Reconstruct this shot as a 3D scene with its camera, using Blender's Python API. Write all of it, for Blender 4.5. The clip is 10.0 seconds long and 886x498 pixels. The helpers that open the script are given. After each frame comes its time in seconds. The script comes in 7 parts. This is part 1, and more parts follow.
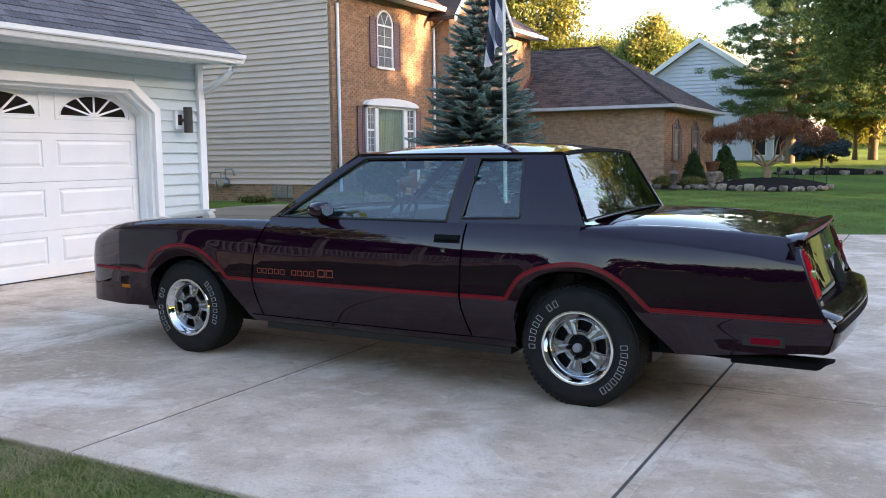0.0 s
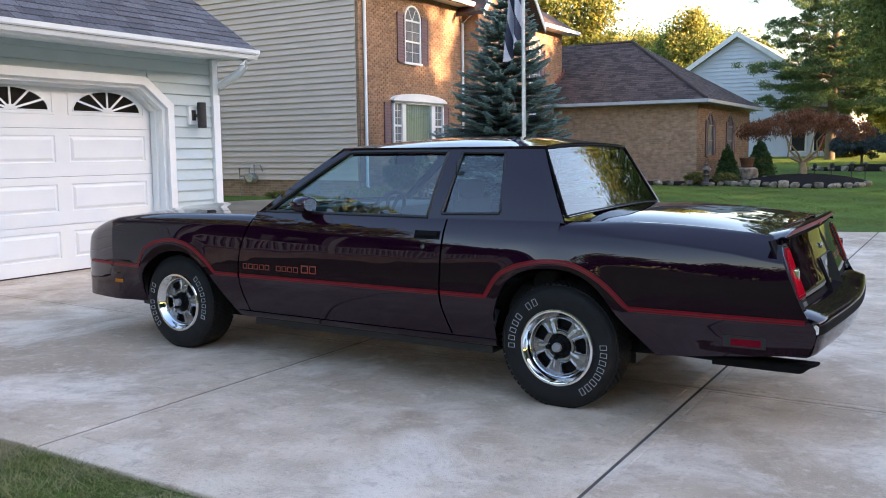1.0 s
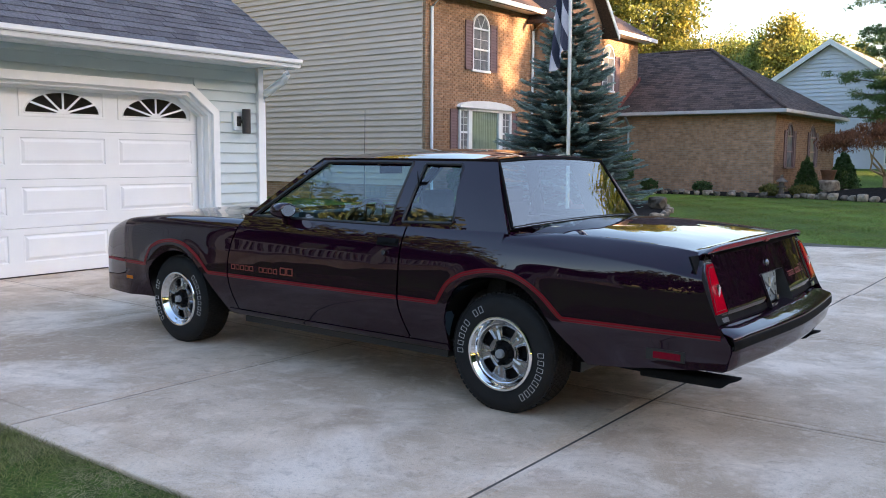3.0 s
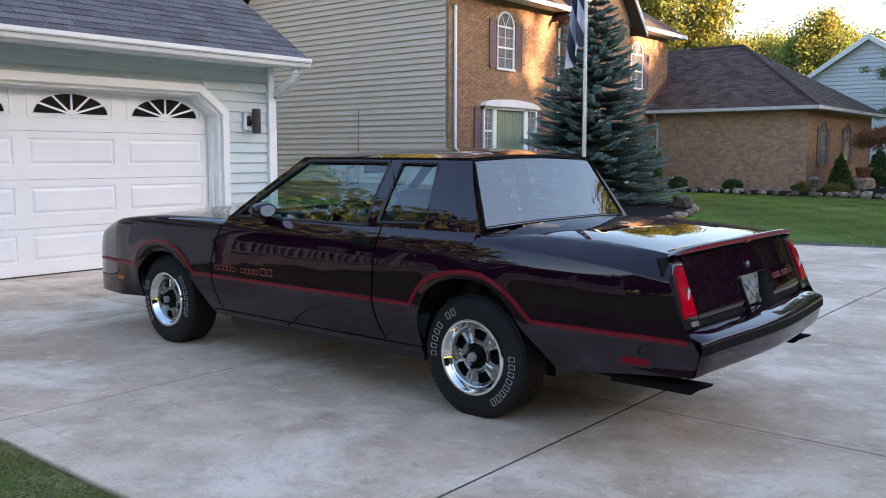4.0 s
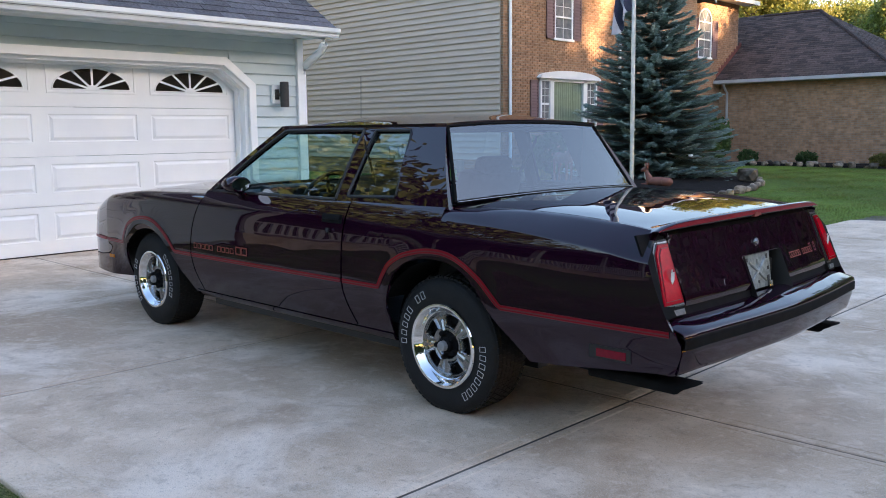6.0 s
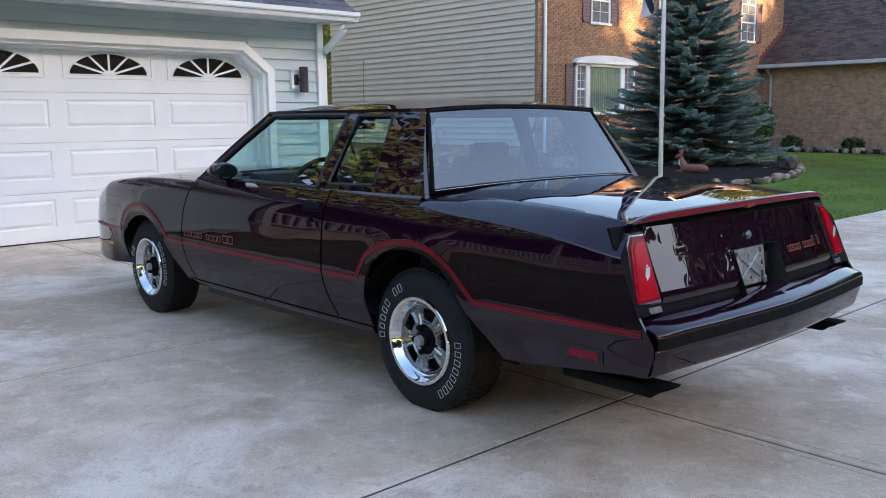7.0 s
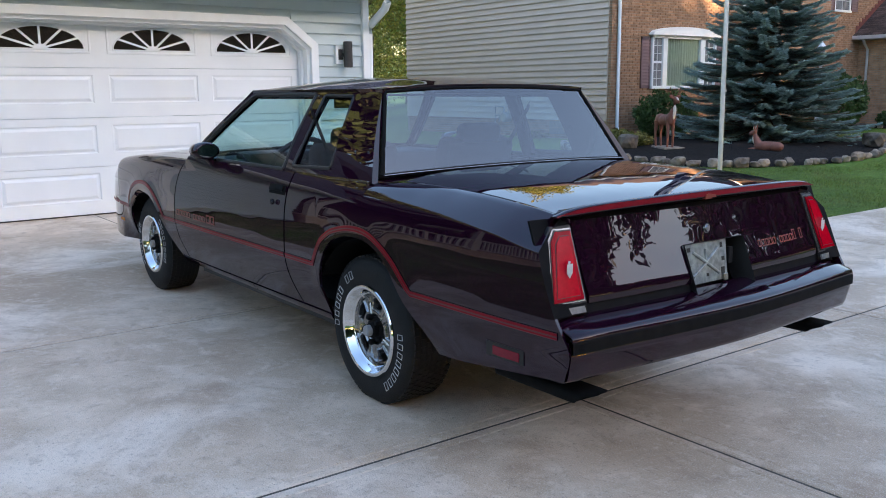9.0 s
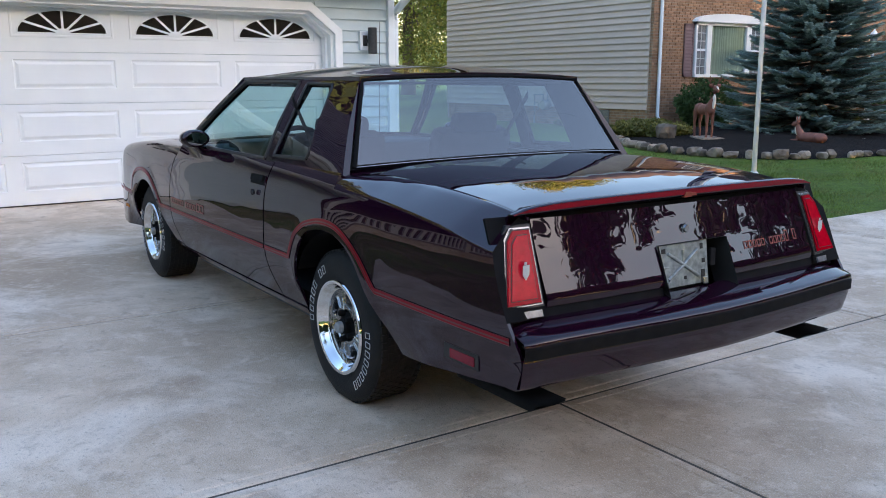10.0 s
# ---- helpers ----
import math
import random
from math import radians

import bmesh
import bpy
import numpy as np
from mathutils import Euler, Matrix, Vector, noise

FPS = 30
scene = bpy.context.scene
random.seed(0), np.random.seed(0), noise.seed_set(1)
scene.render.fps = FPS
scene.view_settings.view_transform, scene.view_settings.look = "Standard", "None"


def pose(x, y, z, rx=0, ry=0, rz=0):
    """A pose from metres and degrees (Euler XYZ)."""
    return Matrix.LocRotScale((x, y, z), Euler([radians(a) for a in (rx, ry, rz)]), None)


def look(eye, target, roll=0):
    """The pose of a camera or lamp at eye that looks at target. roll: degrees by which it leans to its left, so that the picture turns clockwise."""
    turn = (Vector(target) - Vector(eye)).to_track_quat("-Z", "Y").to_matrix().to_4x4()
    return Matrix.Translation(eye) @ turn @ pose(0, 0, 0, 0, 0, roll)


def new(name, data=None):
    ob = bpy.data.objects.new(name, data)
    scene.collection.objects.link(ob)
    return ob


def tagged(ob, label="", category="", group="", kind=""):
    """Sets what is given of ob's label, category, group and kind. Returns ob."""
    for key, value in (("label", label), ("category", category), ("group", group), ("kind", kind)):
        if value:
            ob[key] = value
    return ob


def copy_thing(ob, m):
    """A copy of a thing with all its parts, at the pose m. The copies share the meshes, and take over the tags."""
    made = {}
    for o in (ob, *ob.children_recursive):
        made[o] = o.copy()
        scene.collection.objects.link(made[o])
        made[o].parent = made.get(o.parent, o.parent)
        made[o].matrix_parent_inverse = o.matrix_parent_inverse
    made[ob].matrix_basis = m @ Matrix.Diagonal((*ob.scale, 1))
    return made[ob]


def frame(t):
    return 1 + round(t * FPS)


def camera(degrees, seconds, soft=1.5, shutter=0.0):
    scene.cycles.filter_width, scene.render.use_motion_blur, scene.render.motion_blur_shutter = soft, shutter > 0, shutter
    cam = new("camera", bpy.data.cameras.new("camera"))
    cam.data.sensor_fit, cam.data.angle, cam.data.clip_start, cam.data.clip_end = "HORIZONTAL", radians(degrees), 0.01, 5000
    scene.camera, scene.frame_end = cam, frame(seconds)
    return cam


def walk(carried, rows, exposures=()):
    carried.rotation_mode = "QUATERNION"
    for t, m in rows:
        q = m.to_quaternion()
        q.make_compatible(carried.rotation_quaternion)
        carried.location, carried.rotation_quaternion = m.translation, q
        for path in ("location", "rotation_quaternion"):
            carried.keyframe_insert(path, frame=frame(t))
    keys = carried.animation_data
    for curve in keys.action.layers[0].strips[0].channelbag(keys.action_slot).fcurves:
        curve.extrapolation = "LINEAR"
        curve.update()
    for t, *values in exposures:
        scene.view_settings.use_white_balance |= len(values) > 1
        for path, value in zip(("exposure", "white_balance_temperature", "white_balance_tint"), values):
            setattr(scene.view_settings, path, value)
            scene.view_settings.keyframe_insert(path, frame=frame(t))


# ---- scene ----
cam = camera(54.2, 10.0, soft=1.0)
PATH = [
    (0, (0.177, 0.0, 1.326), (-0.786, 1.739, 1.108), -0.6),
    (0.5, (0.273, 0.122, 1.311), (-0.726, 1.84, 1.089), -0.6),
    (1, (0.4, 0.238, 1.313), (-0.637, 1.933, 1.087), -0.6),
    (1.5, (0.601, 0.319, 1.322), (-0.481, 1.985, 1.095), 0.1),
    (2, (0.778, 0.379, 1.329), (-0.347, 2.017, 1.105), 0.4),
    (2.5, (0.933, 0.405, 1.342), (-0.233, 2.016, 1.124), 0.4),
    (4, (1.302, 0.752, 1.347), (0.036, 2.285, 1.131), 0.1),
    (4.5, (1.3, 0.937, 1.336), (0.006, 2.446, 1.11), 0.0),
    (5, (1.296, 1.105, 1.334), (-0.026, 2.587, 1.093), -0.1),
    (5.5, (1.319, 1.268, 1.306), (-0.034, 2.719, 1.052), -0.4),
    (7, (1.447, 1.766, 1.286), (-0.005, 3.108, 0.987), -0.6),
    (7.5, (1.461, 1.921, 1.293), (-0.022, 3.226, 0.981), -0.6),
    (8, (1.53, 2.054, 1.306), (0.016, 3.319, 0.981), -0.6),
    (8.5, (1.648, 2.191, 1.321), (0.101, 3.411, 0.979), -0.3),
    (9, (1.7, 2.328, 1.317), (0.124, 3.506, 0.959), -0.5),
    (9.5, (1.723, 2.497, 1.311), (0.117, 3.631, 0.938), -0.1),
    (10, (1.756, 2.651, 1.325), (0.123, 3.74, 0.938), -0.1),
]
walk(cam, [(t, look(eye, target, roll)) for t, eye, target, roll in PATH], [(0, 2.78, 7350, 27.3), (2.5, 2.66, 7340, 27.0), (4.5, 2.55, 7240, 26.0), (7, 2.58, 7090, 24.6), (10, 2.61, 7040, 23.8)])

# ---- daylight: low evening sun behind trees, open sky ----
SUN_AZ, SUN_EL = 14.0, 11.0          # degrees; azimuth from +x towards +y
world = bpy.data.worlds.new("sky")
scene.world = world
world.use_nodes = True
wn = world.node_tree.nodes
sky = wn.new("ShaderNodeTexSky")
sky.sky_type = "NISHITA"
sky.sun_disc = False
sky.sun_elevation = radians(SUN_EL)
sky.sun_rotation = radians(90 - SUN_AZ)
sky.air_density, sky.dust_density, sky.ozone_density = 1.0, 1.0, 1.0
sky_soft = wn.new("ShaderNodeHueSaturation")
sky_soft.inputs["Saturation"].default_value = 1.19
world.node_tree.links.new(sky.outputs[0], sky_soft.inputs["Color"])
world.node_tree.links.new(sky_soft.outputs[0], wn["Background"].inputs[0])
wn["Background"].inputs[1].default_value = 0.15
sun = new("sun", bpy.data.lights.new("sun", "SUN"))
sun.data.energy, sun.data.angle, sun.data.color = 5.0, radians(0.6), (1.0, 0.72, 0.42)
_e, _a = radians(SUN_EL), radians(SUN_AZ)
sun.matrix_basis = look((40 * math.cos(_a), 40 * math.sin(_a), 40 * math.tan(_e)), (0, 0, 0))

# ---- materials ----
def mat(name, c1, c2=None, scale=4.0, rough=0.6, bump=0.0, bscale=None, metal=0.0, c3=None, scale3=0.4, coat=0.0, spec=0.5, island=0.0, obj=0.0, stretch=None):
    """Two colours mixed by noise at `scale`, a third stained in at `scale3`, with fine relief."""
    m = bpy.data.materials.new(name)
    m.use_nodes = True
    nt = m.node_tree
    n, l = nt.nodes, nt.links
    b = n["Principled BSDF"]
    b.inputs["Roughness"].default_value = rough
    b.inputs["Metallic"].default_value = metal
    b.inputs["Specular IOR Level"].default_value = spec
    b.inputs["Coat Weight"].default_value = coat
    b.inputs["Coat Roughness"].default_value = 0.03
    geo = n.new("ShaderNodeNewGeometry")
    vec = geo.outputs["Position"]
    if stretch:
        vm = n.new("ShaderNodeVectorMath")
        vm.operation = "MULTIPLY"
        vm.inputs[1].default_value = stretch
        l.new(vec, vm.inputs[0])
        vec = vm.outputs[0]
    c2 = c2 or c1

    def noise_tex(sc, detail=5.0):
        t = n.new("ShaderNodeTexNoise")
        t.inputs["Scale"].default_value = sc
        t.inputs["Detail"].default_value = detail
        l.new(vec, t.inputs["Vector"])
        return t.outputs["Fac"]

    def ramp(sock, lo, hi):
        r = n.new("ShaderNodeMapRange")
        r.inputs["From Min"].default_value, r.inputs["From Max"].default_value = lo, hi
        l.new(sock, r.inputs["Value"])
        return r.outputs["Result"]

    def mix(f, a, c):
        x = n.new("ShaderNodeMix")
        x.data_type = "RGBA"
        if isinstance(f, float):
            x.inputs[0].default_value = f
        else:
            l.new(f, x.inputs[0])
        for sock, v in ((x.inputs[6], a), (x.inputs[7], c)):
            if isinstance(v, tuple):
                sock.default_value = (*v, 1)
            else:
                l.new(v, sock)
        return x.outputs[2]

    col = mix(ramp(noise_tex(scale), 0.35, 0.65), c1, c2)
    if c3:
        col = mix(ramp(noise_tex(scale3, 6.0), 0.42, 0.66), col, c3)
    for amount, sock in ((island, geo.outputs["Random Per Island"]), (obj, None)):
        if amount:
            if sock is None:
                sock = n.new("ShaderNodeObjectInfo").outputs["Random"]
            h = n.new("ShaderNodeHueSaturation")
            l.new(ramp_to(n, l, sock, 1 - amount, 1 + amount), h.inputs["Value"])
            l.new(col, h.inputs["Color"])
            col = h.outputs[0]
    l.new(col, b.inputs["Base Color"])
    if bump:
        bp = n.new("ShaderNodeBump")
        bp.inputs["Strength"].default_value = min(1.0, bump)
        bp.inputs["Distance"].default_value = 0.01
        l.new(noise_tex(bscale or scale * 6, 3.0), bp.inputs["Height"])
        l.new(bp.outputs[0], b.inputs["Normal"])
    return m


def ramp_to(n, l, sock, lo, hi):
    r = n.new("ShaderNodeMapRange")
    r.inputs["To Min"].default_value, r.inputs["To Max"].default_value = lo, hi
    l.new(sock, r.inputs["Value"])
    return r.outputs["Result"]


def glass_mat(name, tint, rough=0.0, gloss=0.115):
    """Thin glass: clear tint with mirror reflection by Fresnel."""
    m = bpy.data.materials.new(name)
    m.use_nodes = True
    n, l = m.node_tree.nodes, m.node_tree.links
    n.remove(n["Principled BSDF"])
    tr, gl, mx, lw, pw, ml = (n.new(k) for k in ("ShaderNodeBsdfTransparent", "ShaderNodeBsdfGlossy", "ShaderNodeMixShader", "ShaderNodeLayerWeight", "ShaderNodeMath", "ShaderNodeMath"))
    tr.inputs[0].default_value = (*tint, 1)
    gl.inputs["Roughness"].default_value = rough
    lw.inputs["Blend"].default_value = 0.5
    pw.operation, ml.operation = "POWER", "MULTIPLY_ADD"
    pw.inputs[1].default_value = 4.0
    ml.inputs[1].default_value, ml.inputs[2].default_value = 0.85, gloss
    l.new(lw.outputs["Facing"], pw.inputs[0])
    l.new(pw.outputs[0], ml.inputs[0])
    l.new(ml.outputs[0], mx.inputs[0])
    l.new(tr.outputs[0], mx.inputs[1])
    l.new(gl.outputs[0], mx.inputs[2])
    l.new(mx.outputs[0], n["Material Output"].inputs[0])
    return m


def concrete_mat():
    """Weathered broom-finished concrete: pale washed patches, brown stains, pits and specks."""
    m = mat("concrete", (0.46, 0.365, 0.275), (0.64, 0.535, 0.435), 3.0, 0.58, 0.4, 170, c3=(0.36, 0.265, 0.185), scale3=0.5, obj=0.05)
    n, l = m.node_tree.nodes, m.node_tree.links
    b = n["Principled BSDF"]
    col = b.inputs["Base Color"].links[0].from_socket
    geo = n.new("ShaderNodeNewGeometry")

    def layer(col, scale, detail, lo, hi, colour, amount, dist=0.0):
        t = n.new("ShaderNodeTexNoise")
        t.inputs["Scale"].default_value, t.inputs["Detail"].default_value, t.inputs["Distortion"].default_value = scale, detail, dist
        t.inputs["Roughness"].default_value = 0.65
        l.new(geo.outputs["Position"], t.inputs["Vector"])
        r = n.new("ShaderNodeMapRange")
        r.inputs["From Min"].default_value, r.inputs["From Max"].default_value, r.inputs["To Max"].default_value = lo, hi, amount
        l.new(t.outputs["Fac"], r.inputs["Value"])
        x = n.new("ShaderNodeMix")
        x.data_type = "RGBA"
        x.inputs[7].default_value = (*colour, 1)
        l.new(r.outputs[0], x.inputs[0])
        l.new(col, x.inputs[6])
        return x.outputs[2]
    col = layer(col, 1.1, 8, 0.50, 0.62, (0.74, 0.67, 0.60), 0.8, 0.6)
    col = layer(col, 5.0, 8, 0.55, 0.72, (0.78, 0.70, 0.615), 0.65, 0.4)
    col = layer(col, 2.3, 7, 0.54, 0.70, (0.30, 0.20, 0.13), 0.7, 0.3)
    col = layer(col, 9.0, 8, 0.55, 0.70, (0.30, 0.225, 0.165), 0.6, 0.5)
    col = layer(col, 20.0, 6, 0.54, 0.68, (0.76, 0.70, 0.63), 0.38, 0.3)
    col = layer(col, 55.0, 4, 0.56, 0.70, (0.20, 0.16, 0.13), 0.6)
    col = layer(col, 170.0, 3, 0.52, 0.70, (0.78, 0.74, 0.70), 0.6)
    col = layer(col, 240.0, 3, 0.54, 0.72, (0.16, 0.13, 0.11), 0.55)
    warm = n.new("ShaderNodeMix")
    warm.data_type, warm.blend_type = "RGBA", "MULTIPLY"
    warm.inputs[0].default_value = 1.0
    warm.inputs[7].default_value = (1.075, 0.985, 0.895, 1)
    l.new(col, warm.inputs[6])
    l.new(warm.outputs[2], b.inputs["Base Color"])
    return m


M_CONCRETE = concrete_mat()
M_JOINT = mat("joint_filler", (0.045, 0.038, 0.032), (0.12, 0.10, 0.08), 3, 0.9, 0.4, 60)


def lawn_mat():
    """Mown lawn: fine blades, tufts, dry patches and soft mowing stripes."""
    m = mat("lawn", (0.045, 0.095, 0.012), (0.125, 0.205, 0.030), 45, 0.9, 1.0, 110, c3=(0.085, 0.15, 0.02), scale3=0.5)
    n, l = m.node_tree.nodes, m.node_tree.links
    b = n["Principled BSDF"]
    b.inputs["Specular IOR Level"].default_value = 0.2
    col = b.inputs["Base Color"].links[0].from_socket
    geo = n.new("ShaderNodeNewGeometry")
    wave = n.new("ShaderNodeTexWave")
    wave.bands_direction = "DIAGONAL"
    wave.inputs["Scale"].default_value, wave.inputs["Distortion"].default_value, wave.inputs["Detail Scale"].default_value = 0.085, 3.0, 0.4
    l.new(geo.outputs["Position"], wave.inputs["Vector"])
    tuft = n.new("ShaderNodeTexNoise")
    tuft.inputs["Scale"].default_value, tuft.inputs["Detail"].default_value = 7.0, 8.0
    l.new(geo.outputs["Position"], tuft.inputs["Vector"])
    add = n.new("ShaderNodeMath")
    add.operation = "MULTIPLY_ADD"
    add.inputs[1].default_value = 0.28
    l.new(wave.outputs["Fac"], add.inputs[0])
    l.new(tuft.outputs["Fac"], add.inputs[2])
    h = n.new("ShaderNodeHueSaturation")
    r = n.new("ShaderNodeMapRange")
    r.inputs["From Min"].default_value, r.inputs["From Max"].default_value = 0.35, 1.0
    r.inputs["To Min"].default_value, r.inputs["To Max"].default_value = 0.55, 1.5
    l.new(add.outputs[0], r.inputs["Value"])
    l.new(r.outputs[0], h.inputs["Value"])
    l.new(col, h.inputs["Color"])
    l.new(h.outputs[0], b.inputs["Base Color"])
    return m


M_LAWN = lawn_mat()
M_BLADEN = mat("dry_grass_blade", (0.155, 0.180, 0.048), (0.25, 0.255, 0.088), 1.5, 0.7, c3=(0.38, 0.32, 0.18), scale3=2.6, island=0.45)
M_BLADE = mat("grass_blade", (0.095, 0.155, 0.025), (0.165, 0.23, 0.045), 0.8, 0.7, c3=(0.17, 0.17, 0.06), scale3=1.6, island=0.45)
M_MULCH = mat("mulch", (0.010, 0.009, 0.009), (0.028, 0.024, 0.022), 25, 0.95, 1.0, 60, spec=0.05)
M_ARGENT = mat("argent_wheel_paint", (0.24, 0.24, 0.245), (0.31, 0.31, 0.31), 20, 0.26, metal=1.0)
M_STONE = mat("fieldstone", (0.12, 0.092, 0.070), (0.30, 0.245, 0.19), 7, 0.85, 0.8, 30, obj=0.5)
M_SIDING_G = mat("garage_siding", (0.435, 0.54, 0.57), (0.46, 0.565, 0.595), 3, 0.55, 0.1, 120, obj=0.02)
M_SIDING_B = mat("beige_siding", (0.572, 0.456, 0.382), (0.608, 0.486, 0.410), 2, 0.6, 0.12, 100, obj=0.03)
M_SIDING_W = mat("pale_siding", (0.55, 0.61, 0.70), (0.59, 0.65, 0.74), 2, 0.6, 0.1, 80)
# Porch house wall: the porch's shade is put into a dark brown.
M_PORCHSHADE = mat("shaded_porch_wall", (0.055, 0.042, 0.038), (0.075, 0.058, 0.052), 3, 0.6, 0.1, 60)
M_TRIM = mat("white_trim", (0.72, 0.765, 0.78), (0.76, 0.805, 0.82), 4, 0.45, 0.05, 90)
# White gutter metal with the eave's shade put into its grey.
M_GUTTERSHADE = mat("shaded_white_gutter", (0.44, 0.44, 0.45), (0.52, 0.52, 0.53), 3, 0.5, 0.1, 60)
M_DOORW = mat("door_paint", (0.715, 0.765, 0.80), (0.755, 0.805, 0.83), 2.5, 0.35, 0.05, 220)
M_SHINGLE = mat("slate_shingle", (0.075, 0.075, 0.085), (0.12, 0.118, 0.13), 30, 0.9, 0.7, 180, obj=0.3, island=0.3)
M_SHINGLE_B = mat("brown_shingle", (0.048, 0.032, 0.028), (0.090, 0.060, 0.052), 18, 0.9, 0.6, 90, island=0.5)
M_BRICK = mat("brick", (0.295, 0.165, 0.095), (0.40, 0.235, 0.145), 6, 0.85, 0.4, 60, island=0.2, obj=0.2)
M_FLASHING = mat("red_flashing", (0.12, 0.030, 0.026), (0.16, 0.045, 0.036), 9, 0.6)
M_MORTAR = mat("mortar", (0.28, 0.225, 0.17), (0.34, 0.275, 0.215), 6, 0.9, 0.4, 80)
M_SHUTTER = mat("shutter_paint", (0.16, 0.10, 0.105), (0.18, 0.115, 0.12), 5, 0.6)
M_DARKGLASS = mat("dark_glass", (0.015, 0.017, 0.02), (0.02, 0.022, 0.025), 3, 0.04, spec=0.6)
M_SHADEDPANE = mat("curtained_pane", (0.12, 0.135, 0.15), (0.20, 0.21, 0.22), 5, 0.08, spec=0.3)
M_BLACKPANE = mat("black_pane", (0.004, 0.004, 0.005), None, 3, 0.25, spec=0.3)
M_CURTAIN = mat("curtain", (0.27, 0.33, 0.28), (0.33, 0.39, 0.33), 6, 0.9)
M_LAMP = mat("lamp_metal", (0.02, 0.02, 0.022), (0.03, 0.03, 0.032), 30, 0.5)
M_GALV = mat("galvanised_steel", (0.20, 0.225, 0.225), (0.36, 0.40, 0.39), 45, 0.38, 0.15, 200, metal=0.5)
M_POLE = mat("pole_metal", (0.62, 0.63, 0.64), (0.70, 0.71, 0.72), 12, 0.35, metal=0.6)
M_FLAGD = mat("flag_dark", (0.035, 0.04, 0.075), (0.05, 0.055, 0.09), 30, 0.9)
M_FLAGW = mat("flag_light", (0.42, 0.44, 0.52), (0.48, 0.5, 0.57), 30, 0.9)
M_DEER = mat("painted_deer", (0.17, 0.06, 0.04), (0.21, 0.08, 0.055), 8, 0.7)
M_DEERW = mat("painted_white", (0.7, 0.66, 0.6), None, 8, 0.7)
M_BARK = mat("bark", (0.10, 0.075, 0.055), (0.15, 0.115, 0.085), 12, 0.9, 0.8, 40)
M_BARKL = mat("pale_bark", (0.30, 0.20, 0.11), (0.40, 0.28, 0.16), 12, 0.9, 0.8, 40)
# Leaves of unseen trees: shade put into the colour, no light passed.
M_LEAFSHADE = mat("shade_darkened_leaves", (0.032, 0.055, 0.014), (0.05, 0.08, 0.02), 0.8, 0.6, island=0.4)
M_BLUETREE = mat("blue_conifer_needles", (0.028, 0.052, 0.055), (0.05, 0.08, 0.085), 3, 0.7, island=0.4)
M_SPRUCE = mat("spruce_needles", (0.135, 0.215, 0.20), (0.19, 0.285, 0.265), 3, 0.7, island=0.4)
M_SPRUCEN = mat("spruce_tips", (0.25, 0.37, 0.35), (0.33, 0.46, 0.44), 3, 0.7, island=0.3)
M_LEAFY = mat("autumn_leaves", (0.21, 0.225, 0.045), (0.30, 0.255, 0.05), 0.7, 0.6, c3=(0.14, 0.20, 0.05), scale3=0.25, island=0.4)
M_LEAFG = mat("green_leaves", (0.07, 0.13, 0.035), (0.11, 0.17, 0.045), 0.8, 0.6, c3=(0.18, 0.19, 0.04), scale3=0.3, island=0.4)
M_PINE = mat("pine_needles", (0.06, 0.125, 0.05), (0.10, 0.175, 0.065), 1.5, 0.6, island=0.4)
M_MAPLE = mat("maple_leaves", (0.17, 0.062, 0.03), (0.26, 0.105, 0.045), 3, 0.65, island=0.4)
M_SHRUB = mat("shrub_leaves", (0.045, 0.10, 0.03), (0.075, 0.145, 0.045), 4, 0.6, island=0.35)
M_YSHRUB = mat("yellow_shrub_leaves", (0.12, 0.13, 0.03), (0.2, 0.19, 0.05), 5, 0.6, island=0.35)


def let_light_through(m, amount):
    """Leaves pass some light: a translucent share of the same colour."""
    n, l = m.node_tree.nodes, m.node_tree.links
    b = n["Principled BSDF"]
    tl, mx = n.new("ShaderNodeBsdfTranslucent"), n.new("ShaderNodeMixShader")
    l.new(b.inputs["Base Color"].links[0].from_socket, tl.inputs[0])
    mx.inputs[0].default_value = amount
    l.new(b.outputs[0], mx.inputs[1])
    l.new(tl.outputs[0], mx.inputs[2])
    l.new(mx.outputs[0], n["Material Output"].inputs[0])


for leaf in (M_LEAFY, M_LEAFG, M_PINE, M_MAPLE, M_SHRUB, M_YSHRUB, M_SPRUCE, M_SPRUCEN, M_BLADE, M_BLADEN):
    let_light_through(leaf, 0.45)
# car
M_PAINT = mat("maroon_paint", (0.0130, 0.0021, 0.0082), (0.0142, 0.0024, 0.0090), 3, 0.6, coat=1.0, spec=0.0)
M_PAINT.node_tree.nodes["Principled BSDF"].inputs["Coat Roughness"].default_value = 0.012
M_PAINT.node_tree.nodes["Principled BSDF"].inputs["Coat IOR"].default_value = 1.47


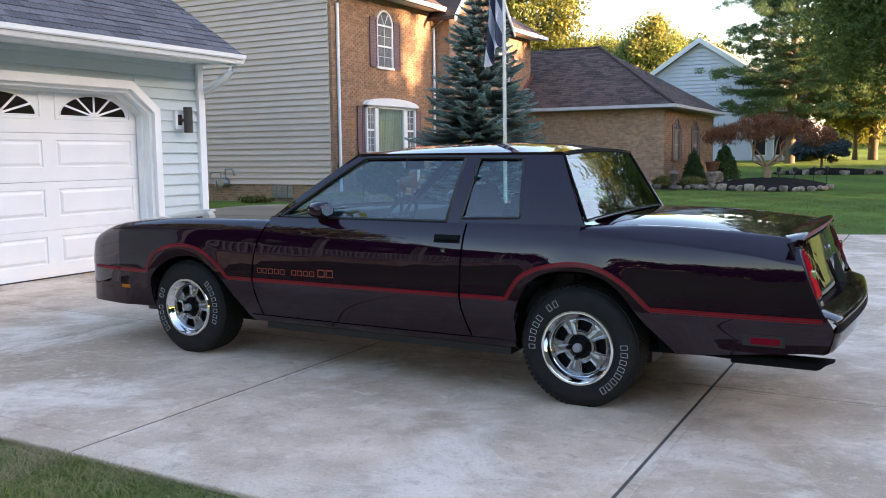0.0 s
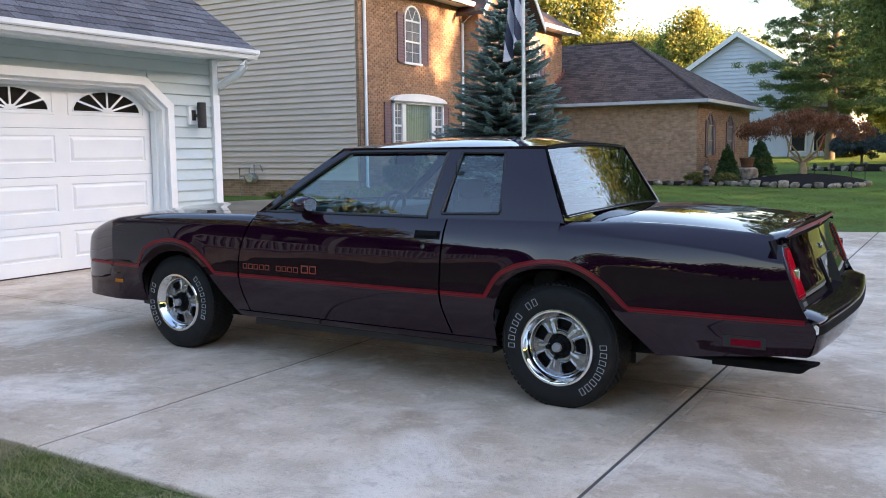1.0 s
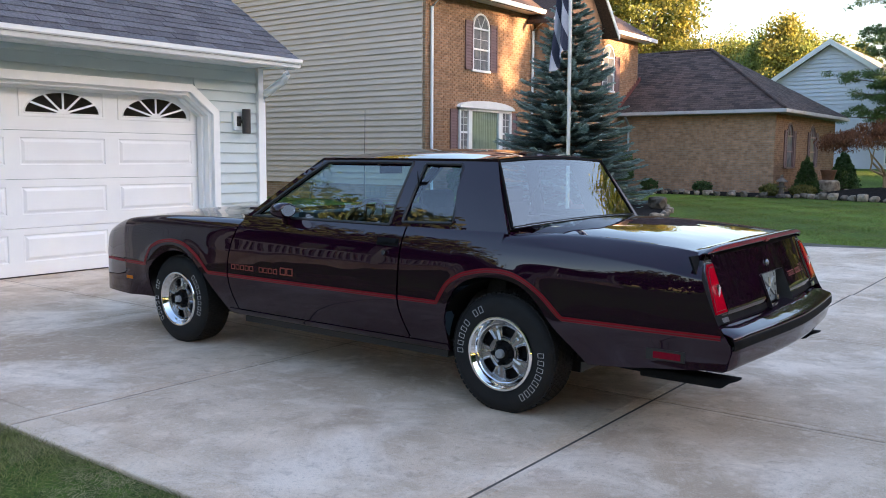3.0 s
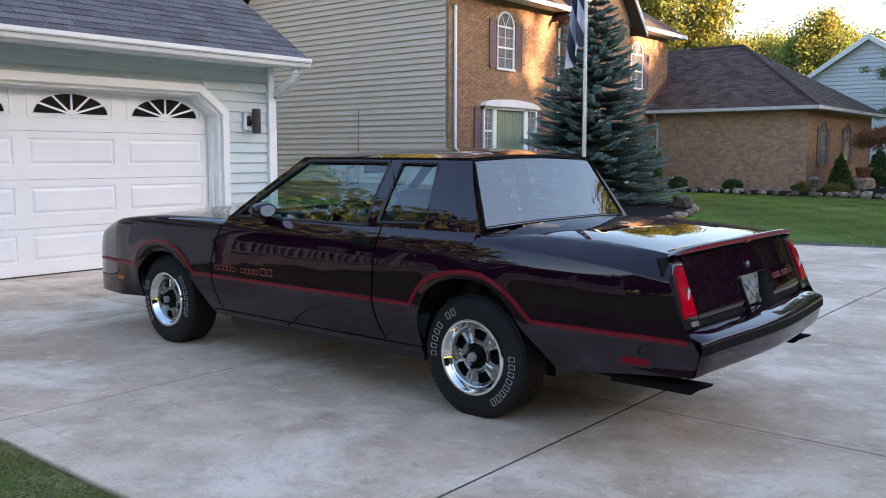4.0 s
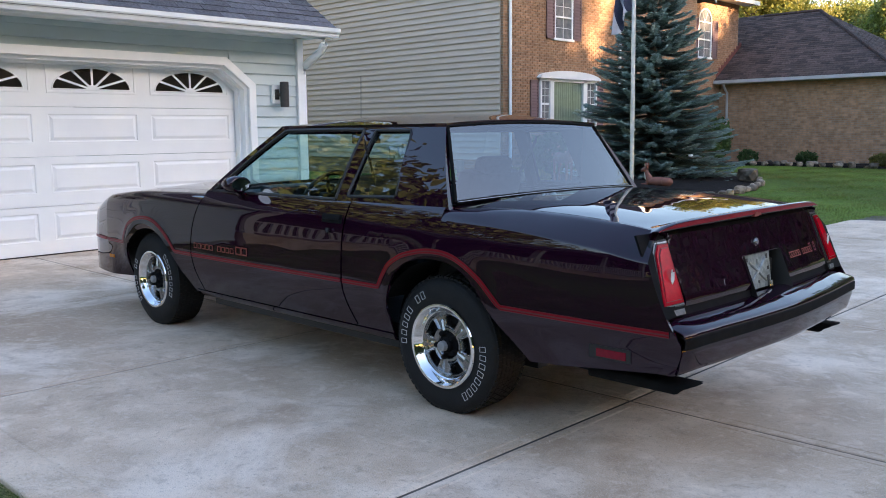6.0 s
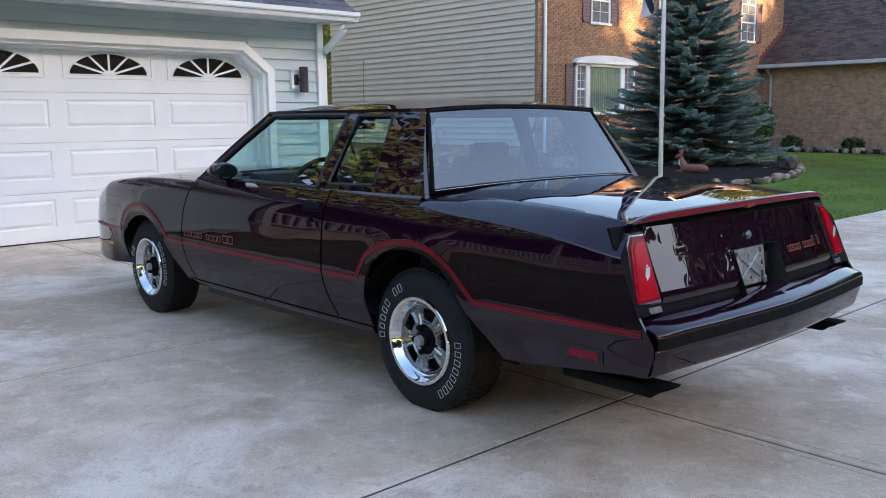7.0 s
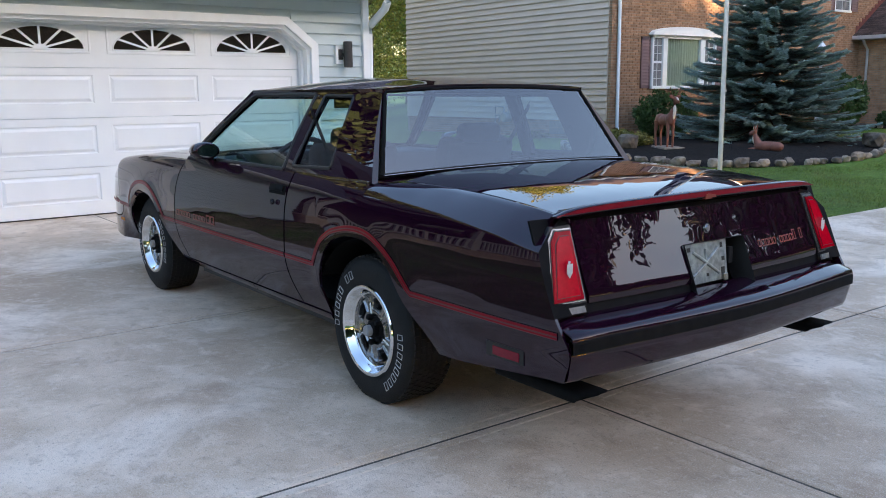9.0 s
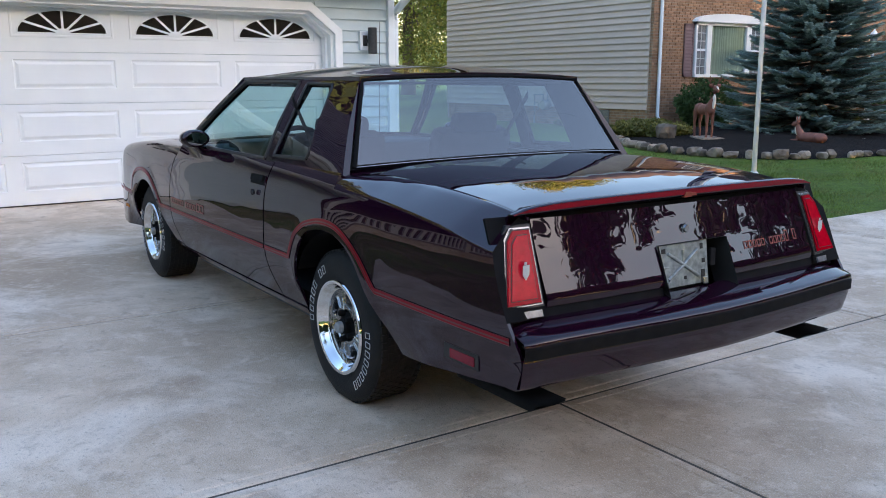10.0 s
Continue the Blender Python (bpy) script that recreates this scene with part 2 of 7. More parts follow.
def wavy_coat(m):
    """Long shallow waves in the lacquer that unsettle its reflections."""
    n, l = m.node_tree.nodes, m.node_tree.links
    geo, vm, tex, bp = n.new("ShaderNodeNewGeometry"), n.new("ShaderNodeVectorMath"), n.new("ShaderNodeTexNoise"), n.new("ShaderNodeBump")
    vm.operation = "MULTIPLY"
    vm.inputs[1].default_value = (0.45, 1.0, 1.6)
    tex.inputs["Scale"].default_value, tex.inputs["Detail"].default_value = 5.5, 1.0
    bp.inputs["Strength"].default_value, bp.inputs["Distance"].default_value = 0.14, 0.012
    l.new(geo.outputs["Position"], vm.inputs[0])
    l.new(vm.outputs[0], tex.inputs["Vector"])
    l.new(tex.outputs["Fac"], bp.inputs["Height"])
    l.new(bp.outputs[0], n["Principled BSDF"].inputs["Coat Normal"])


wavy_coat(M_PAINT)
M_MATTE = mat("matte_black", (0.004, 0.004, 0.0045), (0.007, 0.007, 0.0075), 20, 0.8, spec=0.12)
M_BLACKTRIM = mat("black_trim", (0.006, 0.006, 0.0065), (0.009, 0.009, 0.0095), 20, 0.45)
M_RUBBER = mat("tyre_rubber", (0.008, 0.008, 0.0085), (0.012, 0.0115, 0.0115), 14, 0.7, 0.25, 120, spec=0.25)
M_CHROME = mat("chrome", (0.80, 0.80, 0.80), (0.84, 0.84, 0.84), 6, 0.06, metal=1.0)
M_CAP = mat("cap_plastic", (0.22, 0.22, 0.22), (0.26, 0.26, 0.26), 20, 0.4)
M_CHROMED = mat("argent_metal", (0.27, 0.27, 0.28), (0.34, 0.34, 0.34), 20, 0.25, metal=1.0)
M_WHITELET = mat("white_lettering", (0.50, 0.50, 0.49), None, 20, 0.7)
M_RED = mat("red_stripe", (0.19, 0.003, 0.010), (0.22, 0.004, 0.012), 6, 0.35, coat=0.1, spec=0.1)
M_REDD = mat("dark_red_stripe", (0.09, 0.006, 0.01), None, 6, 0.35, coat=0.4)
M_BASKET = mat("basket_red", (0.30, 0.02, 0.03), (0.36, 0.03, 0.04), 12, 0.9)
M_ORANGE = mat("orange_decal", (0.20, 0.030, 0.014), None, 6, 0.5)
M_LENS = mat("red_lens", (0.30, 0.001, 0.009), (0.36, 0.002, 0.011), 60, 0.14, spec=0.10)
M_LENSD = mat("ribbed_red_lens", (0.40, 0.001, 0.011), (0.50, 0.002, 0.015), 60, 0.12, spec=0.12)
M_MARKER = mat("dull_red_lens", (0.16, 0.002, 0.012), (0.20, 0.003, 0.014), 60, 0.12, spec=0.3)
M_AMBER = mat("amber_lens", (0.45, 0.13, 0.01), None, 60, 0.15)
M_CLEAR = mat("clear_lens", (0.20, 0.20, 0.20), (0.28, 0.28, 0.28), 60, 0.12, metal=0.3)
M_SEAT = mat("seat_cloth", (0.018, 0.017, 0.019), (0.026, 0.024, 0.026), 40, 0.95)
M_DASH = mat("dash_vinyl", (0.011, 0.011, 0.012), (0.017, 0.017, 0.018), 30, 0.6, spec=0.3)
M_GLASS = glass_mat("car_glass", (0.66, 0.88, 0.88), gloss=0.10)
M_GLASSR = glass_mat("rear_glass", (0.58, 0.72, 0.82), gloss=0.15)
M_MIRROR = mat("mirror_glass", (0.85, 0.85, 0.85), None, 4, 0.01, metal=1.0)
M_RAIL = mat("porch_rail_paint", (0.62, 0.58, 0.52), None, 4, 0.5)

# ---- building tools ----
def part(name, bm, material, parent=None, label="", smooth=None, kind=""):
    """Links a bmesh as one mesh object under a thing or a part. smooth: shade smooth below that angle."""
    me = bpy.data.meshes.new(name)
    if isinstance(bm, tuple):
        me.from_pydata(bm[0], [], bm[1])
    else:
        bm.to_mesh(me)
        bm.free()
    for mm in (material if isinstance(material, (list, tuple)) else (material,)):
        me.materials.append(mm)
    if smooth:
        me.polygons.foreach_set("use_smooth", [True] * len(me.polygons))
        me.set_sharp_from_angle(angle=radians(smooth))
    ob = new(name, me)
    if parent is not None:
        ob.parent = parent
    if label or kind:
        tagged(ob, label, kind=kind)
    return ob


def thing(name, x=0, y=0, z=0, rz=0, label="", category="", group="", kind=""):
    ob = new(name)
    ob.empty_display_size = 0.1
    ob.matrix_basis = pose(x, y, z, 0, 0, rz)
    return tagged(ob, label, category, group, kind)


def box(bm, x0, x1, y0, y1, z0, z1, bevel=0.0, m=None):
    vs = [bm.verts.new((x, y, z)) for x in (x0, x1) for y in (y0, y1) for z in (z0, z1)]
    fs = [bm.faces.new([vs[i] for i in q]) for q in ((0, 1, 3, 2), (4, 6, 7, 5), (0, 4, 5, 1), (2, 3, 7, 6), (0, 2, 6, 4), (1, 5, 7, 3))]
    if bevel:
        es = list({e for f in fs for e in f.edges})
        r = bmesh.ops.bevel(bm, geom=es, offset=bevel, segments=2, affect="EDGES", profile=0.5)
        vs = list({v for f in r["faces"] for v in f.verts})
    if m is not None:
        bmesh.ops.transform(bm, matrix=m, verts=[v for v in vs if v.is_valid])
    return bm


def boxes(*rows, bevel=0.0):
    bm = bmesh.new()
    for r in rows:
        box(bm, *r, bevel=bevel)
    return bm


def prism(bm, outline, axis, d0, d1):
    """Extrude a 2D outline along an axis: the other two coordinates in x, y, z order."""
    def p(a, b, d):
        return (d, a, b) if axis == "x" else (a, d, b) if axis == "y" else (a, b, d)
    lo = [bm.verts.new(p(a, b, d0)) for a, b in outline]
    hi = [bm.verts.new(p(a, b, d1)) for a, b in outline]
    n = len(outline)
    bm.faces.new(lo), bm.faces.new(hi[::-1])
    for i in range(n):
        bm.faces.new((lo[i], hi[i], hi[(i + 1) % n], lo[(i + 1) % n]))
    bmesh.ops.recalc_face_normals(bm, faces=bm.faces[:])
    return bm


def tube(bm, pts, r, segs=8, caps=True):
    """A round tube through points; r: one radius or one a point."""
    pts = [Vector(p) for p in pts]
    rs = r if isinstance(r, (list, tuple)) else [r] * len(pts)
    rings = []
    up = Vector((0, 0, 1))
    for i, p in enumerate(pts):
        d = (pts[min(i + 1, len(pts) - 1)] - pts[max(i - 1, 0)]).normalized()
        a = d.cross(up if abs(d.z) < 0.95 else Vector((1, 0, 0))).normalized()
        b = d.cross(a)
        rings.append([bm.verts.new(p + rs[i] * (math.cos(t) * a + math.sin(t) * b)) for t in (2 * math.pi * k / segs for k in range(segs))])
    for q, w in zip(rings, rings[1:]):
        for k in range(segs):
            bm.faces.new((q[k], q[(k + 1) % segs], w[(k + 1) % segs], w[k]))
    if caps:
        bm.faces.new(rings[0][::-1]), bm.faces.new(rings[-1])
    return bm


def lathe(bm, profile, segs=32, axis="y", sweep=2 * math.pi, start=0.0):
    """Turn a profile of (radius, along) round an axis."""
    full = abs(sweep - 2 * math.pi) < 1e-6
    n = segs if full else segs + 1
    rings = []
    for k in range(n):
        t = start + sweep * k / segs
        row = []
        for r, h in profile:
            c, s = r * math.cos(t), r * math.sin(t)
            row.append(bm.verts.new((c, h, s) if axis == "y" else (c, s, h) if axis == "z" else (h, c, s)))
        rings.append(row)
    for k in range(segs):
        a, b = rings[k], rings[(k + 1) % n]
        for i in range(len(profile) - 1):
            bm.faces.new((a[i], a[i + 1], b[i + 1], b[i]))
    bmesh.ops.remove_doubles(bm, verts=bm.verts[:], dist=1e-5)
    bmesh.ops.recalc_face_normals(bm, faces=bm.faces[:])
    return bm


def sheet(rows, thick=0.0, flip=False):
    """A curved panel from a grid of points, thickened to its inner side."""
    bm = bmesh.new()
    rows = [[Vector(p) for p in r] for r in rows]
    ni, nj = len(rows), len(rows[0])
    top = [[bm.verts.new(p) for p in r] for r in rows]

    def quad(a, b, c, d):
        bm.faces.new((a, b, c, d) if not flip else (d, c, b, a))
    for i in range(ni - 1):
        for j in range(nj - 1):
            quad(top[i][j], top[i + 1][j], top[i + 1][j + 1], top[i][j + 1])
    if thick:
        low = []
        for i in range(ni):
            r = []
            for j in range(nj):
                du = rows[min(i + 1, ni - 1)][j] - rows[max(i - 1, 0)][j]
                dv = rows[i][min(j + 1, nj - 1)] - rows[i][max(j - 1, 0)]
                n = du.cross(dv)
                n = n.normalized() if n.length > 1e-9 else Vector((0, 0, 0))
                r.append(bm.verts.new(rows[i][j] - n * (thick if not flip else -thick)))
            low.append(r)
        for i in range(ni - 1):
            for j in range(nj - 1):
                quad(low[i][j + 1], low[i + 1][j + 1], low[i + 1][j], low[i][j])
        for i in range(ni - 1):
            quad(low[i][0], low[i + 1][0], top[i + 1][0], top[i][0])
            quad(top[i][-1], top[i + 1][-1], low[i + 1][-1], low[i][-1])
        for j in range(nj - 1):
            quad(top[0][j], top[0][j + 1], low[0][j + 1], low[0][j])
            quad(low[-1][j], low[-1][j + 1], top[-1][j + 1], top[-1][j])
    return bm


def lerp_table(table):
    """Smooth interpolation through (x, value) rows."""
    xs, vs = [r[0] for r in table], [r[1] for r in table]
    n = len(xs)
    slopes = []
    for i in range(n):
        a, b = max(i - 1, 0), min(i + 1, n - 1)
        slopes.append((vs[b] - vs[a]) / (xs[b] - xs[a]))

    def f(x):
        if x <= xs[0]:
            return vs[0]
        if x >= xs[-1]:
            return vs[-1]
        i = max(k for k in range(n - 1) if xs[k] <= x)
        h = xs[i + 1] - xs[i]
        t = (x - xs[i]) / h
        return ((2 * t ** 3 - 3 * t * t + 1) * vs[i] + (t ** 3 - 2 * t * t + t) * h * slopes[i] + (3 * t * t - 2 * t ** 3) * vs[i + 1] + (t ** 3 - t * t) * h * slopes[i + 1])
    return f


def span(a, b, n):
    return [a + (b - a) * i / (n - 1) for i in range(n)]


def ground_z(x, y):
    """The lawn: level round the driveway, rising gently away from it."""
    t = max(0.0, y - 29.0)
    return 0.00085 * t * t / (1 + t * 0.008) + 0.002 * max(0.0, min(y, 40.0) - 14.0)

# ---- ground, driveway ----
def build_ground():
    xs = [-600, -300, -150, -80, -50, -35, -25, -20, -16, -12, -9, -6, -3.05, 0, 4, 8, 14, 25, 50, 120, 300, 600]
    ys = [-600, -200, -80, -30, -10, -3, 0, 2.5, 6, 9.7, 12, 14.2, 16, 18, 21, 25, 30, 36, 43, 52, 65, 82, 105, 140, 220, 600]
    verts = [(x, y, ground_z(x, y) - 0.025) for x in xs for y in ys]
    k = len(ys)
    faces = [(i * k + j, (i + 1) * k + j, (i + 1) * k + j + 1, i * k + j + 1) for i in range(len(xs) - 1) for j in range(k - 1)]
    ob = part("ground", (verts, faces), M_LAWN, smooth=60)
    tagged(ob, "mown green lawn sloping gently up from the driveway", "lawn", kind="structure")


build_ground()
X_JOINTS = [-8.30, -5.42, -3.17, -0.82, 1.55, 3.9, 6.3, 8.7, 11.0]
Y_JOINTS = [2.50, 4.95, 7.29, 9.70]
driveway = thing("driveway", label="pale stained concrete driveway of large slabs", category="driveway", kind="structure")
part("joint_bed", boxes((-8.3, 11.0, 2.53, 9.68, -0.2, -0.0068), (-3.0, 11.0, 9.68, 15.0, -0.2, -0.0068)), M_JOINT, driveway, "dark joint filler between slabs")


def slab(outline):
    """One slab with eased edges."""
    cx, cy = sum(p[0] for p in outline) / len(outline), sum(p[1] for p in outline) / len(outline)
    bm = bmesh.new()
    g = 0.0065
    rings = []
    for off, z in ((g, -0.12), (g, -0.012), (g + 0.002, -0.0055), (g + 0.007, -0.002), (0.052, -0.0005), (0.058, -0.005), (0.066, 0.0)):
        ring = []
        for px, py in outline:
            dx, dy = px - cx, py - cy
            edge = 0.145 if py == 2.50 and off > 0.05 else 0.0
            ring.append(bm.verts.new((px - math.copysign(off, dx), py - math.copysign(off + edge, dy), z)))
        rings.append(ring)
    n = len(outline)
    for a, b in zip(rings, rings[1:]):
        for i in range(n):
            bm.faces.new((a[i], a[(i + 1) % n], b[(i + 1) % n], b[i]))
    bm.faces.new(rings[-1])
    bmesh.ops.recalc_face_normals(bm, faces=bm.faces[:])
    return bm


for xa, xb in zip(X_JOINTS, X_JOINTS[1:]):
    for ya, yb in zip(Y_JOINTS, Y_JOINTS[1:]):
        part("slab", slab([(xa, ya), (xb, ya), (xb, yb), (xa, yb)]), M_CONCRETE, driveway)
X_FAR = [-3.04, -0.80] + X_JOINTS[4:]
for xa, xb in zip(X_FAR, X_FAR[1:]):
    part("slab", slab([(xa, 9.70), (xb, 9.70), (xb, 12.05), (xa, 12.05)]), M_CONCRETE, driveway)
    part("slab", slab([(xa, 12.05), (xb, 12.05), (xb, 14.2 + 0.36 * (min(xb, 2) + 3.04)), (xa, 14.2 + 0.36 * (min(xa, 2) + 3.04))]), M_CONCRETE, driveway)


# ---- garage with sectional door ----
GX, DX = -8.03, -8.25
garage = thing("garage", GX, 5.2, 0, label="attached garage with pale blue-grey lap siding and a slate-coloured shingle roof", category="garage", kind="structure")
garage.matrix_basis = Matrix.Identity(4)
OPEN = [(2.76, 0.0), (7.58, 0.0), (7.58, 1.86), (7.24, 2.12), (3.10, 2.12), (2.76, 1.86)]


def frame_strip(outline, w, x0, x1):
    """A casing of width w round an opening drawn in y and z, open at the foot."""
    bm = bmesh.new()
    pts = [outline[1], outline[2], outline[3], outline[4], outline[5], outline[0]]
    c = Vector((5.17, 1.0))
    outer = []
    for i, p in enumerate(pts):
        p = Vector(p)
        nrm = Vector((0, 0))
        for a, b in ((i - 1, i), (i, i + 1)):
            if 0 <= a and b < len(pts):
                d = (Vector(pts[b]) - Vector(pts[a])).normalized()
                q = Vector((d.y, -d.x))
                nrm += q if q.dot(p - c) > 0 else -q
        if nrm.length > 1.01:
            nrm = nrm / (nrm.length ** 2 / 2)
        outer.append(p + nrm * w)
    for i in range(len(pts) - 1):
        quad = [pts[i], pts[i + 1], outer[i + 1], outer[i]]
        lo = [bm.verts.new((x0, *q)) for q in quad]
        hi = [bm.verts.new((x1, *q)) for q in quad]
        bm.faces.new(lo), bm.faces.new(hi[::-1])
        for k in range(4):
            bm.faces.new((lo[k], hi[k], hi[(k + 1) % 4], lo[(k + 1) % 4]))
    bmesh.ops.recalc_face_normals(bm, faces=bm.faces[:])
    return bm


# wall core behind the siding, with the opening left out
bm = boxes((-8.30, -8.06, 7.58, 8.36, 0.0, 2.55), (-8.30, -8.06, 1.0, 2.76, 0.0, 2.55), (-8.30, -8.06, 2.76, 7.58, 2.12, 2.55))
prism(bm, [(7.24, 2.12), (7.58, 1.86), (7.58, 2.12)], "x", -8.30, -8.06)
prism(bm, [(3.10, 2.12), (2.76, 1.86), (2.76, 2.12)], "x", -8.30, -8.06)
part("front_wall", bm, M_SIDING_G, garage)
part("side_wall", boxes((-15.0, -8.06, 8.28, 8.36, 0.0, 2.55), (-15.0, -8.06, 1.0, 1.1, 0.0, 2.55), (-15.0, -14.9, 1.1, 8.28, 0.0, 2.55)), M_SIDING_G, garage)
part("door_casing", frame_strip(OPEN, 0.095, -8.04, -7.985), M_TRIM, garage, "white door casing with clipped corners")
part("door_casing_bead", frame_strip([(2.80, 0), (7.54, 0), (7.54, 1.84), (7.225, 2.08), (3.115, 2.08), (2.80, 1.84)], 0.05, -8.14, -8.045), M_TRIM, garage)
part("door_stop", frame_strip([(2.83, 0), (7.51, 0), (7.51, 1.825), (7.21, 2.05), (3.13, 2.05), (2.83, 1.825)], 0.06, -8.235, -8.142), M_TRIM, garage)
part("corner_board", boxes((-8.12, -7.99, 8.33, 8.42, 0.0, 2.53), bevel=0.004), M_TRIM, garage, "white corner board")


def lap_board(y0, y1, h, t=0.030, lap=0.012):
    """One lap-siding board, thick at its foot, in y and z from its own foot line."""
    bm = bmesh.new()
    prism(bm, [(0.0, -0.004), (t - 0.006, 0.004), (t, 0.0), (t, 0.008), (0.002, h + lap), (0.0, h + lap)], "y", y0, y1)
    return bm


COURSE = 0.1325
def siding_boards(parent, material, x, spans):
    """Boards on a wall facing +x; spans(z) lists the y ranges left open by the openings."""
    cache = {}
    z = 0.05
    while z < 2.50:
        h = min(COURSE, 2.52 - z)
        for y0, y1 in spans(z, z + h):
            key = (round(y0, 3), round(y1, 3), round(h, 3))
            if key not in cache:
                bm = lap_board(y0, y1, h)
                ob = part("siding_board", bm, material, parent)
                cache[key] = ob.data
            else:
                ob = new("siding_board", cache[key])
                ob.parent = parent
            ob.location = (x, 0, z)
        z += COURSE


def garage_spans(z0, z1):
    if z0 > 2.2:
        return [(1.0, 4.1), (4.1, 8.33)] if int(z0 / COURSE) % 2 else [(1.0, 6.0), (6.0, 8.33)]
    if z1 > 2.19:
        return [(1.0, 3.0), (7.34, 8.33)]
    if z1 > 1.95:
        e = 0.30 * (z1 - 1.95) / 0.24
        return [(1.0, 2.66 + e), (7.68 - e, 8.33)]
    return [(1.0, 2.66), (7.675, 8.33)]


siding_boards(garage, M_SIDING_G, -8.06, garage_spans)
part("soffit", boxes((-8.06, -7.50, 1.0, 8.50, 2.50, 2.515)), M_TRIM, garage)
part("fascia", boxes((-7.53, -7.50, 1.0, 8.52, 2.46, 2.60)), M_TRIM, garage)
# gutter: K-style channel
bm = bmesh.new()
prism(bm, [(-7.50, 2.485), (-7.43, 2.485), (-7.415, 2.52), (-7.385, 2.55), (-7.38, 2.595), (-7.395, 2.595), (-7.40, 2.56), (-7.43, 2.53), (-7.44, 2.50), (-7.50, 2.50)], "y", 0.9, 8.57)
part("gutter", bm, M_TRIM, garage, "white metal gutter")
bm = bmesh.new()
tube(bm, [(-7.45, 8.36, 2.49), (-7.46, 8.36, 2.40), (-7.54, 8.37, 2.32), (-8.00, 8.46, 2.17), (-8.10, 8.48, 2.06), (-8.10, 8.48, 0.15), (-8.10, 8.58, 0.08)], 0.050, 12)
part("downspout", bm, M_TRIM, garage, "white corrugated downspout", smooth=40)
# roof deck and rake
PITCH = math.atan(0.66)
deck = bmesh.new()
prism(deck, [(-7.40, 2.585), (-11.5, 2.585 + 4.1 * 0.66), (-15.6, 2.585), (-15.6, 2.53), (-11.5, 2.53 + 4.1 * 0.66), (-7.40, 2.53)], "y", 0.9, 8.52)
part("roof_deck", deck, M_SHINGLE, garage)
bm = bmesh.new()
prism(bm, [(-7.5, 2.50), (-11.5, 2.50 + 4.0 * 0.66), (-15.5, 2.50)], "y", 8.29, 8.36)
part("gable_wall", bm, M_SIDING_G, garage)

# sectional door
garage_door = thing("garage_door", label="closed white panelled garage door with fan-shaped lights", category="garage door")
SECTIONS = [(0.012, 0.53), (0.535, 1.065), (1.07, 1.60), (1.605, 2.14)]
PANELS_Y = [(2.84, 3.86), (4.02, 5.035), (5.205, 6.215), (6.39, 7.43)]
PANELS_Z = [(0.16, 0.46), (0.68, 0.985), (1.225, 1.525), (1.77, 2.085)]


def raised_panel(bm, x, y0, y1, z0, z1):
    """A recessed bead and a raised field, stamped into a door skin at plane x."""
    loops = []
    for inset, d in ((0.0, 0.001), (0.010, -0.010), (0.022, -0.010), (0.050, 0.004), (0.055, 0.004)):
        loops.append([bm.verts.new((x + d, yy, zz)) for yy, zz in ((y0 + inset, z0 + inset), (y1 - inset, z0 + inset), (y1 - inset, z1 - inset), (y0 + inset, z1 - inset))])
    for a, b in zip(loops, loops[1:]):
        for i in range(4):
            bm.faces.new((a[i], a[(i + 1) % 4], b[(i + 1) % 4], b[i]))
    bm.faces.new(loops[-1])
    return loops[0]


def door_section(z0, z1, pz, fans):
    bm = bmesh.new()
    x = DX
    ys = [2.70] + [v for p in PANELS_Y for v in p] + [7.66]
    if fans:
        box(bm, x - 0.04, x, 2.70, 7.66, z0, z1)
    else:
        # skin round the panels as strips
        for i in range(0, len(ys) - 1):
            solid = i % 2 == 0
            for a, b in ([(z0, z1)] if solid else [(z0, pz[0]), (pz[1], z1)]):
                vs = [bm.verts.new((x, *q)) for q in ((ys[i], a), (ys[i + 1], a), (ys[i + 1], b), (ys[i], b))]
                bm.faces.new(vs)
            if not solid:
                raised_panel(bm, x, ys[i], ys[i + 1], *pz)
        box(bm, x - 0.045, x - 0.015, 2.70, 7.66, z0, z1)
        for zz in (z0, z1):
            vs = [bm.verts.new(q) for q in ((x, 2.70, zz), (x, 7.66, zz), (x - 0.02, 7.66, zz), (x - 0.02, 2.70, zz))]
            bm.faces.new(vs)
        bmesh.ops.recalc_face_normals(bm, faces=bm.faces[:])
    # thin stamped line along the middle of the rails
    for zz in (z0 + 0.03, z1 - 0.03):
        box(bm, x - 0.001, x + 0.0025, 2.70, 7.66, zz - 0.004, zz + 0.004)
    return bm


for i, (z0, z1) in enumerate(SECTIONS):
    part("door_section", door_section(z0, z1, PANELS_Z[i], i == 3), M_DOORW, garage_door)
part("bottom_seal", boxes((DX - 0.04, DX + 0.005, 2.72, 7.62, 0.0, 0.014)), M_BLACKTRIM, garage_door, "black rubber bottom seal")


